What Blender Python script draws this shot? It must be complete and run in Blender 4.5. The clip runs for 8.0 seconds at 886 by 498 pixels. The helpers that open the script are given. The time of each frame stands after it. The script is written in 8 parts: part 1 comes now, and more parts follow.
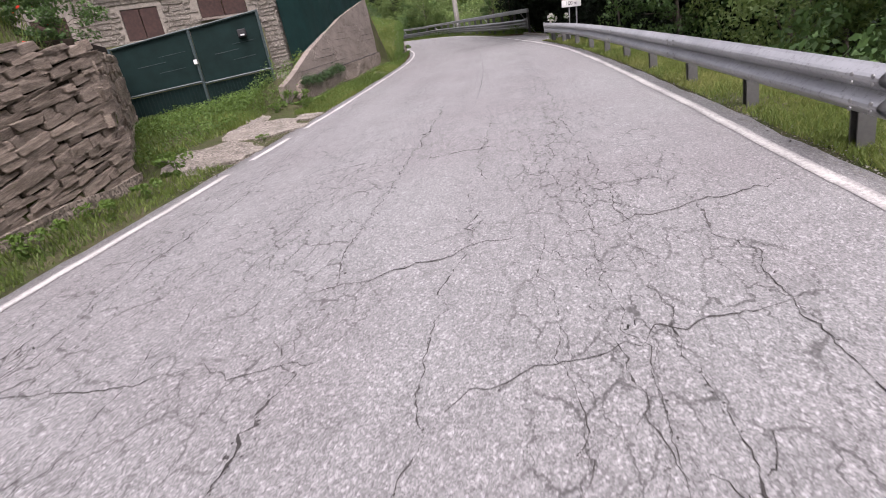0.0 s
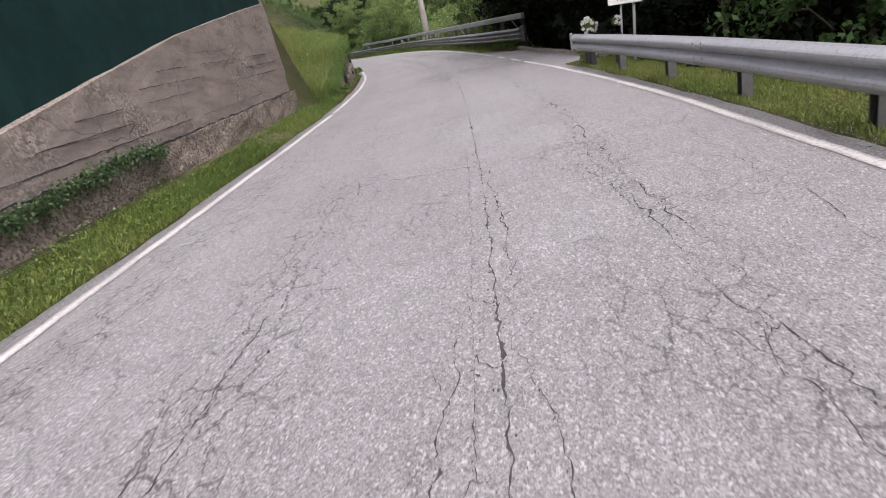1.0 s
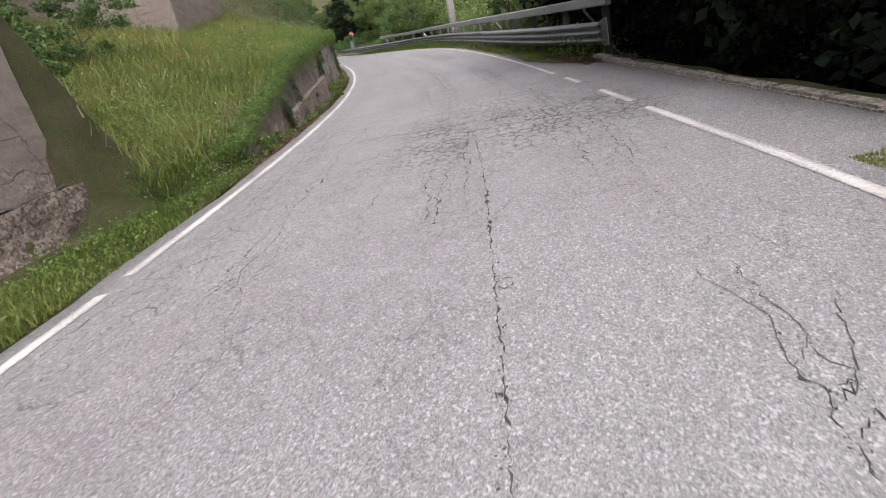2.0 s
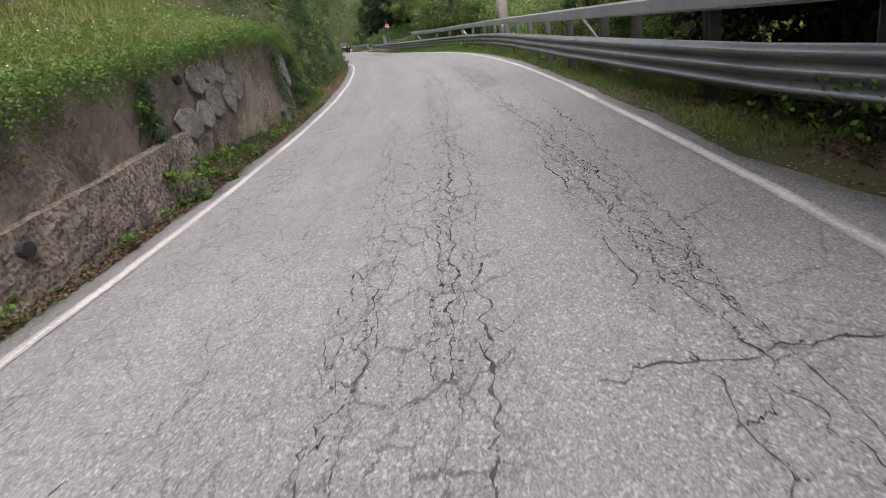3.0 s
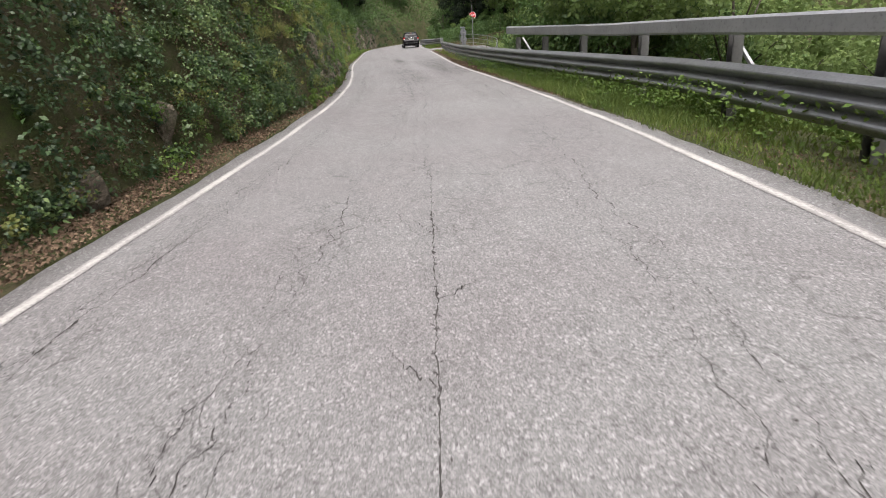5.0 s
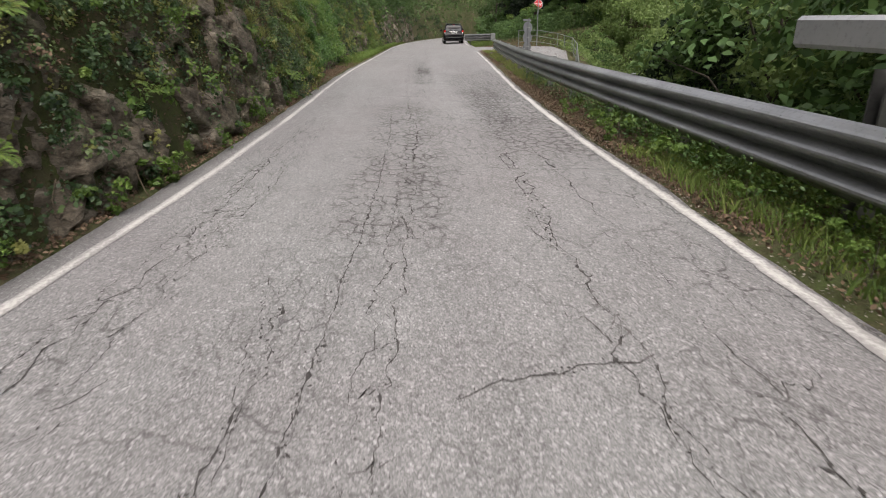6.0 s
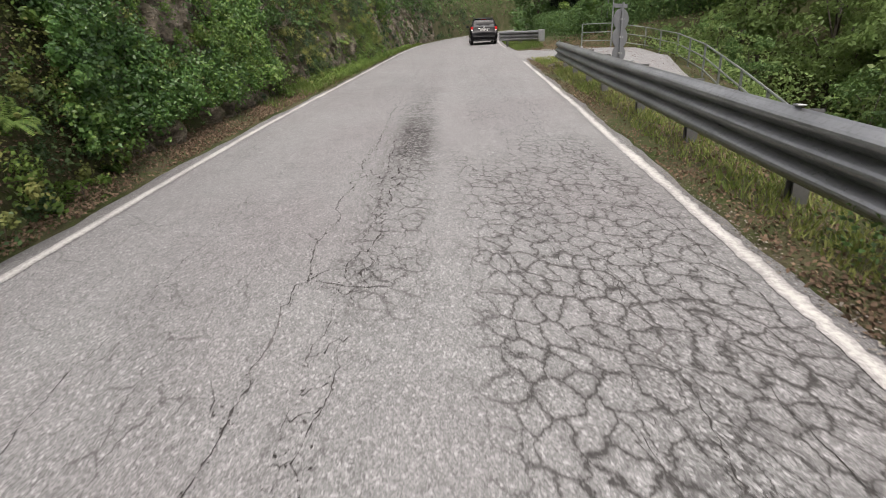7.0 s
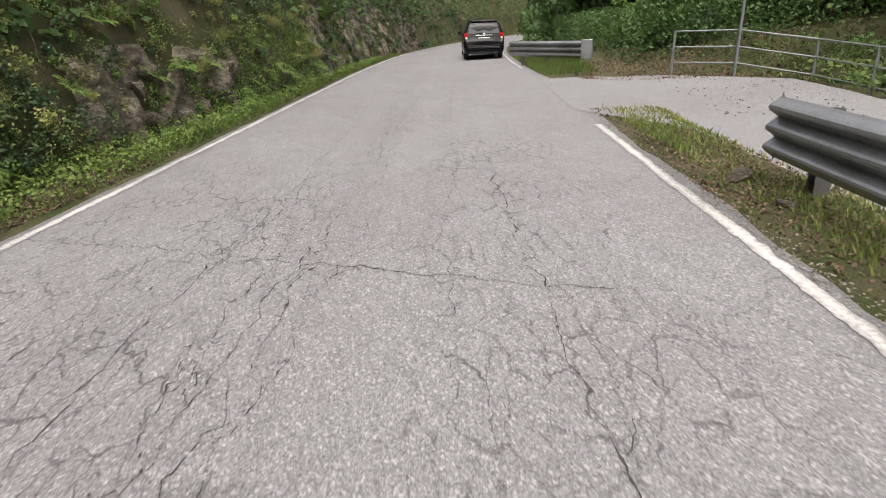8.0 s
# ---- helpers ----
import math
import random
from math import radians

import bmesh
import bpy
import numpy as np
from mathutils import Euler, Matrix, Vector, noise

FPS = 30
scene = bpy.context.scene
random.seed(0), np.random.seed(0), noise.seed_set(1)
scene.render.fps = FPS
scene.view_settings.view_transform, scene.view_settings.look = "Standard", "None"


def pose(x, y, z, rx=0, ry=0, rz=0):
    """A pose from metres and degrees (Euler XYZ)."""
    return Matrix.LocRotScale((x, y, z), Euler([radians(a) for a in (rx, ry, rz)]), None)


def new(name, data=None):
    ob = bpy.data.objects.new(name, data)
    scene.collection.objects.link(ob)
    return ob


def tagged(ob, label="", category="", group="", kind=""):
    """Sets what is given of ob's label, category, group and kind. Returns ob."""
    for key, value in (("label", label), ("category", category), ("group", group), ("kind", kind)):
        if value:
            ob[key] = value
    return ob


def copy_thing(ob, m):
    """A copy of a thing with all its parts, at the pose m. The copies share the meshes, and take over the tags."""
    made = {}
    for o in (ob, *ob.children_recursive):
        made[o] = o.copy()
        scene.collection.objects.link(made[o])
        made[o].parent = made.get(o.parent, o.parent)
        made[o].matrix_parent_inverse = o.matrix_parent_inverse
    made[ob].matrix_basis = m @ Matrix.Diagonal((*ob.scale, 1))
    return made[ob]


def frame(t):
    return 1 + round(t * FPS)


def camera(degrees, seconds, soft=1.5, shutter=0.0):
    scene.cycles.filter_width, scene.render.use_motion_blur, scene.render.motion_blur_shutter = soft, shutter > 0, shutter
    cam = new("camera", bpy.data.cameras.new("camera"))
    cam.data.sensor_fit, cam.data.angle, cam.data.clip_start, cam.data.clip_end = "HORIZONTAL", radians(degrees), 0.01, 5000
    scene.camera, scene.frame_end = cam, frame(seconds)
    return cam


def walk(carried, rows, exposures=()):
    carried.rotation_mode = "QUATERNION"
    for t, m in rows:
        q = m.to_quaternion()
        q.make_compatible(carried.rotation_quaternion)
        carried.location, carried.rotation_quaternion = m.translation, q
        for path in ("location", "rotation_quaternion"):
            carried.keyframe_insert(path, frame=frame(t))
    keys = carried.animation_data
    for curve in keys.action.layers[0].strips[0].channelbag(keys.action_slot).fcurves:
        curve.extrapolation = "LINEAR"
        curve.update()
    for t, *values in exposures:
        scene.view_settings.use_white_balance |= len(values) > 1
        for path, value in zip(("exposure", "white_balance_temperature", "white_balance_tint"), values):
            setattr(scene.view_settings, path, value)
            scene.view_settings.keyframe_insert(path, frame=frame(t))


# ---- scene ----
# ---------------------------------------------------------------- camera
cam = camera(84.0, 8.0, soft=1.0, shutter=0.03)
PATH = [
    (0, 0.000, -0.167, 1.362, 72.31, 10.22, -3.24),
    (0.5, 0.517, 4.407, 1.944, 72.63, 11.51, -5.62),
    (1, 1.246, 9.058, 2.515, 72.72, 12.23, -5.98),
    (1.2, 1.546, 10.873, 2.763, 72.50, 12.55, -6.10),
    (2.3, 3.031, 20.508, 3.934, 72.46, 11.10, -0.49),
    (2.5, 3.225, 22.436, 4.162, 72.51, 10.73, 0.37),
    (3, 3.482, 27.659, 4.807, 72.65, 9.35, 2.76),
    (3.5, 3.365, 33.093, 5.497, 72.67, 7.97, 4.84),
    (4, 2.979, 39.111, 6.219, 72.83, 6.28, 6.76),
    (4.5, 2.353, 45.103, 6.944, 72.97, 5.19, 9.61),
    (4.7, 2.013, 47.427, 7.243, 72.99, 4.59, 10.63),
    (5.8, -0.920, 61.470, 8.923, 72.66, 0.89, 16.42),
    (6, -1.522, 63.763, 9.238, 72.42, 0.45, 17.18),
    (6.5, -3.162, 69.379, 9.930, 72.04, 0.28, 19.13),
    (7, -4.870, 74.879, 10.613, 72.09, 1.76, 20.28),
    (7.5, -6.597, 80.629, 11.303, 72.24, 2.15, 20.51),
    (8, -8.311, 85.936, 11.986, 72.41, 1.46, 19.51),
]
walk(cam, [(r[0], pose(*r[1:])) for r in PATH], exposures=[(0, 1.25, 6500, 23), (1.2, 1.12, 6500, 19), (2.5, 1.27, 6550, 16), (3, 1.13, 6550, 15), (3.5, 1.27, 6550, 14), (4, 1.25, 6600, 14), (6, 1.02, 6800, 13), (6.6, 0.88, 6850, 13), (7.5, 1.42, 6800, 13), (8, 1.17, 6800, 13)])

# ---------------------------------------------------------------- light
SUN_EL, SUN_ROT = radians(60), radians(167)
world = bpy.data.worlds.new("overcast_sky")
scene.world = world
world.use_nodes = True
wt = world.node_tree
sky = wt.nodes.new("ShaderNodeTexSky")
sky.sky_type, sky.sun_disc = "NISHITA", False
sky.sun_elevation, sky.sun_rotation = SUN_EL, SUN_ROT
sky.dust_density, sky.air_density = 4.0, 1.0
desat = wt.nodes.new("ShaderNodeHueSaturation")
desat.inputs["Saturation"].default_value = 0.25
wt.links.new(sky.outputs[0], desat.inputs["Color"])
wt.links.new(desat.outputs[0], wt.nodes["Background"].inputs["Color"])
wt.nodes["Background"].inputs["Strength"].default_value = 0.15
sun = new("sun", bpy.data.lights.new("sun", "SUN"))
sun.data.energy, sun.data.angle, sun.data.color = 1.3, radians(40), (1.0, 0.97, 0.93)
sun.rotation_euler = (radians(90) - SUN_EL, 0, radians(180) - SUN_ROT)

# ---------------------------------------------------------------- material helpers


class Mat:
    """A node material with short-hand calls."""

    def __init__(self, name):
        self.m = bpy.data.materials.new(name)
        self.m.use_nodes = True
        self.t = self.m.node_tree
        self.b = self.t.nodes["Principled BSDF"]
        self.out = self.t.nodes["Material Output"]

    def n(self, kind, **props):
        node = self.t.nodes.new("ShaderNode" + kind)
        for k, v in props.items():
            if k == "operation":
                node.operation = v
            elif k == "feature":
                node.feature = v
            elif k == "data_type":
                node.data_type = v
            elif k == "blend_type":
                node.blend_type = v
            elif k == "interpolation_type":
                node.interpolation_type = v
            elif k == "attribute_name":
                node.attribute_name = v
        return node

    def put(self, a, b):
        self.t.links.new(a, b)

    def coord(self, kind="Object"):
        return self.n("TexCoord").outputs[kind]

    def noise(self, vec, scale, detail=4.0, rough=0.55, distort=0.0):
        node = self.n("TexNoise")
        self.put(vec, node.inputs["Vector"])
        node.inputs["Scale"].default_value = scale
        node.inputs["Detail"].default_value = detail
        node.inputs["Roughness"].default_value = rough
        node.inputs["Distortion"].default_value = distort
        return node

    def ramp(self, fac, *stops):
        node = self.n("ValToRGB")
        el = node.color_ramp.elements
        while len(el) < len(stops):
            el.new(0.5)
        for e, (p, c) in zip(el, stops):
            e.position = p
            e.color = (*c, 1) if isinstance(c, tuple) else (c, c, c, 1)
        self.put(fac, node.inputs["Fac"])
        return node.outputs["Color"]

    def mix(self, fac, a, b, kind="MIX"):
        node = self.n("MixRGB", blend_type=kind)
        for i, v in ((0, fac), (1, a), (2, b)):
            if isinstance(v, (int, float)):
                node.inputs[i].default_value = v if i == 0 else (v, v, v, 1)
            elif isinstance(v, tuple):
                node.inputs[i].default_value = (*v, 1)
            else:
                self.put(v, node.inputs[i])
        return node.outputs[0]

    def math(self, op, a, b=0.0):
        node = self.n("Math", operation=op)
        for i, v in ((0, a), (1, b)):
            if isinstance(v, (int, float)):
                node.inputs[i].default_value = v
            else:
                self.put(v, node.inputs[i])
        return node.outputs[0]

    def span(self, v, a, b):
        node = self.n("MapRange", interpolation_type="SMOOTHSTEP")
        self.put(v, node.inputs["Value"])
        node.inputs["From Min"].default_value, node.inputs["From Max"].default_value = a, b
        return node.outputs[0]

    def bump(self, height, strength=0.4, dist=0.01):
        node = self.n("Bump")
        node.inputs["Strength"].default_value = strength
        node.inputs["Distance"].default_value = dist
        self.put(height, node.inputs["Height"])
        self.put(node.outputs[0], self.b.inputs["Normal"])

    def base(self, col):
        if isinstance(col, tuple):
            self.b.inputs["Base Color"].default_value = (*col, 1)
        else:
            self.put(col, self.b.inputs["Base Color"])
        return self

    def gloss(self, rough, metal=0.0, spec=0.5):
        self.b.inputs["Roughness"].default_value = rough
        self.b.inputs["Metallic"].default_value = metal
        self.b.inputs["Specular IOR Level"].default_value = spec
        return self


def surf(name, c1, c2, c3, big=0.8, small=14.0, rough=0.85, bump=0.4, dist=0.01, metal=0.0, spec=0.3, fine=90.0):
    """Two colours in large clouds, a third in small stains, fine grain and relief."""
    k = Mat(name)
    v = k.coord()
    a = k.ramp(k.noise(v, big, 5, 0.6).outputs["Fac"], (0.35, c1), (0.65, c2))
    s = k.ramp(k.noise(v, small, 6, 0.65).outputs["Fac"], (0.48, 0.0), (0.66, 1.0))
    col = k.mix(k.math("MULTIPLY", s, 0.7), a, c3)
    g = k.noise(v, fine, 3, 0.6).outputs["Fac"]
    col = k.mix(0.35, col, k.ramp(g, (0.3, 0.25), (0.7, 0.75)), "OVERLAY")
    k.base(col).gloss(rough, metal, spec)
    h = k.math("ADD", k.math("MULTIPLY", k.noise(v, small, 6, 0.65).outputs["Fac"], 0.7), k.math("MULTIPLY", g, 0.3))
    k.bump(h, bump, dist)
    return k.m


def leafy(name, dark, mid, light, rough=0.55, trans=0.25):
    """Leaf material: each leaf's own tint, some light through it."""
    k = Mat(name)
    at = k.n("Attribute", attribute_name="tint")
    col = k.ramp(at.outputs["Fac"], (0.0, dark), (0.55, mid), (1.0, light))
    k.base(col).gloss(rough, 0, 0.25)
    tr = k.n("BsdfTranslucent")
    k.put(k.mix(0.5, col, light), tr.inputs["Color"])
    mx = k.n("MixShader")
    mx.inputs[0].default_value = trans
    k.put(k.b.outputs[0], mx.inputs[1])
    k.put(tr.outputs[0], mx.inputs[2])
    k.put(mx.outputs[0], k.out.inputs["Surface"])
    return k.m


# ---------------------------------------------------------------- materials
def road_material():
    k = Mat("worn_asphalt")
    uv = k.n("UVMap")
    v = uv.outputs[0]
    sep = k.n("SeparateXYZ")
    k.put(v, sep.inputs[0])
    u, s = sep.outputs[0], sep.outputs[1]

    def grain(scale, channel):
        st = k.n("TexVoronoi")
        k.put(v, st.inputs["Vector"])
        st.inputs["Scale"].default_value = scale
        st.voronoi_dimensions = "2D"
        c = k.n("SeparateColor")
        k.put(st.outputs["Color"], c.inputs[0])
        return c.outputs[channel]

    # bleached aggregate: fine chippings, a coarser stone, the odd pale pebble
    fine_stone, coarse = grain(170, 0), grain(80, 1)
    col = k.ramp(fine_stone, (0.0, 0.085), (0.35, 0.15), (0.7, 0.205), (0.97, 0.33))
    col = k.mix(0.4, col, k.ramp(coarse, (0.03, 0.08), (0.3, 0.15), (0.86, 0.2), (0.97, 0.42)))
    cloud = k.noise(v, 0.4, 5, 0.6).outputs["Fac"]
    col = k.mix(k.ramp(cloud, (0.35, 0.0), (0.7, 0.8)), col, k.mix(1.0, col, (0.86, 0.81, 0.825), "MULTIPLY"))
    tone = k.noise(v, 3.6, 6, 0.7).outputs["Fac"]
    col = k.mix(0.3, col, k.ramp(tone, (0.3, 0.36), (0.7, 0.63)), "OVERLAY")

    # cracks: cells bent at two scales, longer along the road
    def bent(scale, amount):
        c = k.n("VectorMath", operation="SUBTRACT")
        k.put(k.noise(v, scale, 5, 0.68).outputs["Color"], c.inputs[0])
        c.inputs[1].default_value = (0.5, 0.5, 0.5)
        w = k.n("VectorMath", operation="SCALE")
        k.put(c.outputs[0], w.inputs[0])
        w.inputs["Scale"].default_value = amount
        return w.outputs[0]

    two = k.n("VectorMath", operation="ADD")
    k.put(bent(11.0, 0.085), two.inputs[0])
    k.put(bent(2.3, 0.32), two.inputs[1])
    warp = k.n("VectorMath", operation="ADD")
    k.put(v, warp.inputs[0])
    k.put(two.outputs[0], warp.inputs[1])
    # cracks open and close along their length
    vary = k.ramp(k.noise(v, 6.0, 5, 0.7).outputs["Fac"], (0.34, 2.4), (0.48, 1.1), (0.68, 0.75))

    def edge_of(su, ss, shift=0.0):
        mp = k.n("Mapping")
        k.put(warp.outputs[0], mp.inputs["Vector"])
        mp.inputs["Scale"].default_value = (su, ss, 1)
        mp.inputs["Location"].default_value = (shift, shift * 0.7, 0)
        e = k.n("TexVoronoi", feature="DISTANCE_TO_EDGE")
        k.put(mp.outputs[0], e.inputs["Vector"])
        e.inputs["Scale"].default_value = 1.0
        e.inputs["Randomness"].default_value = 1.0
        e.voronoi_dimensions = "2D"
        return k.math("MULTIPLY", e.outputs["Distance"], vary)

    def cells(dist, width):
        return k.math("SUBTRACT", 1.0, k.span(dist, width * 0.3, width))

    def band(x, a0, a1, soft):
        return k.math("MULTIPLY", k.span(x, a0 - soft, a0 + soft), k.math("SUBTRACT", 1.0, k.span(x, a1 - soft, a1 + soft)))

    def areas(rows, su=0.22, ss=0.7):
        out = None
        for u0, u1, s0, s1 in rows:
            a = k.math("MULTIPLY", band(u, u0, u1, su), band(s, s0, s1, ss))
            out = a if out is None else k.math("MAXIMUM", out, a)
        return out

    patch = k.noise(v, 1.3, 5, 0.65).outputs["Fac"]
    worn = areas(((3.6, 5.2, 69.6, 78.5),))
    rag = k.math("MAXIMUM", k.ramp(patch, (0.32, 0.3), (0.5, 1.0)), worn)
    heavy = areas(((2.1, 3.15, 23.4, 26.4), (3.3, 5.5, 23.2, 25.8), (3.75, 4.3, 39.6, 46.5), (1.75, 2.8, 66.6, 73.5), (3.5, 5.2, 69.6, 80.5), (4.3, 5.3, 78.0, 81.5), (2.65, 3.25, 77.0, 87.0)))
    light = areas(((0.2, 2.7, -2.0, 8.0), (3.8, 5.4, -2.0, 7.0), (0.2, 0.9, 8.0, 30.0), (1.5, 2.4, 8.0, 15.0), (2.9, 5.2, 25.0, 28.0), (0.25, 0.9, 31.0, 50.0), (1.2, 2.3, 40.0, 52.0), (3.5, 4.9, 38.0, 52.0), (0.3, 2.7, 85.0, 91.0), (2.0, 3.1, 27.5, 34.0),
                   (2.3, 3.1, 34.0, 42.0), (0.4, 0.95, 60.0, 71.0), (2.7, 3.6, 68.0, 73.0), (4.2, 5.0, 66.0, 71.0), (3.7, 5.3, 82.0, 93.0)))
    # wheel tracks and edge, cracked in stretches all along the road
    wave = k.noise(v, 0.22, 3, 0.5).outputs["Fac"]
    uw = k.math("ADD", u, k.math("MULTIPLY", k.math("SUBTRACT", wave, 0.5), 0.9))
    tracks = k.math("MAXIMUM", k.math("MAXIMUM", band(uw, 0.2, 0.75, 0.15), band(uw, 1.35, 2.2, 0.25)), k.math("MAXIMUM", band(uw, 2.6, 3.1, 0.15), band(uw, 3.7, 4.9, 0.3)))
    stretch = k.ramp(k.noise(v, 0.33, 4, 0.6).outputs["Fac"], (0.42, 0.05), (0.58, 1.0))
    tracks = k.math("MULTIPLY", k.math("MULTIPLY", tracks, stretch), k.ramp(patch, (0.36, 0.0), (0.55, 0.75)))
    d_big, d_small, d_long, d_wide = edge_of(7.0, 5.4), edge_of(11.5, 9.0, 3.1), edge_of(6.8, 2.5, 7.7), edge_of(2.7, 1.3, 12.3)
    strong = k.math("MULTIPLY", k.math("MULTIPLY", cells(d_big, 0.05), heavy), rag)
    strong2 = k.math("MULTIPLY", k.math("MULTIPLY", cells(d_small, 0.07), heavy), k.ramp(patch, (0.45, 0.0), (0.58, 0.75)))
    weak = k.math("MULTIPLY", k.math("MULTIPLY", cells(d_long, 0.05), light), k.ramp(patch, (0.4, 0.15), (0.56, 0.8)))
    track = k.math("MULTIPLY", k.math("MAXIMUM", cells(d_long, 0.045), k.math("MULTIPLY", cells(d_small, 0.06), 0.5)), tracks)
    hair_mask = k.ramp(k.noise(v, 0.5, 4, 0.6).outputs["Fac"], (0.44, 0.0), (0.6, 0.45))
    hair = k.math("MULTIPLY", cells(d_wide, 0.02), hair_mask)
    crack = k.math("MAXIMUM", k.math("MAXIMUM", strong, strong2), k.math("MAXIMUM", k.math("MAXIMUM", weak, track), hair))
    # dust and damp that has soaked in beside the open joints
    soak = k.math("MULTIPLY", k.math("MULTIPLY", cells(d_big, 0.2), k.math("MULTIPLY", heavy, rag)), k.ramp(k.noise(v, 2.6, 5, 0.7).outputs["Fac"], (0.42, 0.0), (0.6, 0.5)))
    soak = k.math("MAXIMUM", soak, k.math("MULTIPLY", k.math("MULTIPLY", cells(d_big, 0.15), worn), k.ramp(patch, (0.36, 0.3), (0.56, 0.68))))
    col = k.mix(soak, col, (0.05, 0.047, 0.045))
    # dark damp seepage where the surface has broken up
    damp = areas(((2.72, 3.28, 79.9, 83.0), (3.75, 4.25, 71.0, 75.8), (4.2, 4.55, 74.0, 77.0)), 0.2, 0.5)
    dense = areas(((2.75, 3.22, 80.3, 82.3),), 0.12, 0.4)
    speck = k.ramp(k.math("ADD", k.math("MULTIPLY", k.noise(v, 7.0, 6, 0.75).outputs["Fac"], 0.75), k.math("MULTIPLY", coarse, 0.25)), (0.42, 1.0), (0.56, 0.0))
    open_joint = k.math("SUBTRACT", 1.0, k.span(d_small, 0.05, 0.22))
    blot = k.math("MAXIMUM", k.math("MULTIPLY", damp, k.math("MULTIPLY", speck, 0.75)), k.math("MULTIPLY", dense, k.math("MAXIMUM", open_joint, speck)))
    col = k.mix(k.math("MULTIPLY", blot, 0.9), col, (0.026, 0.024, 0.023))
    # old tyre marks and patches of bitumen
    stain = k.math("MULTIPLY", k.ramp(k.noise(v, 0.9, 5, 0.7).outputs["Fac"], (0.58, 0.0), (0.72, 0.22)), band(uw, 0.9, 4.8, 0.5))
    col = k.mix(stain, col, (0.075, 0.07, 0.07))
    col = k.mix(k.math("MULTIPLY", crack, 0.84), col, (0.026, 0.024, 0.023))
    k.base(col).gloss(0.86, 0, 0.35)
    h = k.math("SUBTRACT", k.math("ADD", k.math("MULTIPLY", fine_stone, 0.3), k.math("MULTIPLY", coarse, 0.25)), k.math("MULTIPLY", crack, 1.6))
    k.bump(h, 0.45, 0.006)
    return k.m


def paint_material():
    k = Mat("worn_white_paint")
    uv = k.n("UVMap").outputs[0]
    w = k.noise(uv, 34.0, 6, 0.78).outputs["Fac"]
    w2 = k.noise(uv, 0.7, 4, 0.65).outputs["Fac"]
    sp = k.n("SeparateXYZ")
    k.put(uv, sp.inputs[0])
    edge = k.math("MULTIPLY", k.math("ABSOLUTE", k.math("SUBTRACT", sp.outputs[0], 0.055)), 2.2)
    wear = k.ramp(k.math("ADD", k.math("ADD", k.math("MULTIPLY", w, 0.62), k.math("MULTIPLY", w2, 0.38)), edge), (0.49, 0.0), (0.62, 0.9))
    grime = k.ramp(k.noise(uv, 3.0, 5, 0.7).outputs["Fac"], (0.3, 0.0), (0.75, 0.6))
    col = k.mix(grime, (0.47, 0.46, 0.44), (0.32, 0.31, 0.295))
    col = k.mix(wear, col, (0.2, 0.19, 0.19))
    k.base(col).gloss(0.75, 0, 0.3)
    k.bump(w, 0.3, 0.003)
    return k.m


def concrete_material(name, c1, c2, c3, streaks=(1.5, 1.5, 0.9), rough_patch=0.0):
    k = Mat(name)
    v = k.coord()
    a = k.ramp(k.noise(v, 0.7, 6, 0.62).outputs["Fac"], (0.32, c1), (0.66, c2))
    streak = k.n("Mapping")
    k.put(v, streak.inputs["Vector"])
    streak.inputs["Scale"].default_value = streaks
    sn = k.noise(streak.outputs[0], 1.6, 6, 0.68).outputs["Fac"]
    col = k.mix(k.ramp(sn, (0.46, 0.0), (0.68, 0.75)), a, c3)
    agg = k.n("TexVoronoi")
    k.put(v, agg.inputs["Vector"])
    agg.inputs["Scale"].default_value = 38
    ag = k.n("SeparateColor")
    k.put(agg.outputs["Color"], ag.inputs[0])
    peb = k.ramp(ag.outputs[0], (0.1, 0.16), (0.5, 0.5), (0.9, 0.85))
    where = k.ramp(k.noise(v, 0.9, 4, 0.6).outputs["Fac"], (0.5 - 0.3 * rough_patch, 0.08), (0.66 - 0.3 * rough_patch, 0.75))
    col = k.mix(where, col, peb, "OVERLAY")
    g = k.noise(v, 60, 4, 0.7).outputs["Fac"]
    col = k.mix(0.3, col, k.ramp(g, (0.3, 0.3), (0.7, 0.7)), "OVERLAY")
    ed = k.n("TexVoronoi", feature="DISTANCE_TO_EDGE")
    wv = k.n("VectorMath", operation="ADD")
    k.put(v, wv.inputs[0])
    wn = k.n("VectorMath", operation="SCALE")
    k.put(k.noise(v, 1.6, 4, 0.6).outputs["Color"], wn.inputs[0])
    wn.inputs["Scale"].default_value = 0.5
    k.put(wn.outputs[0], wv.inputs[1])
    k.put(wv.outputs[0], ed.inputs["Vector"])
    ed.inputs["Scale"].default_value = 0.55
    ck = k.math("MULTIPLY", k.math("SUBTRACT", 1.0, k.span(ed.outputs["Distance"], 0.001, 0.005)), 0.35)
    col = k.mix(ck, col, (0.045, 0.04, 0.038))
    k.base(col).gloss(0.9, 0, 0.25)
    h = k.math("ADD", k.math("MULTIPLY", sn, 0.5), k.math("ADD", k.math("MULTIPLY", g, 0.25), k.math("MULTIPLY", k.math("MULTIPLY", ag.outputs[0], where), 0.5)))
    h = k.math("SUBTRACT", h, ck)
    k.bump(h, 0.9, 0.025)
    return k.m


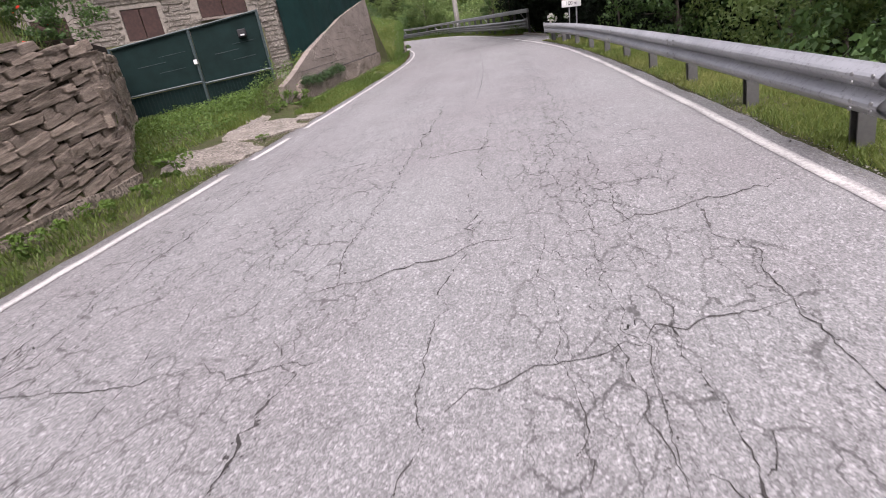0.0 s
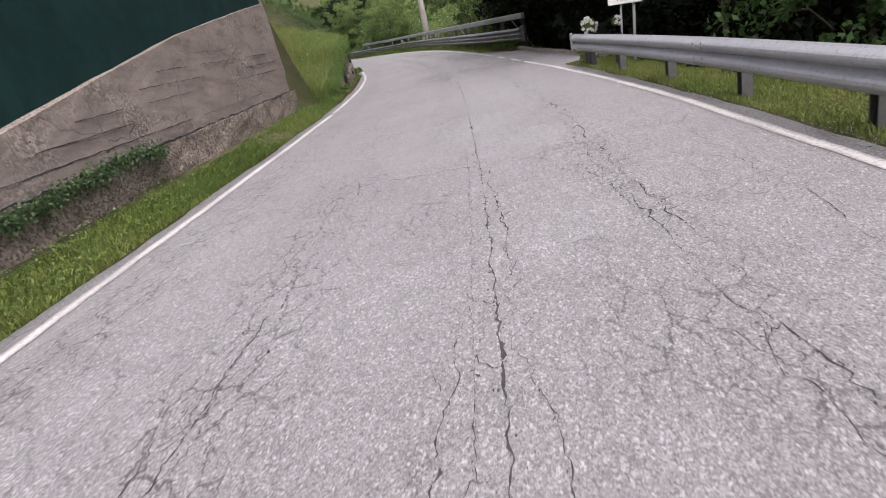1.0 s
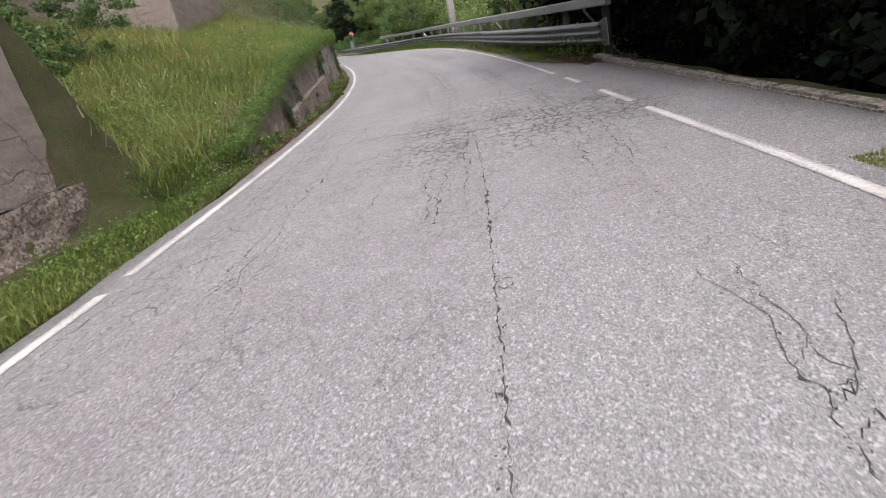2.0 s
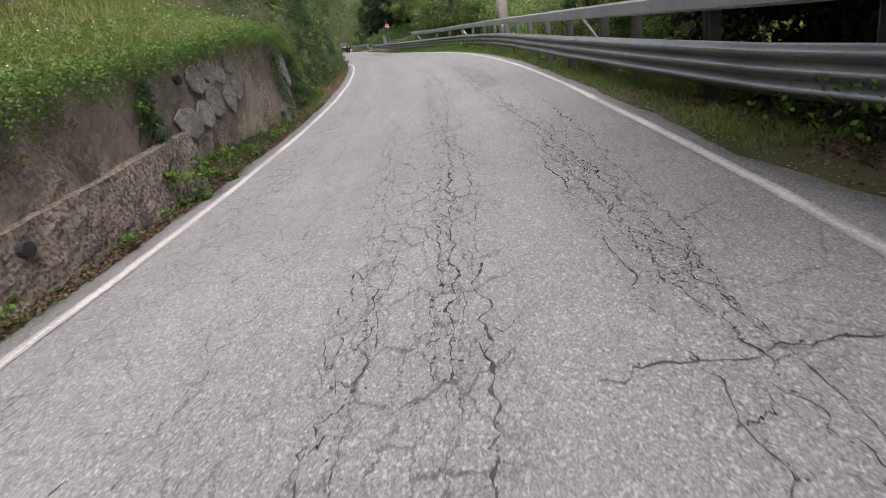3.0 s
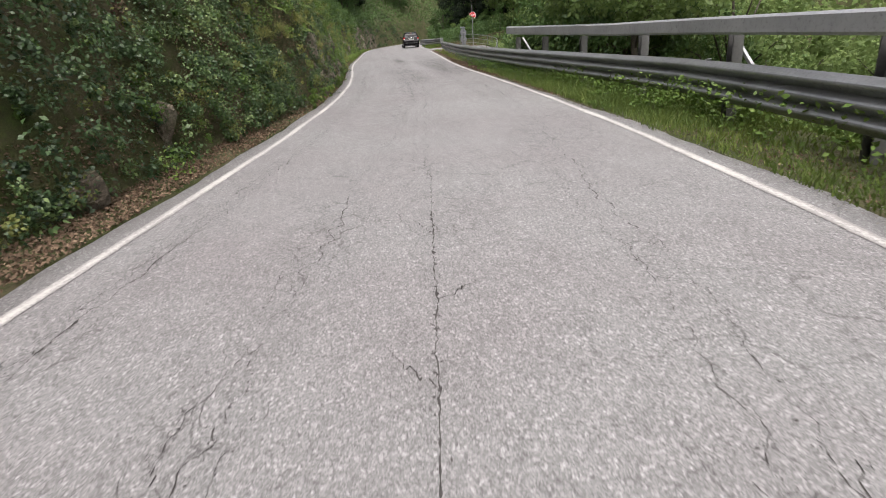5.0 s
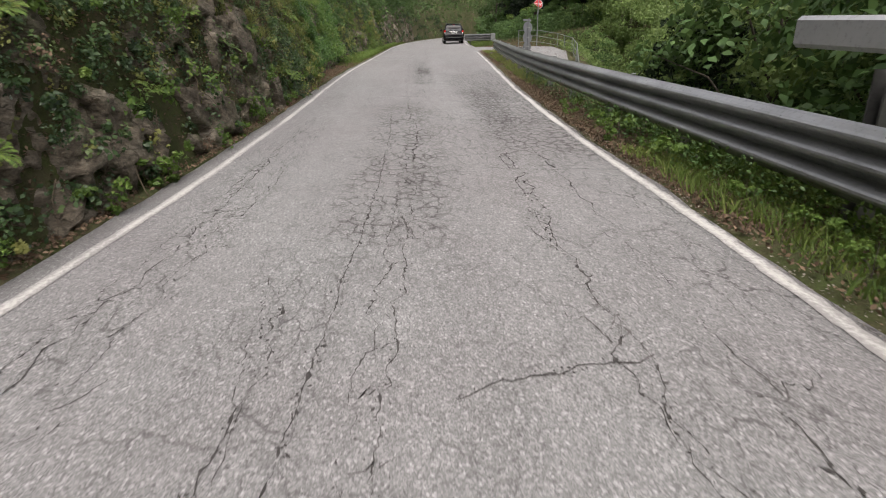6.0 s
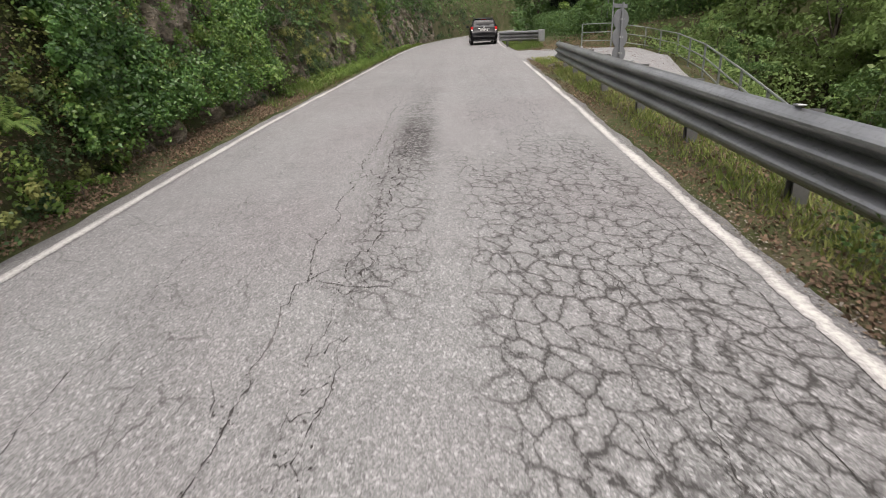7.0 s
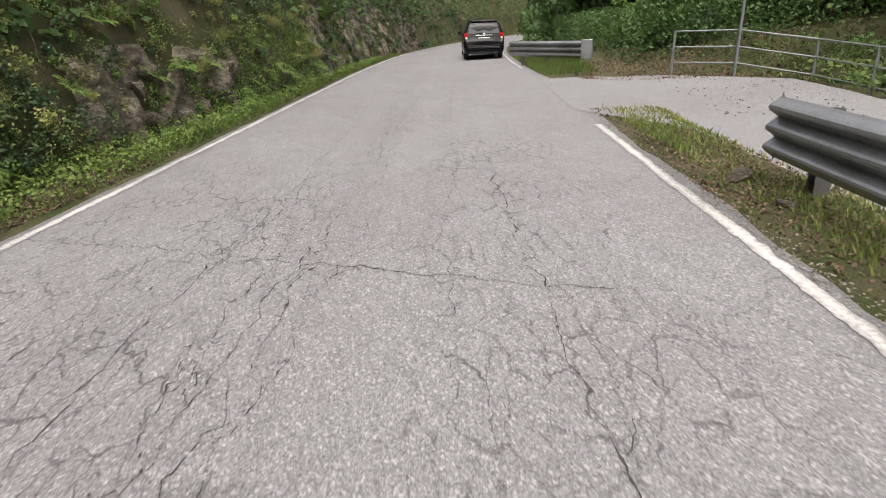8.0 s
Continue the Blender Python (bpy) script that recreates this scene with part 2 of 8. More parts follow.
def ground_material():
    k = Mat("verge_soil")
    v = k.coord()
    n1 = k.noise(v, 0.9, 6, 0.65).outputs["Fac"]
    n2 = k.noise(v, 9.0, 6, 0.7).outputs["Fac"]
    n3 = k.noise(v, 70.0, 4, 0.7).outputs["Fac"]
    col = k.ramp(n1, (0.35, (0.038, 0.046, 0.018)), (0.5, (0.058, 0.056, 0.028)), (0.66, (0.1, 0.082, 0.055)))
    col = k.mix(k.ramp(n2, (0.45, 0.0), (0.65, 0.65)), col, (0.05, 0.075, 0.018))
    col = k.mix(0.5, col, k.ramp(n3, (0.3, 0.2), (0.7, 0.8)), "OVERLAY")
    k.base(col).gloss(0.95, 0, 0.15)
    k.bump(k.math("ADD", n2, k.math("MULTIPLY", n3, 0.4)), 0.9, 0.04)
    return k.m


def galvanised(name, c1, c2, rough, streaks=True):
    k = Mat(name)
    v = k.coord()
    n1 = k.noise(v, 1.1, 5, 0.6).outputs["Fac"]
    n2 = k.noise(v, 24, 5, 0.7).outputs["Fac"]
    col = k.ramp(n1, (0.3, c1), (0.7, c2))
    col = k.mix(k.ramp(n2, (0.55, 0.0), (0.72, 0.5)), col, (0.13, 0.125, 0.12))
    k.base(col).gloss(rough, 0.75, 0.5)
    r = k.ramp(n2, (0.3, rough - 0.08), (0.7, rough + 0.18))
    k.put(r, k.b.inputs["Roughness"])
    k.bump(n2, 0.08, 0.004)
    return k.m


def rock_material(name, c1, c2, c3, moss_amount=0.55, fissure=0.0, rugged=0.55):
    """Split stone: tilted bedding, sharp fissures, pale lichen and dark damp."""
    k = Mat(name)
    v = k.coord()
    mp = k.n("Mapping")
    k.put(v, mp.inputs["Vector"])
    mp.inputs["Rotation"].default_value = (0.5, 0.3, 0.2)
    mp.inputs["Scale"].default_value = (1, 1, 2.2)
    n1 = k.noise(mp.outputs[0], 1.3, 8, 0.7, 0.5).outputs["Fac"]
    n2 = k.noise(mp.outputs[0], 8.0, 8, 0.74, 0.3).outputs["Fac"]
    n3 = k.noise(v, 38.0, 5, 0.7).outputs["Fac"]
    fis = k.n("TexVoronoi", feature="DISTANCE_TO_EDGE")
    bend = k.n("VectorMath", operation="ADD")
    sc = k.n("VectorMath", operation="SCALE")
    k.put(k.noise(v, 4.0, 5, 0.65).outputs["Color"], sc.inputs[0])
    sc.inputs["Scale"].default_value = 0.25
    k.put(mp.outputs[0], bend.inputs[0])
    k.put(sc.outputs[0], bend.inputs[1])
    k.put(bend.outputs[0], fis.inputs["Vector"])
    fis.inputs["Scale"].default_value = 2.4
    gap = k.math("MULTIPLY", k.math("SUBTRACT", 1.0, k.span(fis.outputs["Distance"], 0.004, 0.03)), k.ramp(n2, (0.45, 0.0), (0.6, fissure)))
    info = k.n("ObjectInfo")
    col = k.ramp(n1, (0.34, c1), (0.5, c2), (0.64, c3))
    col = k.mix(rugged, col, k.ramp(n2, (0.34, 0.1), (0.66, 0.85)), "OVERLAY")
    col = k.mix(rugged * 0.6, col, k.ramp(n3, (0.3, 0.2), (0.7, 0.8)), "OVERLAY")
    col = k.mix(0.5, col, k.ramp(info.outputs["Random"], (0.0, 0.32), (1.0, 0.68)), "OVERLAY")
    moss = k.ramp(k.noise(v, 1.9, 6, 0.7).outputs["Fac"], (0.52, 0.0), (0.64, moss_amount))
    col = k.mix(moss, col, (0.055, 0.062, 0.026))
    col = k.mix(k.math("MULTIPLY", gap, 0.75), col, (0.012, 0.01, 0.008))
    k.base(col).gloss(0.88, 0, 0.25)
    h = k.math("ADD", k.math("ADD", n2, k.math("MULTIPLY", n3, 0.35)), k.math("MULTIPLY", n1, 1.2))
    k.bump(k.math("SUBTRACT", h, k.math("MULTIPLY", gap, 0.8)), 1.0, 0.035)
    return k.m


def plain(name, col, rough=0.6, metal=0.0, vary=0.15, spec=0.5, scale=6.0):
    k = Mat(name)
    v = k.coord()
    n = k.noise(v, scale, 5, 0.65).outputs["Fac"]
    dark = tuple(c * (1 - vary) for c in col)
    lite = tuple(min(1, c * (1 + vary)) for c in col)
    k.base(k.ramp(n, (0.3, dark), (0.7, lite))).gloss(rough, metal, spec)
    k.bump(k.noise(v, scale * 8, 4).outputs["Fac"], 0.08, 0.004)
    return k.m


M_ROAD = road_material()
M_PAINT = paint_material()
M_GROUND = ground_material()


def crack_material():
    """Cracks: black where they stand open, grey where dust has filled them."""
    k = Mat("crack_filling")
    v = k.coord()
    a = k.math("ADD", k.math("MULTIPLY", k.noise(v, 1.1, 4, 0.65).outputs["Fac"], 0.6), k.math("MULTIPLY", k.noise(v, 24, 4, 0.7).outputs["Fac"], 0.4))
    k.base(k.ramp(a, (0.4, (0.028, 0.026, 0.025)), (0.52, (0.05, 0.047, 0.046)), (0.62, (0.1, 0.095, 0.094)))).gloss(0.95, 0, 0.15)
    return k.m


M_CRACK = crack_material()
M_CONC = concrete_material("weathered_concrete", (0.19, 0.16, 0.138), (0.245, 0.21, 0.183), (0.13, 0.108, 0.092), (0.8, 0.8, 3.0))
M_PLINTH = concrete_material("exposed_aggregate_plinth", (0.165, 0.135, 0.112), (0.225, 0.19, 0.16), (0.1, 0.082, 0.067), (1.5, 1.5, 0.9), 1.0)
M_CONC2 = concrete_material("dark_stained_concrete", (0.15, 0.125, 0.1), (0.255, 0.222, 0.182), (0.058, 0.047, 0.036), (1.1, 1.1, 0.8), 0.2)
M_SLAB = concrete_material("broken_slab_concrete", (0.17, 0.15, 0.13), (0.235, 0.212, 0.185), (0.11, 0.096, 0.08), (1.5, 1.5, 0.9), 0.6)
M_STONE = rock_material("brown_dry_stone", (0.16, 0.125, 0.1), (0.265, 0.215, 0.175), (0.38, 0.32, 0.265), 0.1, 0.0, 0.5)
M_JOINT = plain("earth_joint", (0.028, 0.022, 0.017), 0.95, 0, 0.4, 0.1, 20)
M_HSTONE = rock_material("house_stone", (0.15, 0.13, 0.112), (0.25, 0.225, 0.196), (0.37, 0.34, 0.3), 0.12)
M_MORTAR = plain("lime_mortar", (0.26, 0.235, 0.205), 0.95, 0, 0.25, 0.1, 14)
M_ROCK = rock_material("bank_rock", (0.05, 0.04, 0.03), (0.15, 0.124, 0.094), (0.3, 0.262, 0.21), 0.7, 0.8, 0.75)
M_GALV = galvanised("galvanised_steel", (0.34, 0.345, 0.36), (0.48, 0.485, 0.5), 0.5)
M_GALV_OLD = galvanised("dull_galvanised_steel", (0.2, 0.205, 0.21), (0.33, 0.335, 0.345), 0.34)
M_GALV_DK = galvanised("weathered_steel_post", (0.1, 0.1, 0.098), (0.18, 0.18, 0.175), 0.6)
M_POLE = concrete_material("pole_concrete", (0.25, 0.235, 0.215), (0.32, 0.305, 0.28), (0.18, 0.17, 0.155))
M_GREEN = plain("dark_green_screen", (0.011, 0.045, 0.042), 0.7, 0, 0.2, 0.3, 2.5)
M_GATE = plain("dark_green_gate_paint", (0.006, 0.017, 0.016), 0.7, 0.0, 0.25, 0.12, 3)
M_GATEBAR = plain("faded_green_bar", (0.035, 0.055, 0.056), 0.5, 0.1, 0.25, 0.5, 8)
M_SHUT = plain("brown_shutter_wood", (0.045, 0.022, 0.018), 0.7, 0, 0.4, 0.35, 9)
M_WHITE = plain("white_sign_face", (0.72, 0.72, 0.71), 0.45, 0, 0.06)
M_RED = plain("red_sign_face", (0.5, 0.02, 0.03), 0.45, 0, 0.1)
M_GREY = plain("grey_sign_back", (0.16, 0.165, 0.175), 0.5, 0.3, 0.12)
M_BLACK = plain("black_lettering", (0.02, 0.02, 0.022), 0.6, 0, 0.1)
M_BOLT = plain("bolt_steel", (0.3, 0.3, 0.3), 0.4, 0.8, 0.2)
M_BARK = surf("bark", (0.06, 0.05, 0.04), (0.1, 0.085, 0.07), (0.035, 0.03, 0.025), 2, 20, 0.95, 0.9, 0.03)
M_RAILING = plain("grey_painted_railing", (0.15, 0.165, 0.155), 0.55, 0.3, 0.2)
M_LEAF = leafy("tree_leaf", (0.027, 0.058, 0.019), (0.068, 0.128, 0.037), (0.15, 0.225, 0.07))
# light green; on far woods and open slope its paleness replaces haze
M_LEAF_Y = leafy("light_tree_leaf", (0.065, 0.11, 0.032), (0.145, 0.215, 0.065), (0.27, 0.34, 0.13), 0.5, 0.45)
# woodland shade put into the base colour, so almost black
M_LEAF_SHADE = leafy("dark_shade_leaf", (0.004, 0.009, 0.004), (0.009, 0.019, 0.007), (0.023, 0.04, 0.013), 0.8, 0.08)
M_IVY = leafy("ivy_leaf", (0.012, 0.026, 0.012), (0.05, 0.092, 0.034), (0.16, 0.22, 0.08), 0.4, 0.12)
M_OLIVE = leafy("olive_bank_leaf", (0.06, 0.075, 0.022), (0.145, 0.165, 0.045), (0.26, 0.26, 0.085), 0.6, 0.2)
M_TWIG = plain("dry_twig", (0.085, 0.064, 0.046), 0.9, 0, 0.4, 0.2, 8)
M_WEED = leafy("weed_leaf", (0.035, 0.07, 0.014), (0.09, 0.155, 0.03), (0.17, 0.235, 0.055))
M_GRASS = leafy("grass_blade", (0.05, 0.09, 0.018), (0.12, 0.17, 0.036), (0.26, 0.26, 0.09), 0.6, 0.3)
M_DRY = leafy("dry_leaf", (0.06, 0.04, 0.026), (0.135, 0.09, 0.06), (0.26, 0.185, 0.125), 0.8, 0.1)
M_FLOWER_W = leafy("white_petal", (0.5, 0.5, 0.44), (0.66, 0.66, 0.6), (0.8, 0.8, 0.76), 0.6, 0.2)
M_FLOWER_R = leafy("red_petal", (0.45, 0.02, 0.01), (0.6, 0.04, 0.015), (0.7, 0.09, 0.03), 0.6, 0.2)

# ---------------------------------------------------------------- geometry helpers
K = math.tan(radians(7.0))          # the road climbs
KY = np.arange(29) * 3.97
LX = np.array([-4.0, -3.23, -2.45, -1.71, -1.06, -0.43, 0.08, 0.38, 0.47, 0.33, 0.02, -0.44, -1.01, -1.68, -2.41, -3.21, -4.18, -5.41,
               -6.84, -8.4, -9.95, -11.39, -12.73, -14.06, -15.41, -16.75, -18.09, -19.35, -20.5])
RX = np.array([2.06, 2.85, 3.61, 4.3, 4.87, 5.2, 5.35, 5.44, 5.47, 5.4, 5.26, 4.98, 4.55, 3.92, 3.05, 1.95, 0.68, -0.68,
               -2.07, -3.34, -4.51, -5.65, -6.81, -7.98, -9.16, -10.33, -11.6, -12.85, -14.0])


def spline(y, xs):
    """A smooth line through the knots, going on past both ends."""
    y = np.asarray(y, float)
    m = np.gradient(xs, 3.97)
    i = np.clip((y / 3.97).astype(int), 0, len(xs) - 2)
    t = y / 3.97 - i
    h = 3.97
    t2, t3 = t * t, t * t * t
    val = (2 * t3 - 3 * t2 + 1) * xs[i] + (t3 - 2 * t2 + t) * h * m[i] + (3 * t2 - 2 * t3) * xs[i + 1] + (t3 - t2) * h * m[i + 1]
    lo = xs[0] + m[0] * y - 0.004 * np.clip(y, -60, 0) ** 2
    end = KY[-1]
    hi = xs[-1] + m[-1] * (y - end) + 0.006 * np.clip(y - end, 0, 62) ** 2
    return np.where(y < 0, lo, np.where(y > end, hi, val))


def lx(y):
    return spline(y, LX)


def rx(y):
    return spline(y, RX)


def gz(y):
    return K * np.asarray(y, float)


def ramp_at(y, *pairs):
    return np.interp(y, [p[0] for p in pairs], [p[1] for p in pairs])


def mesh_obj(name, verts, faces, mat=None, parent=None, smooth=False, label="", tint=None, uv=None):
    """One mesh object from arrays; faces all with the same number of corners, or a list of them."""
    me = bpy.data.meshes.new(name)
    verts = np.asarray(verts, np.float32)
    if isinstance(faces, np.ndarray):
        n, c = faces.shape
        me.vertices.add(len(verts))
        me.vertices.foreach_set("co", verts.ravel())
        me.loops.add(n * c)
        me.loops.foreach_set("vertex_index", faces.astype(np.int32).ravel())
        me.polygons.add(n)
        me.polygons.foreach_set("loop_start", np.arange(n, dtype=np.int32) * c)
        me.update(calc_edges=True)
        me.validate()
    else:
        me.from_pydata([tuple(map(float, v)) for v in verts], [], faces)
        me.update()
    if smooth:
        me.polygons.foreach_set("use_smooth", np.ones(len(me.polygons), bool))
    if tint is not None:
        a = me.attributes.new("tint", "FLOAT", "POINT")
        a.data.foreach_set("value", np.asarray(tint, np.float32))
    if uv is not None:
        lay = me.uv_layers.new(name="UVMap")
        idx = np.empty(len(me.loops), np.int32)
        me.loops.foreach_get("vertex_index", idx)
        lay.data.foreach_set("uv", np.asarray(uv, np.float32)[idx].ravel())
    if mat:
        me.materials.append(mat)
    ob = new(name, me)
    if parent:
        ob.parent = parent
    if label:
        ob["label"] = label
    return ob


def part(name, bm, mat, parent=None, label="", smooth=False):
    me = bpy.data.meshes.new(name)
    bm.to_mesh(me)
    bm.free()
    me.materials.append(mat)
    if smooth:
        me.polygons.foreach_set("use_smooth", np.ones(len(me.polygons), bool))
    ob = new(name, me)
    if parent:
        ob.parent = parent
    if label:
        ob["label"] = label
    return ob


def base(name, at=(0, 0, 0)):
    ob = new(name)
    ob.location = at
    ob.empty_display_size = 0.2
    return ob


def box(size, at=(0, 0, 0), bevel=0.01, rot=None, seg=1):
    bm = bmesh.new()
    bmesh.ops.create_cube(bm, size=1)
    for v in bm.verts:
        v.co = Vector((v.co.x * size[0], v.co.y * size[1], v.co.z * size[2]))
    if bevel:
        bmesh.ops.bevel(bm, geom=bm.edges[:], offset=bevel, segments=seg, affect="EDGES")
    if rot is not None:
        bmesh.ops.transform(bm, matrix=rot, verts=bm.verts)
    bmesh.ops.translate(bm, vec=Vector(at), verts=bm.verts)
    return bm


def tube(points, radii, sides=8, bm=None, caps=True):
    bm = bm or bmesh.new()
    pts = [Vector(p) for p in points]
    rings = []
    for i, p in enumerate(pts):
        d = (pts[min(i + 1, len(pts) - 1)] - pts[max(i - 1, 0)]).normalized()
        a = d.orthogonal().normalized() if abs(d.z) > 0.95 else d.cross(Vector((0, 0, 1))).normalized()
        b = d.cross(a).normalized()
        r = radii[i] if isinstance(radii, (list, tuple)) else radii
        rings.append([bm.verts.new(p + (a * math.cos(q) + b * math.sin(q)) * r) for q in [2 * math.pi * k / sides for k in range(sides)]])
    for r0, r1 in zip(rings, rings[1:]):
        for k in range(sides):
            bm.faces.new((r0[k], r0[(k + 1) % sides], r1[(k + 1) % sides], r1[k]))
    if caps:
        bm.faces.new(list(reversed(rings[0])))
        bm.faces.new(rings[-1])
    bmesh.ops.recalc_face_normals(bm, faces=bm.faces[:])
    return bm


def sweep(profile, path_pts, closed=False, caps=True):
    """A profile of (outward, up) swept along a ground path; outward is to the path's right."""
    bm = bmesh.new()
    rings = []
    n = len(path_pts)
    for i, p in enumerate(path_pts):
        d = Vector(path_pts[min(i + 1, n - 1)]) - Vector(path_pts[max(i - 1, 0)])
        d.z = 0
        d.normalize()
        side = Vector((d.y, -d.x, 0))
        rings.append([bm.verts.new(Vector(p) + side * a + Vector((0, 0, b))) for a, b in profile])
    m = len(profile)
    for r0, r1 in zip(rings, rings[1:]):
        for k in range(m if closed else m - 1):
            bm.faces.new((r0[k], r0[(k + 1) % m], r1[(k + 1) % m], r1[k]))
    if closed and caps:
        bm.faces.new(rings[0])
        bm.faces.new(list(reversed(rings[-1])))
    bmesh.ops.recalc_face_normals(bm, faces=bm.faces[:])
    return bm


def leaf_arrays(P, size, rng, normal=None, spread=1.0, aspect=0.62):
    """Folded diamond leaves at the points P; normal: the way that they mostly face."""
    n = len(P)
    d = rng.normal(size=(n, 3))
    if normal is not None:
        d = d * spread + normal
    d /= np.linalg.norm(d, axis=1)[:, None] + 1e-9
    a = np.cross(d, rng.normal(size=(n, 3)))
    a /= np.linalg.norm(a, axis=1)[:, None] + 1e-9
    b = np.cross(d, a)
    s = np.asarray(size)[:, None] if np.ndim(size) else size
    v = np.empty((n, 4, 3))
    v[:, 0] = P - a * s * 0.5
    v[:, 1] = P - b * s * 0.5 * aspect + d * s * 0.12
    v[:, 2] = P + a * s * 0.5
    v[:, 3] = P + b * s * 0.5 * aspect + d * s * 0.12
    f = np.arange(n * 4).reshape(n, 4)
    return v.reshape(-1, 3), f


def leaves(name, P, size, mat, seed=0, normal=None, spread=1.0, parent=None, tint=None, aspect=0.62, label=""):
    rng = np.random.default_rng(seed)
    v, f = leaf_arrays(np.asarray(P, float), size, rng, normal, spread, aspect)
    t = rng.beta(2, 2.4, len(P)) if tint is None else np.clip(tint + rng.normal(0, 0.13, len(P)), 0, 1)
    return mesh_obj(name, v, f, mat, parent, tint=np.repeat(t, 4), label=label)


def blades(name, P, height, mat, seed=0, width=0.006, lean=0.35, tint=None, parent=None):
    """Grass: each blade two bent triangles."""
    rng = np.random.default_rng(seed)
    P = np.asarray(P, float)
    n = len(P)
    h = np.asarray(height)[:, None] if np.ndim(height) else np.full((n, 1), height)
    ang = rng.uniform(0, 2 * math.pi, n)
    w = np.stack([np.cos(ang), np.sin(ang), np.zeros(n)], 1) * width * rng.uniform(0.7, 1.5, (n, 1))
    dirn = rng.normal(0, lean, (n, 3))
    dirn[:, 2] = 1
    bend = rng.normal(0, lean * 1.5, (n, 3))
    bend[:, 2] = -0.12
    v = np.empty((n, 5, 3))
    mid = P + dirn * h * 0.55
    v[:, 0], v[:, 1] = P - w, P + w
    v[:, 2], v[:, 3] = mid + w * 0.75, mid - w * 0.75
    v[:, 4] = mid + (dirn + bend) * h * 0.45
    i = np.arange(n)[:, None] * 5
    f = np.concatenate([i + np.array([[0, 1, 2]]), i + np.array([[0, 2, 3]]), i + np.array([[3, 2, 4]])])
    t = rng.beta(2, 2, n) if tint is None else np.clip(tint + rng.normal(0, 0.16, n), 0, 1)
    return mesh_obj(name, v.reshape(-1, 3), f, mat, parent, tint=np.repeat(t, 5))


def fbm(x, y, seed=0.0):
    """Cheap smooth noise for arrays, about -1 to 1."""
    x, y = np.asarray(x, float), np.asarray(y, float)
    r = np.random.default_rng(int(seed * 1000) + 7)
    out = np.zeros(np.broadcast(x, y).shape)
    for k in range(9):
        f = 0.35 * 1.55 ** k
        a, p, q = r.uniform(0, 2 * math.pi), r.uniform(0, 6.28), r.uniform(0, 6.28)
        out = out + np.sin((x * math.cos(a) + y * math.sin(a)) * f * 2 + p + 0.8 * np.sin(y * f * 0.9 + q)) / 1.35 ** k
    return out / 2.6

# ---------------------------------------------------------------- ground
WD = ((-40, 1.3), (6.9, 1.25), (7.4, 2.6), (11.6, 1.6), (12.4, 1.25), (23.2, 1.2), (23.9, 0.7), (26, 0.6), (38.5, 0.5), (41.5, 1.0), (59, 0.95), (63, 0.6), (77, 0.55),
      (79.5, 1.15), (92, 1.25), (96, 0.8), (170, 0.8))
HS = ((-40, 1.9), (6.95, 1.9), (7.3, 0.5), (11.7, 0.45), (12.1, 0.55), (14.4, 1.05), (16, 1.5), (18.6, 2.0), (23.25, 2.65), (23.9, 0.35), (26.2, 0.5), (27.8, 0.8),
      (29.8, 1.3), (33.4, 1.5), (37.2, 1.75), (40.8, 1.6), (42.5, 2.4), (46, 3.1), (60, 3.4), (66, 3.2), (76, 3.2), (80, 3.2), (170, 3.4))
SLP = ((-40, 0.5), (6.9, 0.5), (7.3, 0.22), (11.7, 0.24), (12.2, 0.08), (23.2, 0.1), (24, 0.6), (26, 0.42), (34, 0.24), (40, 0.42), (43, 0.8), (62, 0.95), (170, 0.95))
LEAN = ((-40, 0.18), (41.0, 0.18), (44.5, 0.75), (60, 0.85), (64, 0.7), (76, 0.9), (90, 1.1), (170, 1.2))
TOE = ((-40, 0.05), (12, 0.05), (12.8, 0.2), (22.5, 0.18), (23.6, 0.1), (170, 0.06))


def left_h(y, d):
    """Height over the road at d metres left of its left line."""
    w, hs, sl, toe = ramp_at(y, *WD), ramp_at(y, *HS), ramp_at(y, *SLP), ramp_at(y, *TOE)
    front = np.clip((d - 0.3) / 0.8, 0, 1) * toe
    ln = ramp_at(y, *LEAN)
    over = np.maximum(d - w - ln - 0.02, 0)
    back = hs + sl * np.minimum(over, 14) + 0.55 * np.clip(over - 14, 0, 60) + 0.1 * np.clip(over - 74, 0, 200)
    drive = np.clip((y - 7.0) / 0.4, 0, 1) * np.clip((12.3 - y) / 0.5, 0, 1)
    court = np.clip((d - 1.5) / 0.4, 0, 1) * np.clip((16.5 - y) / 1.0, 0, 1) * np.clip((y - 7.0) / 0.4, 0, 1)
    drive = np.maximum(drive, court)
    yard = 0.115 * np.clip(d - 0.3, 0, 3.3) + 0.04 * np.clip(d - 3.6, 0, 14) + 0.5 * np.clip(d - 18, 0, 70)
    wall = np.where(d <= w + 0.01, front, np.where(d < w + ln, front + (hs - front) * np.clip((d - w) / ln, 0, 1) ** 0.8, back))
    mound = 0.42 * np.exp(-((y - 12.2) / 0.4) ** 2 - ((d - 1.7) / 0.5) ** 2)
    return wall * (1 - drive) + yard * drive + mound + np.clip(d - w, 0, 1.5) * 0.06 * fbm(d * 2, y * 2, 1)


def bank_face(y, z, out):
    """A place on the leaning left bank at the height z, out metres proud of it."""
    w, ln = ramp_at(y, *WD), ramp_at(y, *LEAN)
    return np.stack([lx(y) - w - ln * np.clip(z / ramp_at(y, *HS), 0, 1.5) ** 1.25 + out, y, gz(y) + z], 1)


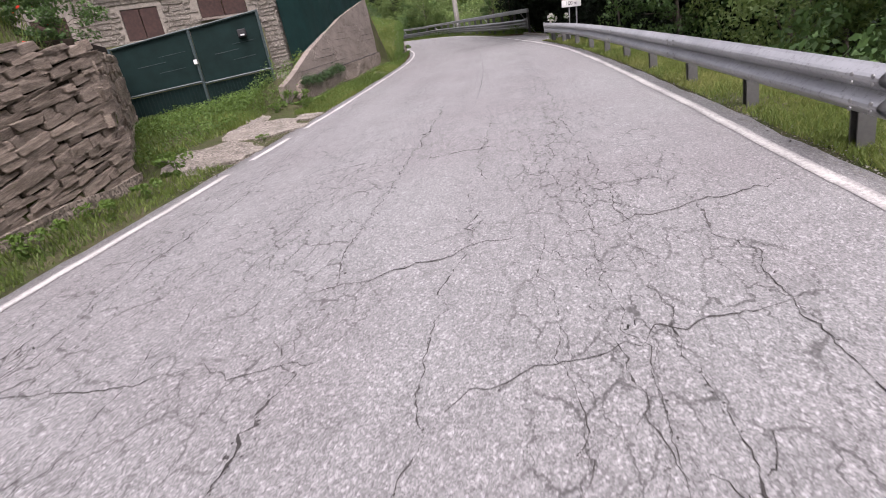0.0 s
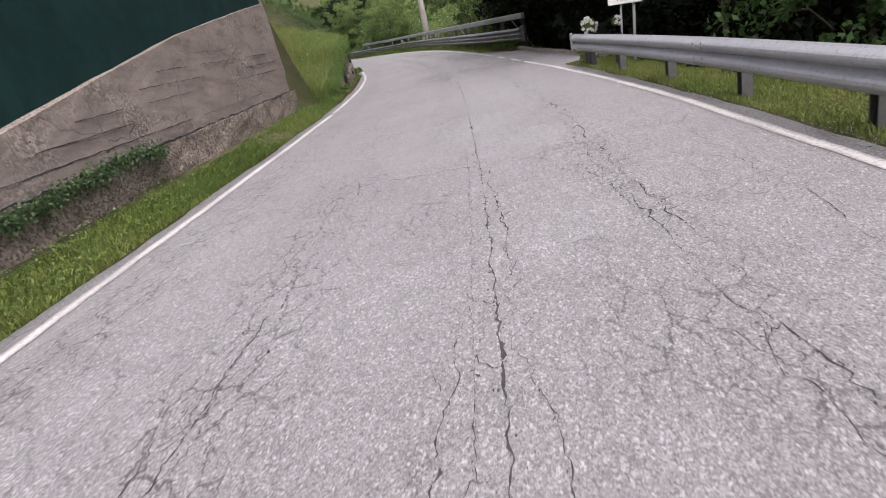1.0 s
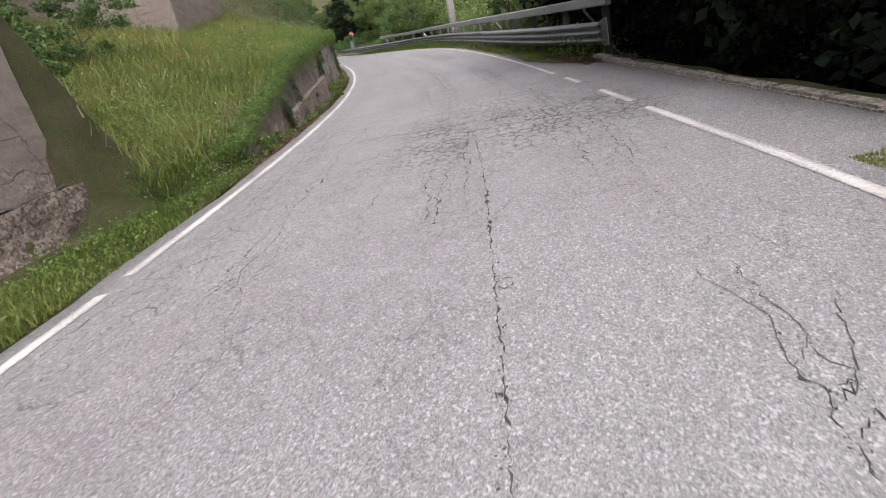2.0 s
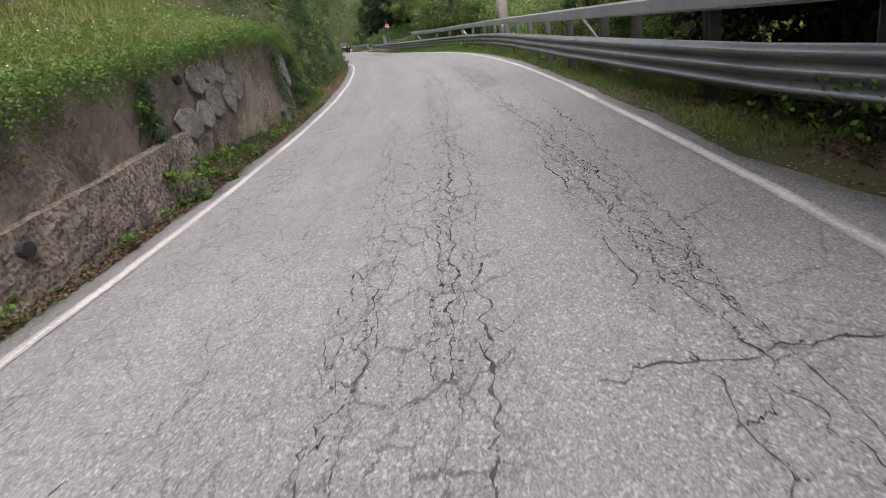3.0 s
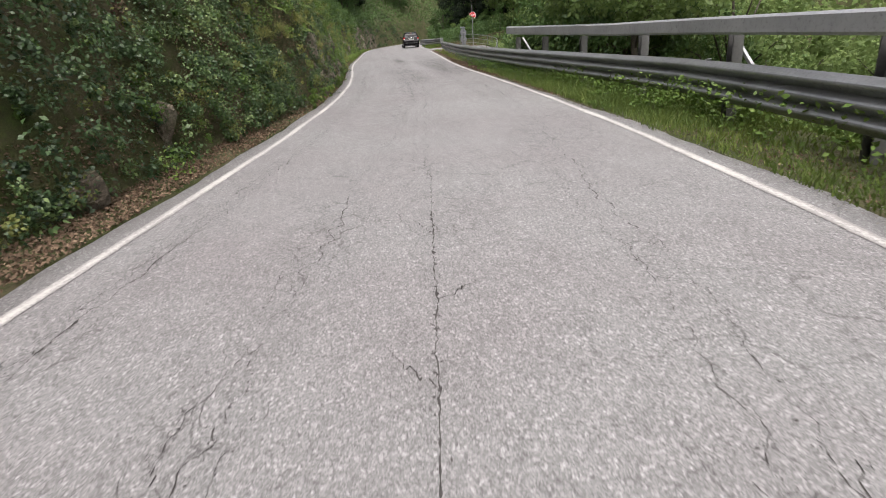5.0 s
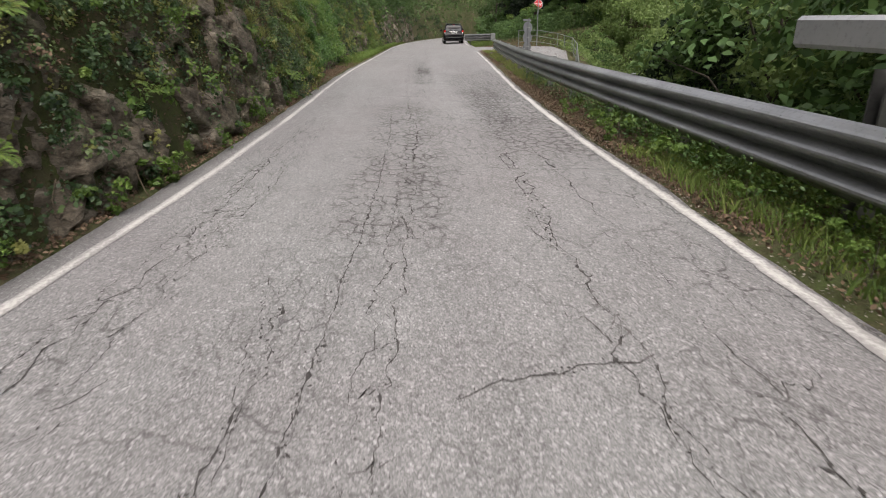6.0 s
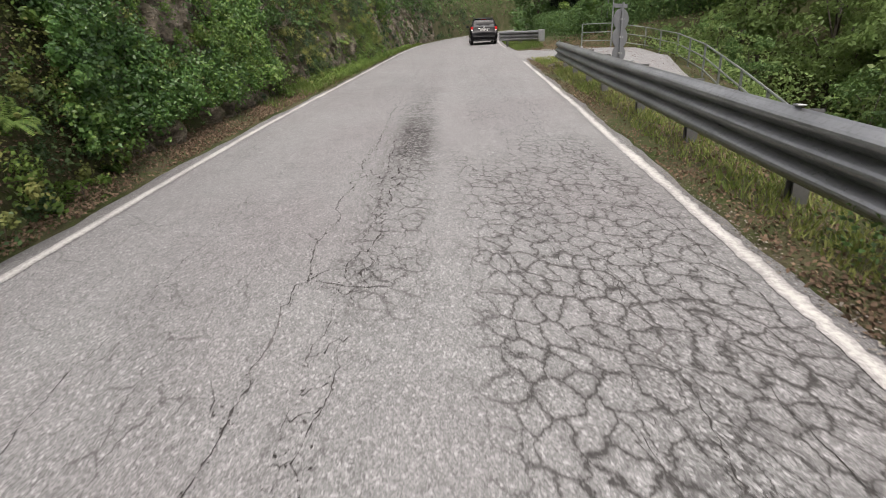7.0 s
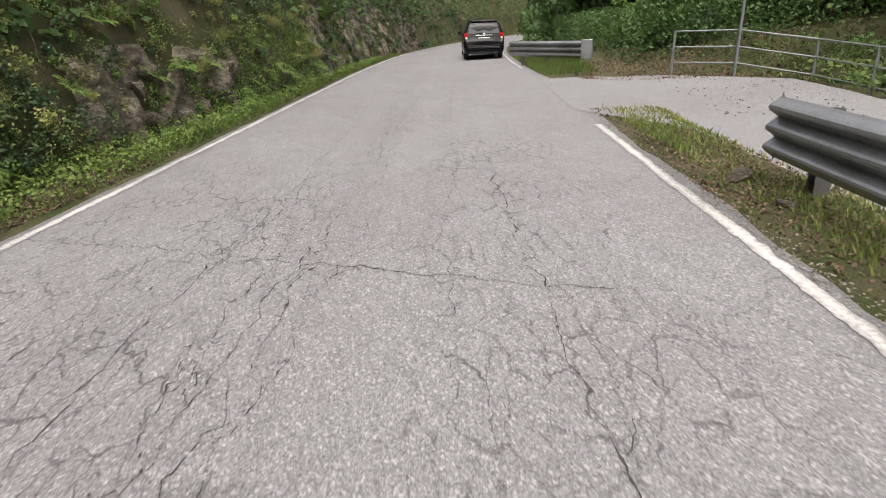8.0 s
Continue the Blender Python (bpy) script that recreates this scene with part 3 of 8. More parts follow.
SIDE_H = ((60, -3.2), (72, -2.4), (75, -2.1), (82, -1.35), (88, -0.85), (92, -0.6), (95, -0.32), (98, -0.12), (100.5, 0.0), (103, 0.05))
RAILING = ((-7.3, 100.0, 0.03), (-6.0, 99.6, 0.0), (-4.6, 99.0, -0.25), (-3.5, 96.2, -0.45), (-3.0, 92.2, -0.62), (-2.7, 87.8, -0.9), (-2.25, 82.0, -1.4), (-1.5, 75.0, -2.15), (0.6, 66.0, -3.0))


def right_h(y, d):
    """Height over the road at d metres right of its right line."""
    x = rx(y) + d
    verge = ramp_at(y, (-40, 1.25), (19, 1.2), (22, 1.75), (29, 1.9), (34, 1.5), (45, 1.4), (55, 1.9), (60, 2.1), (68, 1.6), (72, 1.3))
    out = np.maximum(d - verge, 0)
    drop = -0.05 * np.clip(d - 0.4, 0, 1.2) - 0.75 * np.minimum(out, 9) - 0.32 * np.clip(out - 9, 0, 50) + 0.5 * np.clip(out - 85, 0, 120) + K * np.clip(out - 9, 0, 50) * 0
    sx = np.interp(y, [p[1] for p in reversed(RAILING)], [p[0] for p in reversed(RAILING)])
    sh = ramp_at(y, *SIDE_H)
    t = np.clip((d - 1.15) / 0.7, 0, 1)
    lane = sh * t * t * (3 - 2 * t)
    past = np.maximum(x - sx - 0.45, 0)
    side = lane - 0.7 * np.minimum(past, 12) - 0.3 * np.clip(past - 12, 0, 40) + 0.5 * np.clip(past - 85, 0, 120)
    a = np.clip((y - 68) / 6, 0, 1)
    h = drop * (1 - a) + side * a
    b = np.clip((y - 100.2) / 1.2, 0, 1)
    bank = 0.12 * np.clip(d, 0, 2) + 0.12 * np.clip(d - 2, 0, 14) + 0.35 * np.clip(d - 30, 0, 160)
    return h * (1 - b) + bank * b + np.clip(d - 0.6, 0, 1) * 0.05 * fbm(d * 2, y * 2, 2)


def build_ground():
    ys = np.concatenate([np.arange(-500, -60, 20.0), np.arange(-60, -4, 1.5), np.arange(-4, 108, 0.35), np.arange(108, 180, 2.0), np.arange(180, 640, 20.0)])
    cols = []
    w = ramp_at(ys, *WD)
    for d in (520, 400, 300, 230, 150, 100, 70, 50, 38, 28, 21, 16, 12.5, 10, 8, 6.6, 5.4, 4.5, 3.8, 3.2, 2.6, 2.1, 1.7, 1.3, 1.0, 0.7, 0.45, 0.2):
        cols.append(("L", w + d))
    for q in (0.02, -0.06):
        cols.append(("L", w + q))
    for q in (0.66, 0.33, 0.1):
        cols.append(("L", w * q))
    for q in (0.2, 0.5, 0.8):
        cols.append(("M", q))
    for d in (0.1, 0.35, 0.6, 0.85, 1.1, 1.3, 1.5, 1.8, 2.1, 2.5, 3, 3.6, 4.3, 5.2, 6.3, 7.6, 9.5, 12, 15, 19, 25, 33, 45, 60, 80, 110, 150, 220, 300, 400, 520):
        cols.append(("R", np.full(len(ys), d)))
    V = []
    for kind, d in cols:
        if kind == "L":
            x, h = lx(ys) - d, left_h(ys, d)
            h = np.where(d < 0.35, -0.05, h)
        elif kind == "M":
            x, h = lx(ys) + (rx(ys) - lx(ys)) * d, np.full(len(ys), -0.07)
        else:
            x, h = rx(ys) + d, right_h(ys, d)
            paved = np.where((ys > 20.5) & (ys < 30), 1.25, np.where((ys > 96.2) & (ys < 100.5), 5.0, 0.3))
            h = np.where(d < paved, -0.07, h)
            far_edge = np.interp(ys, [q[1] for q in reversed(RAILING)], [q[0] for q in reversed(RAILING)]) - 0.5
            h = np.where((ys > 72) & (ys < 100.4) & (x > rx(ys) + 0.25 + np.interp(ys, (70, 90, 93.0, 94.4, 95.0, 101), (2.0, 1.9, 1.4, 0.25, -0.05, -0.05))) & (x < far_edge), h - 0.25, h)
        # added mountain sides, mostly out of view, that block the low sky
        r = np.hypot(x, ys - 60)
        h = h + np.clip(r - 150, 0, 260) * (0.5 + 0.12 * fbm(x * 0.02, ys * 0.02, 12))
        V.append(np.stack([x, ys, gz(np.clip(ys, -200, 300)) + h], 1))
    V = np.array(V)
    n, m = V.shape[:2]
    i = np.arange(n - 1)[:, None] * m + np.arange(m - 1)[None]
    f = np.stack([i, i + m, i + m + 1, i + 1], -1).reshape(-1, 4)
    ob = mesh_obj("ground", V.reshape(-1, 3), f[:, ::-1].copy(), M_GROUND, smooth=True)
    tagged(ob, "mossy verge soil and grassy mountain hillside beside the road", "ground", kind="structure")


build_ground()


# ---------------------------------------------------------------- road
def paved_l(y):
    return ramp_at(y, (-40, 0.2), (24, 0.25), (30, 0.3), (58, 0.32), (75, 0.3), (88, 0.15), (170, 0.25))


def paved_r(y):
    return ramp_at(y, (-40, 0.24), (18.5, 0.24), (21.5, 1.2), (28.6, 1.18), (30.2, 0.5), (32, 0.22), (41, 0.24), (45, 0.38), (58, 0.3), (62, 0.16), (68, 0.1), (93, 0.18), (101, 0.3), (170, 0.3))


def road_point(u, y, lift=0.0):
    """The place u metres right of the left line at y."""
    return np.stack([lx(y) + u, y, gz(y) + lift], -1)


def build_road():
    ys = np.concatenate([np.arange(-45, -3, 1.0), np.arange(-3, 110, 0.25), np.arange(110, 172, 1.0)])
    wob = 0.05 * fbm(ys * 3, ys * 0, 3)
    a, b = -paved_l(ys) + wob, rx(ys) - lx(ys) + paved_r(ys) + wob[::-1]
    cols = [a + (b - a) * q for q in np.linspace(0, 1, 15)]
    V = [road_point(c, ys) for c in cols]
    U = [np.stack([c, ys], 1) for c in cols]
    V = [V[0] - np.array([0, 0, 0.06])] + V + [V[-1] - np.array([0, 0, 0.06])]
    U = [U[0]] + U + [U[-1]]
    V, U = np.array(V), np.array(U)
    n, m = V.shape[:2]
    i = np.arange(n - 1)[:, None] * m + np.arange(m - 1)[None]
    f = np.stack([i, i + m, i + m + 1, i + 1], -1).reshape(-1, 4)
    ob = mesh_obj("road", V.reshape(-1, 3), f, M_ROAD, uv=U.reshape(-1, 2), smooth=True)
    return tagged(ob, "worn bleached grey asphalt mountain road with many cracks", "road", kind="structure")


ROAD = build_road()


def line(y0, y1, side, width=0.122, off=0.0):
    ys = np.arange(y0, y1 + 0.01, 0.05)
    rng = np.random.default_rng(int(abs(y0) * 10) + (side == "R"))
    u = (np.zeros(len(ys)) if side == "L" else rx(ys) - lx(ys)) + off + 0.012 * fbm(ys * 2, ys * 0, 5)
    chew = ramp_at(ys, (56, 0.003), (62, 0.008), (94, 0.009), (97, 0.004)) if side == "R" else ramp_at(ys, (80, 0.004), (88, 0.012), (120, 0.012))
    e0 = chew * (fbm(ys * 2.3, ys * 0, 6.1) + 0.7 * rng.normal(0, 1, len(ys)))
    e1 = chew * 1.4 * (fbm(ys * 1.9, ys * 0, 7.3) + 0.7 * rng.normal(0, 1, len(ys)) - 0.3)
    a, b = road_point(u - width / 2 + e0, ys, 0.005), road_point(u + width / 2 + e1, ys, 0.005)
    n = len(ys)
    i = np.arange(n - 1)
    f = np.stack([i, i + n, i + n + 1, i + 1], 1)
    mesh_obj("edge_line", np.concatenate([a, b]), f, M_PAINT, ROAD, uv=np.concatenate([np.stack([u * 0, ys], 1), np.stack([u * 0 + 0.11, ys], 1)]))


line(-45, 6.7, "L")
line(7.4, 8.82, "L")
line(9.58, 21.6, "L")
line(21.9, 118, "L")
line(-45, 24.0, "R", 0.12)
line(24.5, 25.75, "R", 0.125)
line(26.85, 27.75, "R", 0.125)
line(28.6, 93.6, "R", 0.112)
line(103.5, 118, "R", 0.12)


def crack_ribbon(us, yy, ww):
    """A jagged dark ribbon through the places (us, yy), as vertices and faces."""
    a, b = road_point(us - ww / 2, yy, 0.003), road_point(us + ww / 2, yy, 0.003)
    V = np.empty((2 * len(us), 3))
    V[0::2], V[1::2] = a, b
    k = np.arange(len(us) - 1) * 2
    return V, np.stack([k, k + 1, k + 3, k + 2], 1)


def join(pieces):
    V, F, o = [], [], 0
    for v, f in pieces:
        V.append(v)
        F.append(f + o)
        o += len(v)
    return np.concatenate(V), np.concatenate(F)


def crack(y0, y1, u0, u1, width, seed, wander=0.08, strands=1, gap=0.12, breaks=0.4, bow=0.0):
    """Cracks that run along the road: strands that part and meet, with cross links and short branches."""
    rng = np.random.default_rng(seed)
    ys = np.arange(y0, y1, 0.03)
    n = len(ys)
    t = (ys - y0) / (y1 - y0)
    main = u0 + (u1 - u0) * t + bow * 4 * t * (1 - t) + wander * fbm(ys * 0.9, ys * 0, seed * 0.37 + 0.1)
    ends = np.clip(t * 25, 0.15, 1) * np.clip((1 - t) * 25, 0.15, 1)
    out, lines = [], []
    for j in range(strands):
        knots = np.concatenate([[y0 - 0.2], y0 - 0.2 + np.cumsum(rng.gamma(2.2, 0.045, int((y1 - y0) / 0.07) + 12))])
        st = np.interp(ys, knots, rng.normal(0, 0.008 if wander < 0.05 else 0.03, len(knots)))
        jag = st + 0.006 * fbm(ys * 9, ys * 0, seed * 0.3 + j) + rng.normal(0, 0.004, n)
        u = main + (j - (strands - 1) / 2) * gap * (1 + 0.5 * fbm(ys * 1.1, ys * 0, seed * 0.51 + j * 1.7)) + jag
        w = 0.8 * width * (1.0 if j == strands // 2 else 0.6) * (0.5 + 0.65 * np.abs(fbm(ys * 3, ys * 0, seed * 0.11 + j))) * ends * rng.gamma(1.8, 0.42, n) * np.clip(0.8 + 0.9 * fbm(ys * 2.2, ys * 0, seed * 0.41 + j), 0.15 if wander > 0.05 else 0.6, 1.5)
        keep = fbm(ys * 0.8, ys * 0, seed * 0.23 + 0.7 + j * 2.1) > -1.25 + breaks + 0.25 * (j != strands // 2)
        lines.append(u)
        start = None
        for k in range(n):
            if keep[k] and start is None:
                start = k
            if start is not None and (not keep[k] or k == n - 1):
                if k - start > 6:
                    taper = np.clip(np.minimum(np.arange(k - start), np.arange(k - start)[::-1]) / 8, 0.15, 1)
                    out.append(crack_ribbon(u[start:k], ys[start:k], w[start:k] * taper))
                start = None
    for j in range(strands - 1):
        for k in rng.integers(0, n - 12, int((y1 - y0) * 1.2)):
            m = 7
            q = np.linspace(0, 1, m)
            e = min(n - 1, k + int(rng.integers(0, 6)))
            out.append(crack_ribbon(lines[j][k] + (lines[j + 1][e] - lines[j][k]) * q, ys[k] + (ys[e] - ys[k] + 0.01) * q + rng.normal(0, 0.012, m), np.full(m, width * 0.4)))
    for k in rng.integers(0, n - 2, int((y1 - y0) * 1.1)):
        m = int(rng.integers(6, 20))
        du = np.cumsum(np.abs(rng.normal(0.014, 0.014, m))) * rng.choice([-1, 1])
        dy = np.cumsum(rng.normal(0.014, 0.022, m))
        out.append(crack_ribbon(lines[rng.integers(0, strands)][k] + du, ys[k] + dy, np.linspace(width * 0.55, width * 0.15, m)))
    # crumbled chips along both lips
    m = int((y1 - y0) * 75 * strands)
    k, j = rng.integers(0, n, m), rng.integers(0, strands, m)
    cu, cy = np.array(lines)[j, k] + rng.normal(0, width * 1.3, m) * rng.uniform(0.1, 1.6, m), ys[k] + rng.normal(0, 0.02, m)
    cs = rng.gamma(1.6, width * 0.17, m)
    a = rng.uniform(0, 6.28, m)
    q = np.stack([road_point(cu + cs * np.cos(a + e) * s, cy + cs * np.sin(a + e) * s, 0.0035) for e, s in ((0, 1), (1.5, 0.5), (3.1, 0.8), (4.6, 0.45))], 1)
    out.append((q.reshape(-1, 3), np.arange(m * 4).reshape(m, 4)))
    mesh_obj("crack", *join(out), M_CRACK, ROAD)


def cross_crack(y, u0, u1, width, seed, skew=0.0):
    rng = np.random.default_rng(seed)
    n = int((u1 - u0) / 0.03)
    us = np.linspace(u0, u1, n)
    knots = u0 - 0.1 + np.cumsum(rng.gamma(2.0, 0.05, int((u1 - u0) / 0.07) + 12))
    st = np.interp(us, knots, rng.normal(0, 0.03, len(knots))) + rng.normal(0, 0.004, n)
    yy = y + skew * (us - u0) + st + 0.07 * fbm(us * 1.8, us * 0, seed * 0.3)
    w = width * rng.uniform(0.5, 1.3, n) * (0.35 + 0.7 * np.abs(fbm(us * 4, us * 0, seed * 0.17)))
    V = np.concatenate([np.stack([lx(yy - w) + us, yy - w, gz(yy - w) + 0.003], 1), np.stack([lx(yy + w) + us, yy + w, gz(yy + w) + 0.003], 1)])
    i = np.arange(n - 1)
    m = int((u1 - u0) * 70)
    k = rng.integers(0, n, m)
    cu, cy, cs, a = us[k] + rng.normal(0, 0.02, m), yy[k] + rng.normal(0, 0.016, m), rng.gamma(1.6, width * 0.3, m), rng.uniform(0, 6.28, m)
    q = np.stack([road_point(cu + cs * np.cos(a + e) * r, cy + cs * np.sin(a + e) * r, 0.0035) for e, r in ((0, 1), (1.5, 0.5), (3.1, 0.8), (4.6, 0.45))], 1)
    mesh_obj("crack", *join([(V, np.stack([i, i + 1, i + n + 1, i + n], 1)), (q.reshape(-1, 3), np.arange(m * 4).reshape(m, 4))]), M_CRACK, ROAD)


# first stretch
crack(-4, 10, 1.2, 0.55, 0.014, 1, 0.1, 2, 0.13)
crack(-4, 9.5, 2.85, 2.66, 0.02, 2, 0.08, 1, 0.1, 0.2)
crack(-2, 9, 2.4, 1.3, 0.009, 3, 0.15, 2, 0.25, 0.7)
crack(0, 7.5, 3.4, 3.62, 0.012, 4, 0.16, 1, 0.1, 0.4)
crack(-4, 13, 4.5, 4.5, 0.014, 5, 0.08, 2, 0.2, 0.2)
crack(-4, 4, 5.3, 5.1, 0.012, 61, 0.12, 1, 0.1, 0.4)
crack(-4, 5, 1.9, 2.1, 0.011, 62, 0.15, 2, 0.2, 0.4)
crack(-4, 6, 0.55, 0.5, 0.01, 63, 0.1, 2, 0.15, 0.5)
crack(-3, 6, 4.1, 4.3, 0.01, 6, 0.12, 2, 0.2, 0.5)
crack(8, 14.5, 5.0, 5.2, 0.009, 7, 0.2, 2, 0.3, 0.8)
crack(9.6, 16, 0.4, 0.5, 0.011, 8, 0.08, 3, 0.16, 0.6)
crack(9.4, 15, 1.88, 1.95, 0.014, 9, 0.1, 2, 0.12, 0.5)
crack(8.6, 24.5, 3.33, 3.08, 0.018, 10, 0.015, 1, 0.1, 0.0, 0.1)
crack(10, 15, 3.2, 3.22, 0.009, 11, 0.02, 1, 0.1, 0.3)
crack(9.5, 14.2, 3.52, 3.49, 0.012, 12, 0.08, 1, 0.1, 0.3)
crack(9.4, 11.5, 3.06, 3.16, 0.01, 13, 0.05)
crack(12, 23.5, 4.48, 4.4, 0.015, 14, 0.14, 2, 0.14, 0.5)
crack(14, 22, 1.4, 1.3, 0.009, 15, 0.12, 2, 0.2, 0.8)
# broken patch beside the lay-by
crack(20, 29, 0.45, 0.42, 0.012, 16, 0.1, 3, 0.16, 0.5)
crack(21, 27, 1.16, 1.15, 0.015, 17, 0.06, 2, 0.1, 0.3)
crack(21.5, 26, 2.08, 2.2, 0.014, 18, 0.06, 1, 0.1, 0.2)
crack(21.5, 28, 2.73, 2.62, 0.016, 19, 0.08, 2, 0.14, 0.1)
crack(21.5, 25, 3.0, 3.02, 0.015, 20, 0.06, 1, 0.1, 0.1)
crack(26.8, 35, 2.88, 2.75, 0.014, 21, 0.06, 2, 0.14, 0.4)
crack(22, 33, 4.45, 3.95, 0.016, 22, 0.12, 2, 0.18, 0.2)
crack(22, 26, 4.0, 4.2, 0.016, 23, 0.15, 2, 0.3, 0.2)
crack(22, 27, 4.8, 5.0, 0.012, 24, 0.16, 2, 0.25, 0.4)
crack(26, 40, 1.2, 1.18, 0.01, 25, 0.08, 1, 0.1, 0.6)
crack(28, 40, 0.4, 0.5, 0.009, 26, 0.06, 2, 0.14, 0.8)
crack(30, 40, 3.95, 3.65, 0.013, 27, 0.12, 3, 0.16, 0.5)
# long bend
crack(29.2, 38.5, 2.72, 2.52, 0.021, 80, 0.05, 2, 0.13, 0.05)
crack(29.3, 37, 2.25, 1.78, 0.017, 81, 0.09, 2, 0.1, 0.15)
crack(29.8, 38, 4.08, 3.74, 0.02, 82, 0.06, 2, 0.1, 0.05)
crack(29.5, 39, 4.14, 4.55, 0.018, 83, 0.05, 1, 0.12, 0.1)
crack(34, 57, 2.68, 2.55, 0.018, 28, 0.015, 1, 0.1, 0.0, 0.38)
crack(37, 45, 2.5, 2.7, 0.013, 29, 0.05, 2, 0.09, 0.3)
crack(39, 43.5, 2.95, 3.02, 0.01, 30, 0.05, 1, 0.1, 0.4)
crack(38.5, 48, 3.6, 4.2, 0.015, 31, 0.08, 4, 0.13, 0.1)
crack(39, 45, 4.05, 4.4, 0.02, 32, 0.05, 2, 0.1, 0.1)
crack(39, 46, 4.42, 4.85, 0.012, 33, 0.05, 1, 0.1, 0.2)
crack(39, 47, 0.66, 0.36, 0.018, 34, 0.06, 2, 0.1, 0.1)
crack(38, 48, 1.17, 1.24, 0.016, 35, 0.05, 1, 0.1, 0.2)
crack(40, 47, 1.75, 1.95, 0.01, 36, 0.12, 3, 0.16, 0.6)
crack(46, 63, 1.7, 1.9, 0.011, 37, 0.12, 2, 0.16, 0.6)
crack(46, 64, 0.45, 0.6, 0.012, 38, 0.06, 2, 0.12, 0.5)
crack(47, 64, 4.1, 4.05, 0.012, 39, 0.12, 2, 0.2, 0.5)
crack(56, 64, 2.5, 2.2, 0.012, 40, 0.05, 2, 0.2, 0.4)
# upper straight
crack(63, 72, 0.62, 0.53, 0.018, 41, 0.05, 2, 0.1, 0.1)
crack(64, 72, 0.92, 0.85, 0.012, 42, 0.06, 2, 0.1, 0.5)
crack(63, 72.5, 2.12, 2.03, 0.022, 43, 0.04, 1, 0.1, 0.0)
crack(63, 74, 2.37, 2.45, 0.019, 44, 0.06, 2, 0.13, 0.1)
crack(64.6, 66.2, 1.85, 1.6, 0.018, 45, 0.08, 2, 0.08, 0.0)
crack(62, 70, 3.74, 3.52, 0.021, 46, 0.06, 2, 0.07, 0.0)
crack(62, 70, 4.14, 3.94, 0.018, 47, 0.06, 1, 0.1, 0.0)
crack(69, 82, 3.75, 4.5, 0.013, 48, 0.08, 2, 0.3, 0.3)
crack(70, 82, 4.5, 5.15, 0.013, 49, 0.08, 2, 0.3, 0.3)
crack(72, 86, 2.4, 2.36, 0.02, 50, 0.05, 1, 0.1, 0.1)
crack(74, 80, 2.68, 2.85, 0.018, 51, 0.08, 2, 0.14, 0.1)
crack(79, 97, 2.6, 3.0, 0.014, 52, 0.08, 4, 0.14, 0.3)
crack(73, 79, 1.42, 1.3, 0.013, 53, 0.05, 1, 0.1, 0.2)
crack(81, 92, 4.75, 4.4, 0.014, 54, 0.08, 1, 0.3, 0.2)
crack(81, 87, 4.85, 5.1, 0.012, 55, 0.08, 1, 0.16, 0.4)
crack(84, 104, 2.1, 2.4, 0.01, 56, 0.1, 1, 0.1, 0.8)
crack(88, 104, 3.9, 4.0, 0.011, 57, 0.12, 1, 0.1, 0.6)
crack(45.5, 53, 1.6, 1.85, 0.014, 71, 0.1, 3, 0.16, 0.3)
crack(45.5, 53, 0.75, 0.55, 0.014, 72, 0.06, 2, 0.1, 0.2)
crack(45.5, 53, 3.85, 4.15, 0.013, 73, 0.1, 3, 0.18, 0.3)
crack(28, 35, 2.3, 2.2, 0.015, 74, 0.06, 2, 0.12, 0.2)
crack(28, 34, 1.5, 1.5, 0.01, 75, 0.08, 1, 0.1, 0.4)
crack(28, 33, 3.9, 3.7, 0.016, 76, 0.06, 1, 0.1, 0.1)
crack(86, 92, 1.6, 2.2, 0.011, 77, 0.1, 3, 0.25, 0.4)
crack(-45, -4, 3.0, 3.1, 0.02, 58, 0.1)
for k, (y, u0, u1, w, sk) in enumerate(((2.2, 0.6, 2.9, 0.006, -0.1), (2.7, 2.6, 3.9, 0.008, 0.25), (2.9, 4.3, 5.8, 0.008, 0.1), (1.6, 3.6, 5.2, 0.006, 0.1), (5.6, 2.8, 3.75, 0.008, -0.15), (3.6, 4.4, 5.0, 0.007, 0.1), (14.5, 2.0, 3.3, 0.009, -0.22), (14.1, 3.3, 5.3, 0.004, 0.1), (12.1, 4.4, 5.6, 0.005, 0.25), (27.4, 0.5, 5.2, 0.008, -0.15), (25.9, 1.1, 4.0, 0.01, -0.26),
                                        (26.0, 0.3, 2.9, 0.009, -0.27), (24.8, 2.7, 4.4, 0.01, -0.16), (24.2, 2.1, 4.4, 0.006, -0.05), (25.2, 3.9, 5.6, 0.009, -0.1), (24.6, 3.9, 5.8, 0.009, -0.15), (24.0, 3.8, 5.3, 0.007, -0.3), (29.4, 3.4, 5.9, 0.009, 0.1),
                                        (43.4, 1.6, 2.4, 0.006, 0.05), (42.5, 3.4, 4.2, 0.009, -0.1), (41.8, 3.8, 4.4, 0.009, 0.1), (65.45, 2.75, 3.7, 0.011, 0.45), (69.0, 3.3, 4.8, 0.007, 0.05), (68.3, 1.2, 2.6, 0.006, 0.0), (71.8, 1.6, 4.2, 0.007, 0.0),
                                        (74.6, 2.0, 3.6, 0.006, 0.1), (77.3, 2.5, 3.0, 0.01, 0.1), (88.6, 0.0, 4.9, 0.006, 0.02), (96.8, 3.0, 5.6, 0.005, -0.2))):
    cross_crack(y, u0, u1, w, 190 + k, sk)


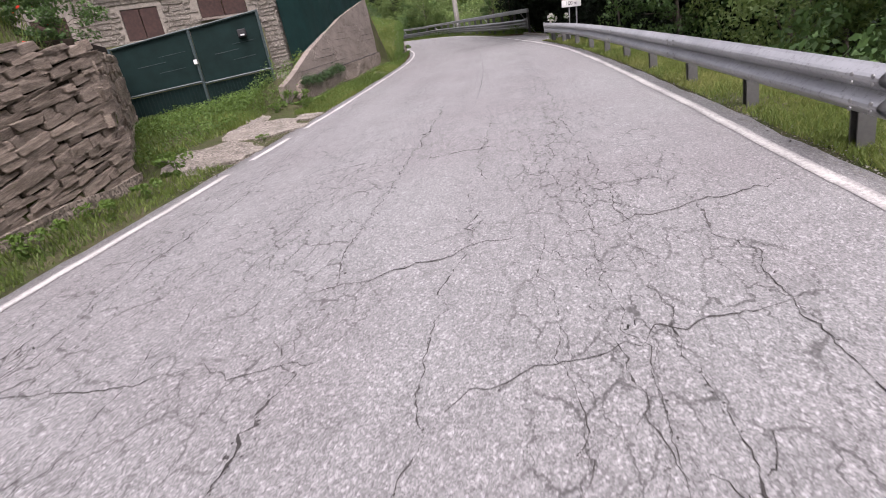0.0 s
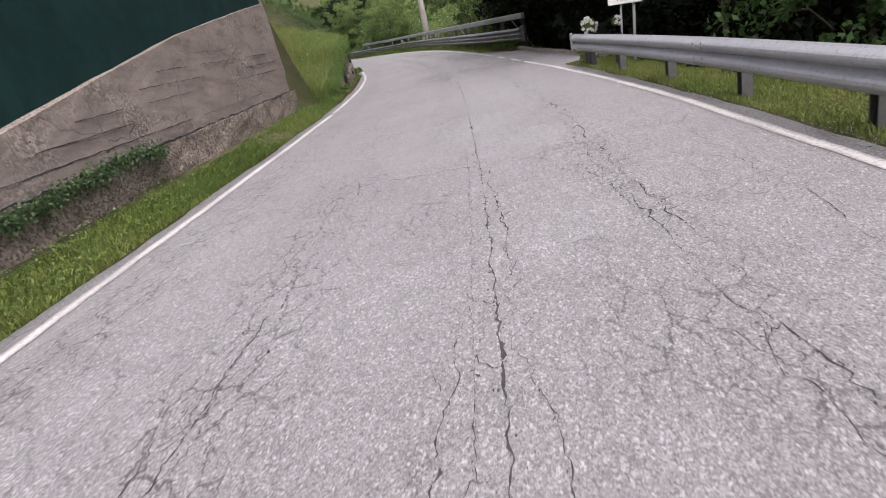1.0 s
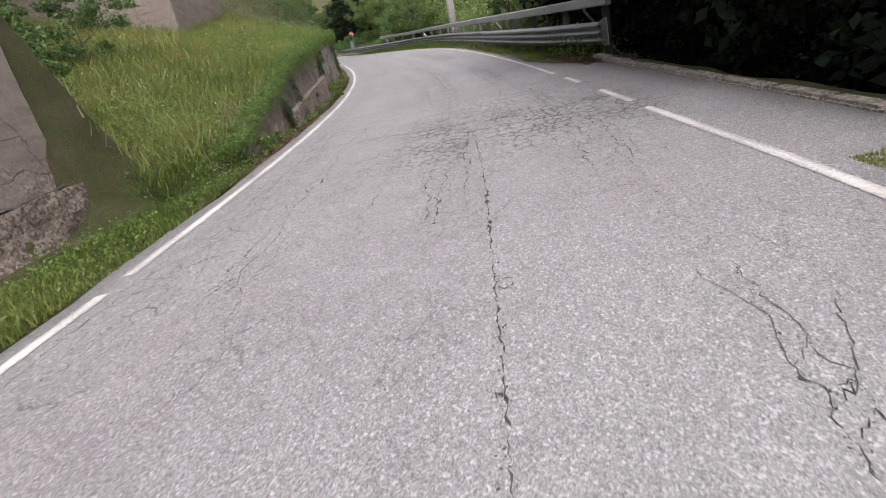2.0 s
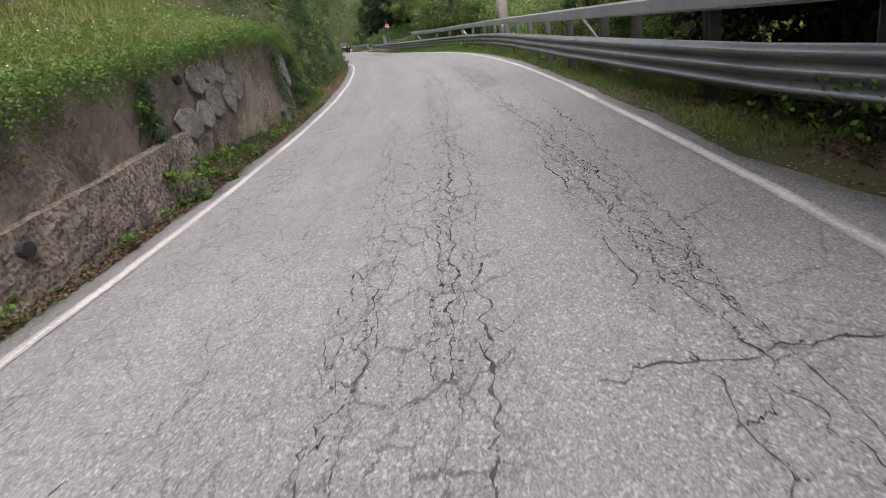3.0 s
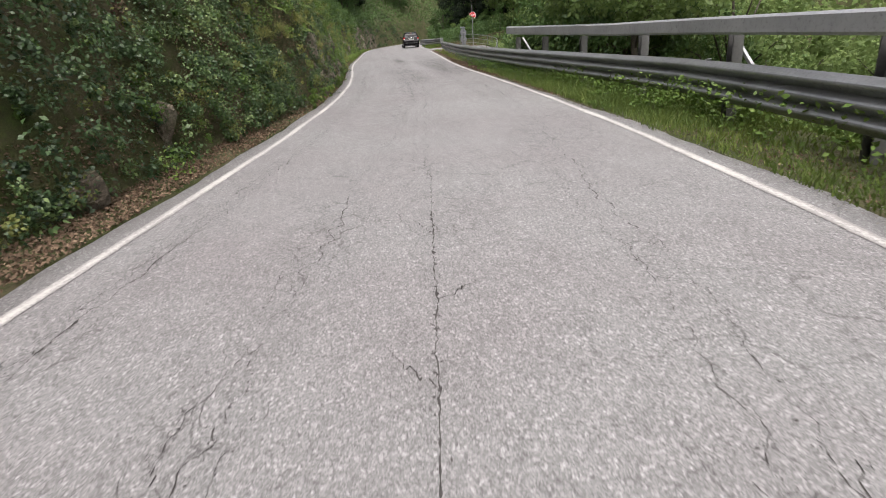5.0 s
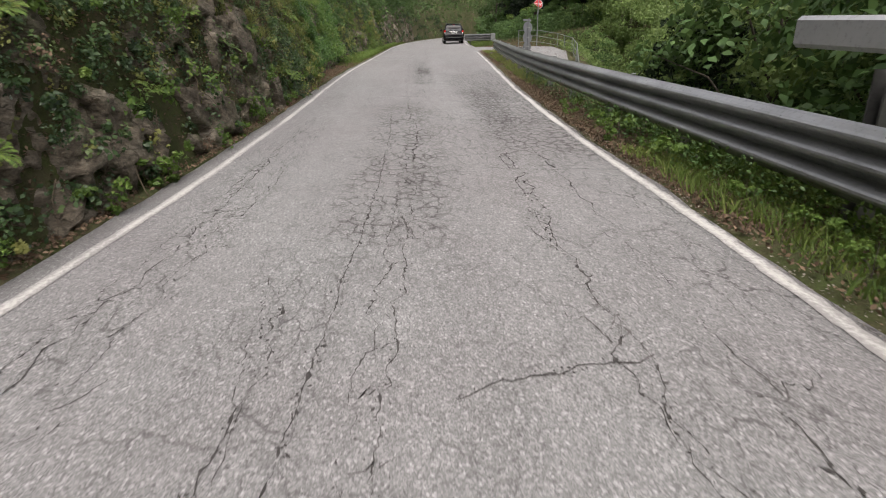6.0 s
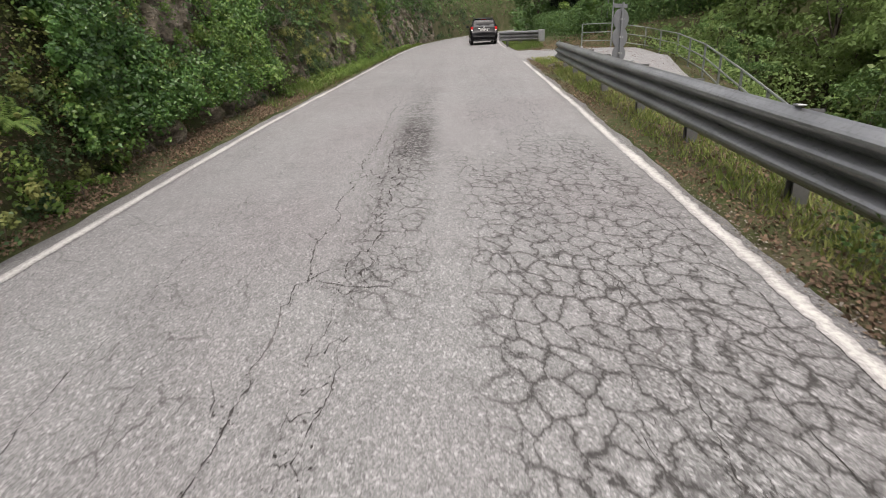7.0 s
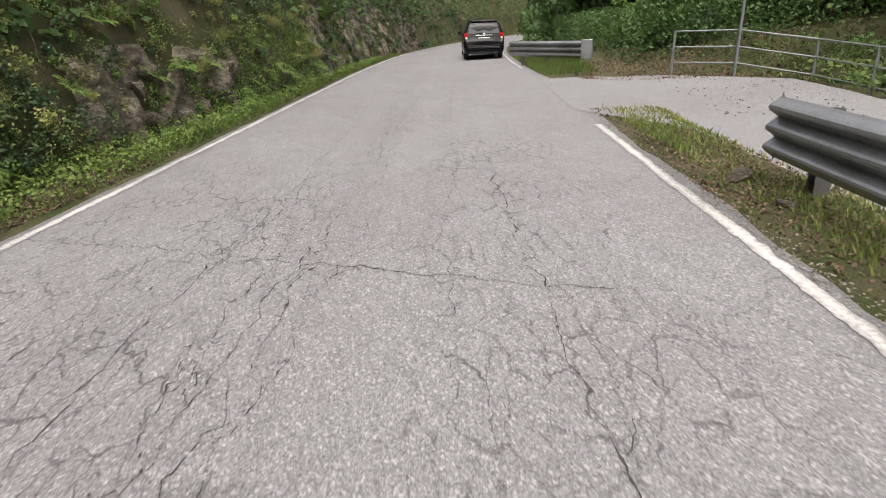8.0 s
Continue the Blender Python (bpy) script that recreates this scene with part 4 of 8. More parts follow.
# ---------------------------------------------------------------- side road at the junction
def build_side_road():
    ys = np.arange(73, 100.3, 0.5)
    xf = np.interp(ys, [p[1] for p in reversed(RAILING)], [p[0] for p in reversed(RAILING)]) - 0.35
    xn = rx(ys) + np.interp(ys, (70, 90, 93.0, 94.4, 95.0, 101), (2.0, 1.9, 1.4, 0.25, -0.05, -0.05))
    V, U = [], []
    for q in np.linspace(0, 1, 19):
        x = xn + (xf - xn) * q
        h = right_h(ys, np.maximum(x - rx(ys), 0)) * np.clip((x - rx(ys)) / 0.8, 0, 1)
        V.append(np.stack([x, ys, gz(ys) + np.minimum(h, 0) + 0.004 + 0.02 * np.clip((x - rx(ys)) / 1.5, 0, 1)], 1))
        U.append(np.stack([x + 60, ys + 200], 1))
    V, U = np.array(V), np.array(U)
    n, m = V.shape[:2]
    i = np.arange(n - 1)[:, None] * m + np.arange(m - 1)[None]
    f = np.stack([i, i + m, i + m + 1, i + 1], -1).reshape(-1, 4)
    ob = mesh_obj("side_road", V.reshape(-1, 3), f, M_ROAD, uv=U.reshape(-1, 2), smooth=True)
    tagged(ob, "narrow grey asphalt side road dropping away from the junction", "road", kind="structure")


build_side_road()


# ---------------------------------------------------------------- guardrails
def w_profile(n, height, depth=0.08):
    """A corrugated beam, n waves high, front towards -outward."""
    pts = []
    m = 10 * n
    for k in range(m + 1):
        q = k / m
        ph = 0.5 - 0.5 * math.cos(2 * math.pi * n * q)
        ph = ph ** 0.7 if ph > 0 else 0
        pts.append((-depth * ph, height * q))
    pts = [(0.0, 0.012)] + pts[0:] + [(0.0, height - 0.012)]
    back = [(a + 0.006, b) for a, b in reversed(pts)]
    return pts + back


def rail_path(ys, off):
    return [(float(rx(y)) + float(o), float(y), float(gz(y))) for y, o in zip(ys, off)]


def post_mesh(height, w=0.1, d=0.12, t=0.012, below=0.5):
    """A rolled channel post, open at the back."""
    bm = bmesh.new()
    prof = [(-w / 2, d / 2), (-w / 2, -d / 2), (w / 2, -d / 2), (w / 2, d / 2), (w / 2 - t, d / 2), (w / 2 - t, -d / 2 + t), (-w / 2 + t, -d / 2 + t), (-w / 2 + t, d / 2)]
    lo = [bm.verts.new((a, b, -below)) for a, b in prof]
    hi = [bm.verts.new((a, b, height)) for a, b in prof]
    for k in range(8):
        bm.faces.new((lo[k], lo[(k + 1) % 8], hi[(k + 1) % 8], hi[k]))
    bm.faces.new(list(reversed(lo)))
    bm.faces.new(hi)
    bmesh.ops.recalc_face_normals(bm, faces=bm.faces[:])
    me = bpy.data.meshes.new("post")
    bm.to_mesh(me)
    bm.free()
    return me


def bolt_mesh():
    bm = bmesh.new()
    bmesh.ops.create_uvsphere(bm, u_segments=8, v_segments=5, radius=0.016)
    for v in bm.verts:
        v.co.x *= 0.5
    me = bpy.data.meshes.new("bolt")
    bm.to_mesh(me)
    bm.free()
    me.materials.append(M_BOLT)
    return me


BOLT = bolt_mesh()


def child(name, me, parent, m, label=""):
    ob = new(name, me)
    ob.parent = parent
    ob.matrix_basis = m
    if label:
        ob["label"] = label
    return ob


def guardrail(label, steel, ys, off, waves, z0, z1, post_ys, post_h, post_off, mat_post, start_flare=None, end_cap=True, upper=None, name="guardrail"):
    g = base(name, (0, 0, 0))
    tagged(g, label, "guardrail", group="guardrails")
    seg = 4.0
    path_y = np.arange(ys[0], ys[1] + 0.001, 0.25)
    offs = np.array([float(ramp_at(y, *off)) for y in path_y])
    pts = rail_path(path_y, offs)
    pts = [(x, y, z + z0) for x, y, z in pts]
    prof = w_profile(waves, z1 - z0, 0.085)
    step = int(seg / 0.25)
    for k in range(0, len(pts) - 1, step):
        sub = pts[k:k + step + 2]
        if len(sub) < 2:
            continue
        part("beam", sweep(prof, [(x - 0.004 * ((k // step) % 2), y, z) for x, y, z in sub], True, False), steel, g, smooth=False)
        x, y, z = sub[0]
        for q in range(waves):
            for e in (0.35, 0.65):
                for dy in (0.06, 0.22):
                    zz = z + (z1 - z0) * (q + e) / waves
                    child("bolt", BOLT, g, pose(x - 0.075 + 0.0, y + dy, zz + K * dy))
    me = post_mesh(post_h)
    me.materials.append(mat_post)
    for y in post_ys:
        o = float(ramp_at(y, *off)) + post_off
        x = float(rx(y)) + o
        ang = math.degrees(math.atan2(float(rx(y + 0.5) - rx(y - 0.5)), 1.0))
        child("post", me, g, pose(x, y, float(gz(y)) - 0.02, 0, 0, -ang + 90))
        sp = box((0.14, 0.1, 0.1), (x - post_off * 0.5, y, float(gz(y)) + (z0 + z1) / 2), 0.01)
        part("spacer", sp, mat_post, g)
    return g, pts


RAIL1 = ((-10, 0.3), (21, 0.3))
g1, p1 = guardrail("weathered galvanised two-wave steel guardrail on the grass verge", M_GALV, (2.9, 20.45), RAIL1, 2, 0.33, 0.67, [3.4, 5.2, 7.0, 8.9, 10.75, 12.6, 14.5, 16.4, 18.3, 20.1], 0.62, 0.18, M_GALV_DK)


def fishtail(g, at, direction, z0, z1, waves, steel, bend=62, reach=0.42):
    """The flared end piece of a beam: its waves flatten as it curls away from the road."""
    bm = bmesh.new()
    rows = []
    m = 8 * waves
    for k in range(8):
        a = radians(bend) * k / 7
        fx, fy = reach * (1 - math.cos(a)), reach * math.sin(a) * direction
        flat = max(0.06, 1 - 1.9 * k / 7)
        grow = 1 + 0.2 * min(1, 2 * k / 7)
        zc = (z0 + z1) / 2
        rows.append([bm.verts.new((at[0] + fx - 0.085 * flat * (0.5 - 0.5 * math.cos(2 * math.pi * waves * q / m)), at[1] + fy, at[2] + zc + (z1 - z0) * (q / m - 0.5) * grow)) for q in range(m + 1)])
    for r0, r1 in zip(rows, rows[1:]):
        for k in range(m):
            bm.faces.new((r0[k], r0[k + 1], r1[k + 1], r1[k]))
    bmesh.ops.solidify(bm, geom=bm.faces[:], thickness=0.006)
    bmesh.ops.recalc_face_normals(bm, faces=bm.faces[:])
    return part("end_piece", bm, steel, g, "flared steel end piece", True)


def rail_at(y, off, extra=0.0):
    return (float(rx(y)) + float(ramp_at(y, *off)) + extra, y, float(gz(y)))


fishtail(g1, rail_at(2.95, RAIL1), -1, 0.33, 0.67, 2, M_GALV, 26, 1.5)
# a folded lip on the far end
part("end_lip", box((0.05, 0.1, 0.37), rail_at(20.5, RAIL1, -0.03)[:2] + (rail_at(20.5, RAIL1)[2] + 0.51,), 0.02), M_GALV, g1)

RAIL2 = ((29, 1.6), (30, 1.5), (33, 0.95), (36, 0.75), (40, 0.58), (45, 0.65), (50, 0.88), (55, 1.12), (59.5, 1.3), (63, 1.05), (67, 0.82), (74, 0.7), (79, 0.58), (85, 0.62), (91.5, 0.78))
posts2 = [30.05, 32.0, 34.3, 36.5, 38.0, 40.3, 42.6, 44.9, 47.2, 49.5, 51.8, 54.1, 56.5, 58.8, 61.1, 63.4, 65.6, 67.8]
g2, p2 = guardrail("long weathered three-wave steel guardrail with high upper handrail beam", M_GALV_OLD, (29.9, 90.9), RAIL2, 3, 0.24, 0.73, [], 0.7, 0.2, M_GALV_DK)
tall = post_mesh(1.06, 0.12, 0.14, 0.014)
tall.materials.append(M_GALV_DK)
for y in posts2:
    x, _, z = rail_at(y, RAIL2, 0.22)
    child("post", tall, g2, pose(x, y, z - 0.02, 0, 0, 90 - math.degrees(math.atan2(float(rx(y + 0.5) - rx(y - 0.5)), 1.0))))
low = post_mesh(0.7, 0.1, 0.12)
low.materials.append(M_GALV_DK)
for y in (70.0, 72.2, 74.3, 76.2, 77.8, 79.2, 81.2, 83.1, 85.4, 87.0, 88.9, 90.6):
    x, _, z = rail_at(y, RAIL2, 0.2)
    child("post", low, g2, pose(x, y, z - 0.02, 0, 0, 90 - math.degrees(math.atan2(float(rx(y + 0.5) - rx(y - 0.5)), 1.0))))
ypts = np.arange(29.6, 68.5, 0.4)
up = [(rail_at(y, RAIL2, 0.08)[0], y, float(gz(y)) + 1.05 + 0.1 * max(0.0, (y - 62) / 6.5)) for y in ypts]
oct_prof = [(-0.06, 0.03), (-0.03, 0.0), (0.05, 0.0), (0.07, 0.03), (0.07, 0.19), (0.05, 0.22), (-0.03, 0.22), (-0.06, 0.19)]
for k in range(0, len(up) - 1, 15):
    part("upper_beam", sweep([(a * (1 - 0.04 * ((k // 15) % 2)), b) for a, b in oct_prof], up[k:k + 16], True), M_GALV, g2, "grey steel box handrail beam")
    x, y, z = up[min(k, len(up) - 1)]
    for a in range(4):
        for b in (0.06, 0.16):
            child("bolt", BOLT, g2, pose(x - 0.06, y + 0.05 + a * 0.07, z + b))
for y in (31.2, 39.5, 50.6, 59.0, 67.6):
    x, _, z = rail_at(y, RAIL2, 0.3)
    part("strut", tube([(x, y, z + 1.02), (x + 0.75, y - 0.25, z - 0.25)], 0.035, 6), M_GALV, g2, "diagonal steel brace")
fishtail(g2, rail_at(29.95, RAIL2), -1, 0.24, 0.73, 3, M_GALV_OLD, 30, 0.6)
fishtail(g2, rail_at(90.85, RAIL2), 1, 0.24, 0.73, 3, M_GALV_OLD, 16, 0.6)
for y in np.arange(31, 90, 4.0):
    x, _, z = rail_at(y, RAIL2, -0.02)
    part("reflector_clip", box((0.05, 0.14, 0.012), (x + 0.03, y, z + 0.742), 0.003), M_GALV, g2)

# short rail past the junction
RAIL3Y = (101.4, 106.0)
g3 = base("guardrail")
tagged(g3, "short grey steel guardrail stub past the junction", "guardrail", group="guardrails")
a, b = Vector((-9.6, 102.0, 0)), Vector((-12.2, 105.2, 0))
pts3 = []
for k in range(9):
    q = k / 8
    p = a.lerp(b, q) + Vector((-0.5 * math.sin(q * 1.6) * 0.5, 0, 0))
    pts3.append((p.x, p.y, float(gz(p.y)) + 0.32))
part("beam", sweep(w_profile(3, 0.5, 0.085), pts3, True, False), M_GALV_OLD, g3)
for k in (1, 4, 7):
    child("post", low, g3, pose(pts3[k][0] + 0.2, pts3[k][1] + 0.1, float(gz(pts3[k][1])) + 0.02))
part("end_piece", box((0.35, 0.04, 0.56), (pts3[0][0] + 0.1, pts3[0][1], pts3[0][2] + 0.25), 0.02), M_GALV_OLD, g3)

# ---------------------------------------------------------------- left side: stone wall
def block_meshes(name, mat, count, seed, flat=1.0):
    """Irregular chamfered stones of unit size that many objects share."""
    out = []
    rng = random.Random(seed)
    for _ in range(count):
        bm = bmesh.new()
        bmesh.ops.create_cube(bm, size=1)
        for v in bm.verts:
            v.co += Vector([rng.uniform(-0.14, 0.14) for _ in range(3)])
        bmesh.ops.bevel(bm, geom=bm.edges[:], offset=rng.uniform(0.03, 0.07), segments=1, affect="EDGES")
        for v in bm.verts:
            v.co += Vector([rng.uniform(-0.02, 0.02) for _ in range(3)])
        me = bpy.data.meshes.new(name)
        bm.to_mesh(me)
        bm.free()
        me.materials.append(mat)
        out.append(me)
    return out


def wall_grid(name, ys, face_d, zlo, zhi, thick, mat, parent=None, amp=0.02, nz=18, seed=1.0, batter=0.0, label="", side="L", ledge=None):
    """A wall along the road's left line: uneven front, top and back."""
    V = []
    ys = np.asarray(ys, float)
    q = np.linspace(0, 1, nz)
    fd, lo, hi = face_d(ys), zlo(ys), zhi(ys)
    for t in q:
        z = lo + (hi - lo) * t
        d = fd + batter * (z - lo) + amp * fbm(ys * 2.3, z * 4, seed) + amp * 0.5 * fbm(ys * 9, z * 11, seed + 1)
        if ledge is not None:
            d = d + ledge(ys, z)
        V.append(np.stack([lx(ys) - d, ys, gz(ys) + z], 1))
    V.append(np.stack([lx(ys) - fd - batter * (hi - lo) - thick, ys, gz(ys) + hi + 0.01], 1))
    V.append(np.stack([lx(ys) - fd - batter * (hi - lo) - thick, ys, gz(ys) + lo - 0.2], 1))
    V = np.array(V)
    n, m = V.shape[:2]
    i = np.arange(n - 1)[:, None] * m + np.arange(m - 1)[None]
    f = np.stack([i, i + 1, i + m + 1, i + m], -1).reshape(-1, 4).tolist()
    f += [[k * m for k in range(n)], [k * m + m - 1 for k in reversed(range(n))]]
    return mesh_obj(name, V.reshape(-1, 3), f, mat, parent, label=label)


stone_wall = wall_grid("stone_retaining_wall", np.arange(-30, 6.75, 0.2), lambda y: 1.28 + 0 * y, lambda y: -0.15 + 0 * y, lambda y: ramp_at(y, *HS) - 0.02, 0.4, M_JOINT, nz=8, amp=0.01)
tagged(stone_wall, "brown dry-stone retaining wall topped with grass", "retaining wall", kind="structure")
wall_grid("footing", np.arange(-30, 6.9, 0.2), lambda y: 1.16 + 0.03 * fbm(y * 3, 0 * y, 9), lambda y: -0.1 + 0 * y, lambda y: 0.2 + 0.08 * fbm(y * 1.7, 0 * y, 8), 0.3, M_PLINTH, stone_wall, nz=10, amp=0.035, label="crumbling mortar footing")
STONES = block_meshes("stone", M_STONE, 16, 4)


def lay_stones(parent, place, along0, along1, z0, z1, rng, meshes, lo=0.16, hi=0.5, hlo=0.07, hhi=0.16, depth=0.2, limit=300, name="stone", dip=0.0):
    """Rough courses of stones; place(a, z) gives the spot and the turn of one."""
    reach = abs(dip) * (along1 - along0)
    z, made = z0 - reach, 0
    spots = []
    while z < z1 + reach:
        h = rng.uniform(hlo, hhi)
        a = along0 - rng.uniform(0, 0.2)
        while a < along1:
            w = rng.uniform(lo, hi)
            spots.append((min(a + w / 2, along1 - 0.02), z + h / 2 + rng.uniform(-0.02, 0.02), w * 1.04, h * rng.uniform(0.95, 1.15)))
            a += w
        z += h
    for a, zz, w, h in spots:
        if made >= limit:
            break
        zz += dip * (a - (along0 + along1) / 2)
        if not z0 < zz < z1:
            continue
        p, yaw = place(a, zz)
        m = Matrix.Translation(p) @ pose(0, 0, 0, 7 + math.degrees(math.atan(dip)) + rng.uniform(-4, 4), rng.uniform(-4, 4), yaw + rng.uniform(-2.5, 2.5)) @ Matrix.Diagonal((depth * rng.uniform(0.9, 1.15), w * 0.98, h * 0.95, 1))
        child(name, rng.choice(meshes), parent, m)
        made += 1


def on_stone_wall(a, z):
    d = 1.295 + 0.012 * math.sin(a * 7.3 + z * 11)
    return Vector((float(lx(a)) - d, a, float(gz(a)) + z)), -math.degrees(math.atan2(float(lx(a + 0.3) - lx(a - 0.3)), 0.6))


lay_stones(stone_wall, on_stone_wall, 2.2, 6.72, 0.18, 1.92, random.Random(5), STONES, 0.13, 0.46, 0.05, 0.13, 0.15, 420, dip=0.18)
# the wall's return towards the gate
RA, RB = Vector((-4.0, 6.72, 0)), Vector((-6.75, 12.5, 0))
part("return_wall", box((0.4, (RB - RA).length, 2.6), (0, 0, 0), 0.01), M_JOINT, stone_wall).matrix_basis = (
    Matrix.Translation(((RA.x + RB.x) / 2 - 0.21, (RA.y + RB.y) / 2 - 0.1, float(gz(9.7)) + 0.75)) @ pose(0, 0, 0, 8, 0, math.degrees(math.atan2(RA.x - RB.x, RB.y - RA.y))))


def on_return(a, z):
    p = RA.lerp(RB, a / (RB - RA).length)
    return Vector((p.x, p.y, float(gz(p.y)) + z + 0.02 * a)), math.degrees(math.atan2(RA.x - RB.x, RB.y - RA.y))


lay_stones(stone_wall, on_return, 0.0, 6.2, 0.3, 1.9, random.Random(15), STONES, 0.2, 0.6, 0.09, 0.22, 0.16, 200)

# ---------------------------------------------------------------- driveway slab
def slab(name, pts, parent, lift=0.012):
    bm = bmesh.new()
    top = [bm.verts.new((x, y, float(gz(y)) + float(left_h(np.array(y), float(lx(y)) - x)) + lift)) for x, y in pts]
    f = bm.faces.new(top)
    r = bmesh.ops.extrude_face_region(bm, geom=[f])
    bmesh.ops.translate(bm, vec=(0, 0, -0.12), verts=[v for v in r["geom"] if isinstance(v, bmesh.types.BMVert)])
    bmesh.ops.recalc_face_normals(bm, faces=bm.faces[:])
    bmesh.ops.triangulate(bm, faces=bm.faces[:])
    return part(name, bm, M_SLAB, parent)


drive = base("driveway_slab", (0, 0, 0))
tagged(drive, "broken pale concrete driveway slab with grassy joints", "driveway", kind="structure")


def ragged(cx, cy, rxx, ryy, n, seed, turn=0.0):
    rng = random.Random(seed)
    out = []
    for k in range(n):
        a = 2 * math.pi * k / n
        r = rng.uniform(0.78, 1.15)
        x, y = rxx * r * math.cos(a), ryy * r * math.sin(a)
        out.append((cx + x * math.cos(turn) - y * math.sin(turn), cy + x * math.sin(turn) + y * math.cos(turn)))
    return out


slab("slab", ragged(-3.35, 8.0, 0.68, 0.95, 22, 1, -0.2), drive)
slab("slab", ragged(-3.0, 10.0, 0.72, 0.98, 22, 2, -0.2), drive)
slab("slab", ragged(-3.6, 11.1, 0.5, 0.42, 16, 3, 0.3), drive)
slab("slab", ragged(-2.3, 11.15, 0.26, 0.5, 14, 4, -0.2), drive)
# broken gravel between the slabs and the road
y, d, grng = np.random.default_rng(70).uniform(6.2, 12.3, 1500), np.random.default_rng(71).uniform(0.16, 0.8, 1500), np.random.default_rng(72)
P = np.stack([lx(y) - d, y, gz(y) + left_h(y, d) + 0.01], 1)
gv, gf = leaf_arrays(P, grng.uniform(0.012, 0.04, len(y)), grng, np.array([[0, 0, 1.0]]), 0.35, 0.8)
tagged(mesh_obj("gravel", gv, gf, M_SLAB), "loose pale gravel beside the driveway slabs", "gravel", kind="stuff")

# ---------------------------------------------------------------- gate
GA, GB, GC = Vector((-6.95, 12.88, 0)), Vector((-5.17, 13.32, 0)), Vector((-3.52, 13.73, 0))


def gate_pt(q, h):
    """q from 0 at the hinge side to 2 at the pillar."""
    p = GA.lerp(GB, q) if q <= 1 else GB.lerp(GC, q - 1)
    return Vector((p.x, p.y, float(gz(p.y)) + h))


gate = base("metal_gate")
tagged(gate, "closed dark green sheet-metal double gate with welded bars", "gate")


def quad_panel(name, a, b, c, d, thick, mat, parent, label=""):
    bm = bmesh.new()
    f = bm.faces.new([bm.verts.new(p) for p in (a, b, c, d)])
    n = (b - a).cross(d - a).normalized()
    r = bmesh.ops.extrude_face_region(bm, geom=[f])
    bmesh.ops.translate(bm, vec=n * thick, verts=[v for v in r["geom"] if isinstance(v, bmesh.types.BMVert)])
    bmesh.ops.recalc_face_normals(bm, faces=bm.faces[:])
    bmesh.ops.bevel(bm, geom=bm.edges[:], offset=min(thick * 0.2, 0.006), segments=1, affect="EDGES")
    return part(name, bm, mat, parent, label)


TOP = {0: 2.12, 1: 2.28, 2: 2.44}
for leaf in (0, 1):
    q0, q1 = leaf + 0.02, leaf + 0.98
    h0, h1 = TOP[leaf], TOP[leaf + 1]
    quad_panel("leaf_panel", gate_pt(q0, 0.98), gate_pt(q1, 1.03), gate_pt(q1, h1), gate_pt(q0, h0), 0.012, M_GATE, gate)
    quad_panel("kick_panel", gate_pt(q0, 0.42), gate_pt(q1, 0.42), gate_pt(q1, 1.02), gate_pt(q0, 0.97), 0.008, M_GATE, gate)
    off = Vector((0.015, -0.05, 0))
    part("top_bar", tube([gate_pt(q0, h0) + off, gate_pt(q1, h1) + off], 0.025, 6), M_GATEBAR, gate)
    part("middle_bar", tube([gate_pt(q0, 1.0) + off, gate_pt(q1, 1.05) + off], 0.025, 6), M_GATEBAR, gate)
    for k in range(1, 20):
        q = q0 + (q1 - q0) * k / 20
        part("bar", tube([gate_pt(q, 0.4) + off, gate_pt(q, 1.03) + off], 0.009, 5), M_GATE, gate)
    for hh, a, b in ((1.62, 0.25, 0.62), (1.42, 0.5, 0.85), (1.78, 0.55, 0.9)):
        part("weld_strip", tube([gate_pt(q0 + a * 0.96, hh) + off * 0.5, gate_pt(q0 + b * 0.96, hh + 0.03) + off * 0.5], 0.003, 5), M_GATEBAR, gate)
for q, h0, h1 in ((0.0, 0.5, 2.14), (1.0, 0.55, 2.3), (2.0, 0.6, 2.46)):
    part("upright", box((0.06, 0.06, h1 - h0), gate_pt(q, (h0 + h1) / 2) + Vector((0.01, -0.05, 0)), 0.006), M_GATEBAR, gate)
part("lock", box((0.09, 0.05, 0.11), gate_pt(0.985, 1.52) + Vector((0.02, -0.1, 0)), 0.012), M_WHITE, gate, "small pale lock box")
mailbox = part("mailbox", box((0.2, 0.1, 0.19), gate_pt(1.72, 1.98) + Vector((0.02, -0.09, 0)), 0.02), M_BLACK, gate, "black metal letter box")
part("card", box((0.1, 0.01, 0.03), gate_pt(1.72, 1.93) + Vector((0.04, -0.145, 0)), 0.002), M_WHITE, mailbox)

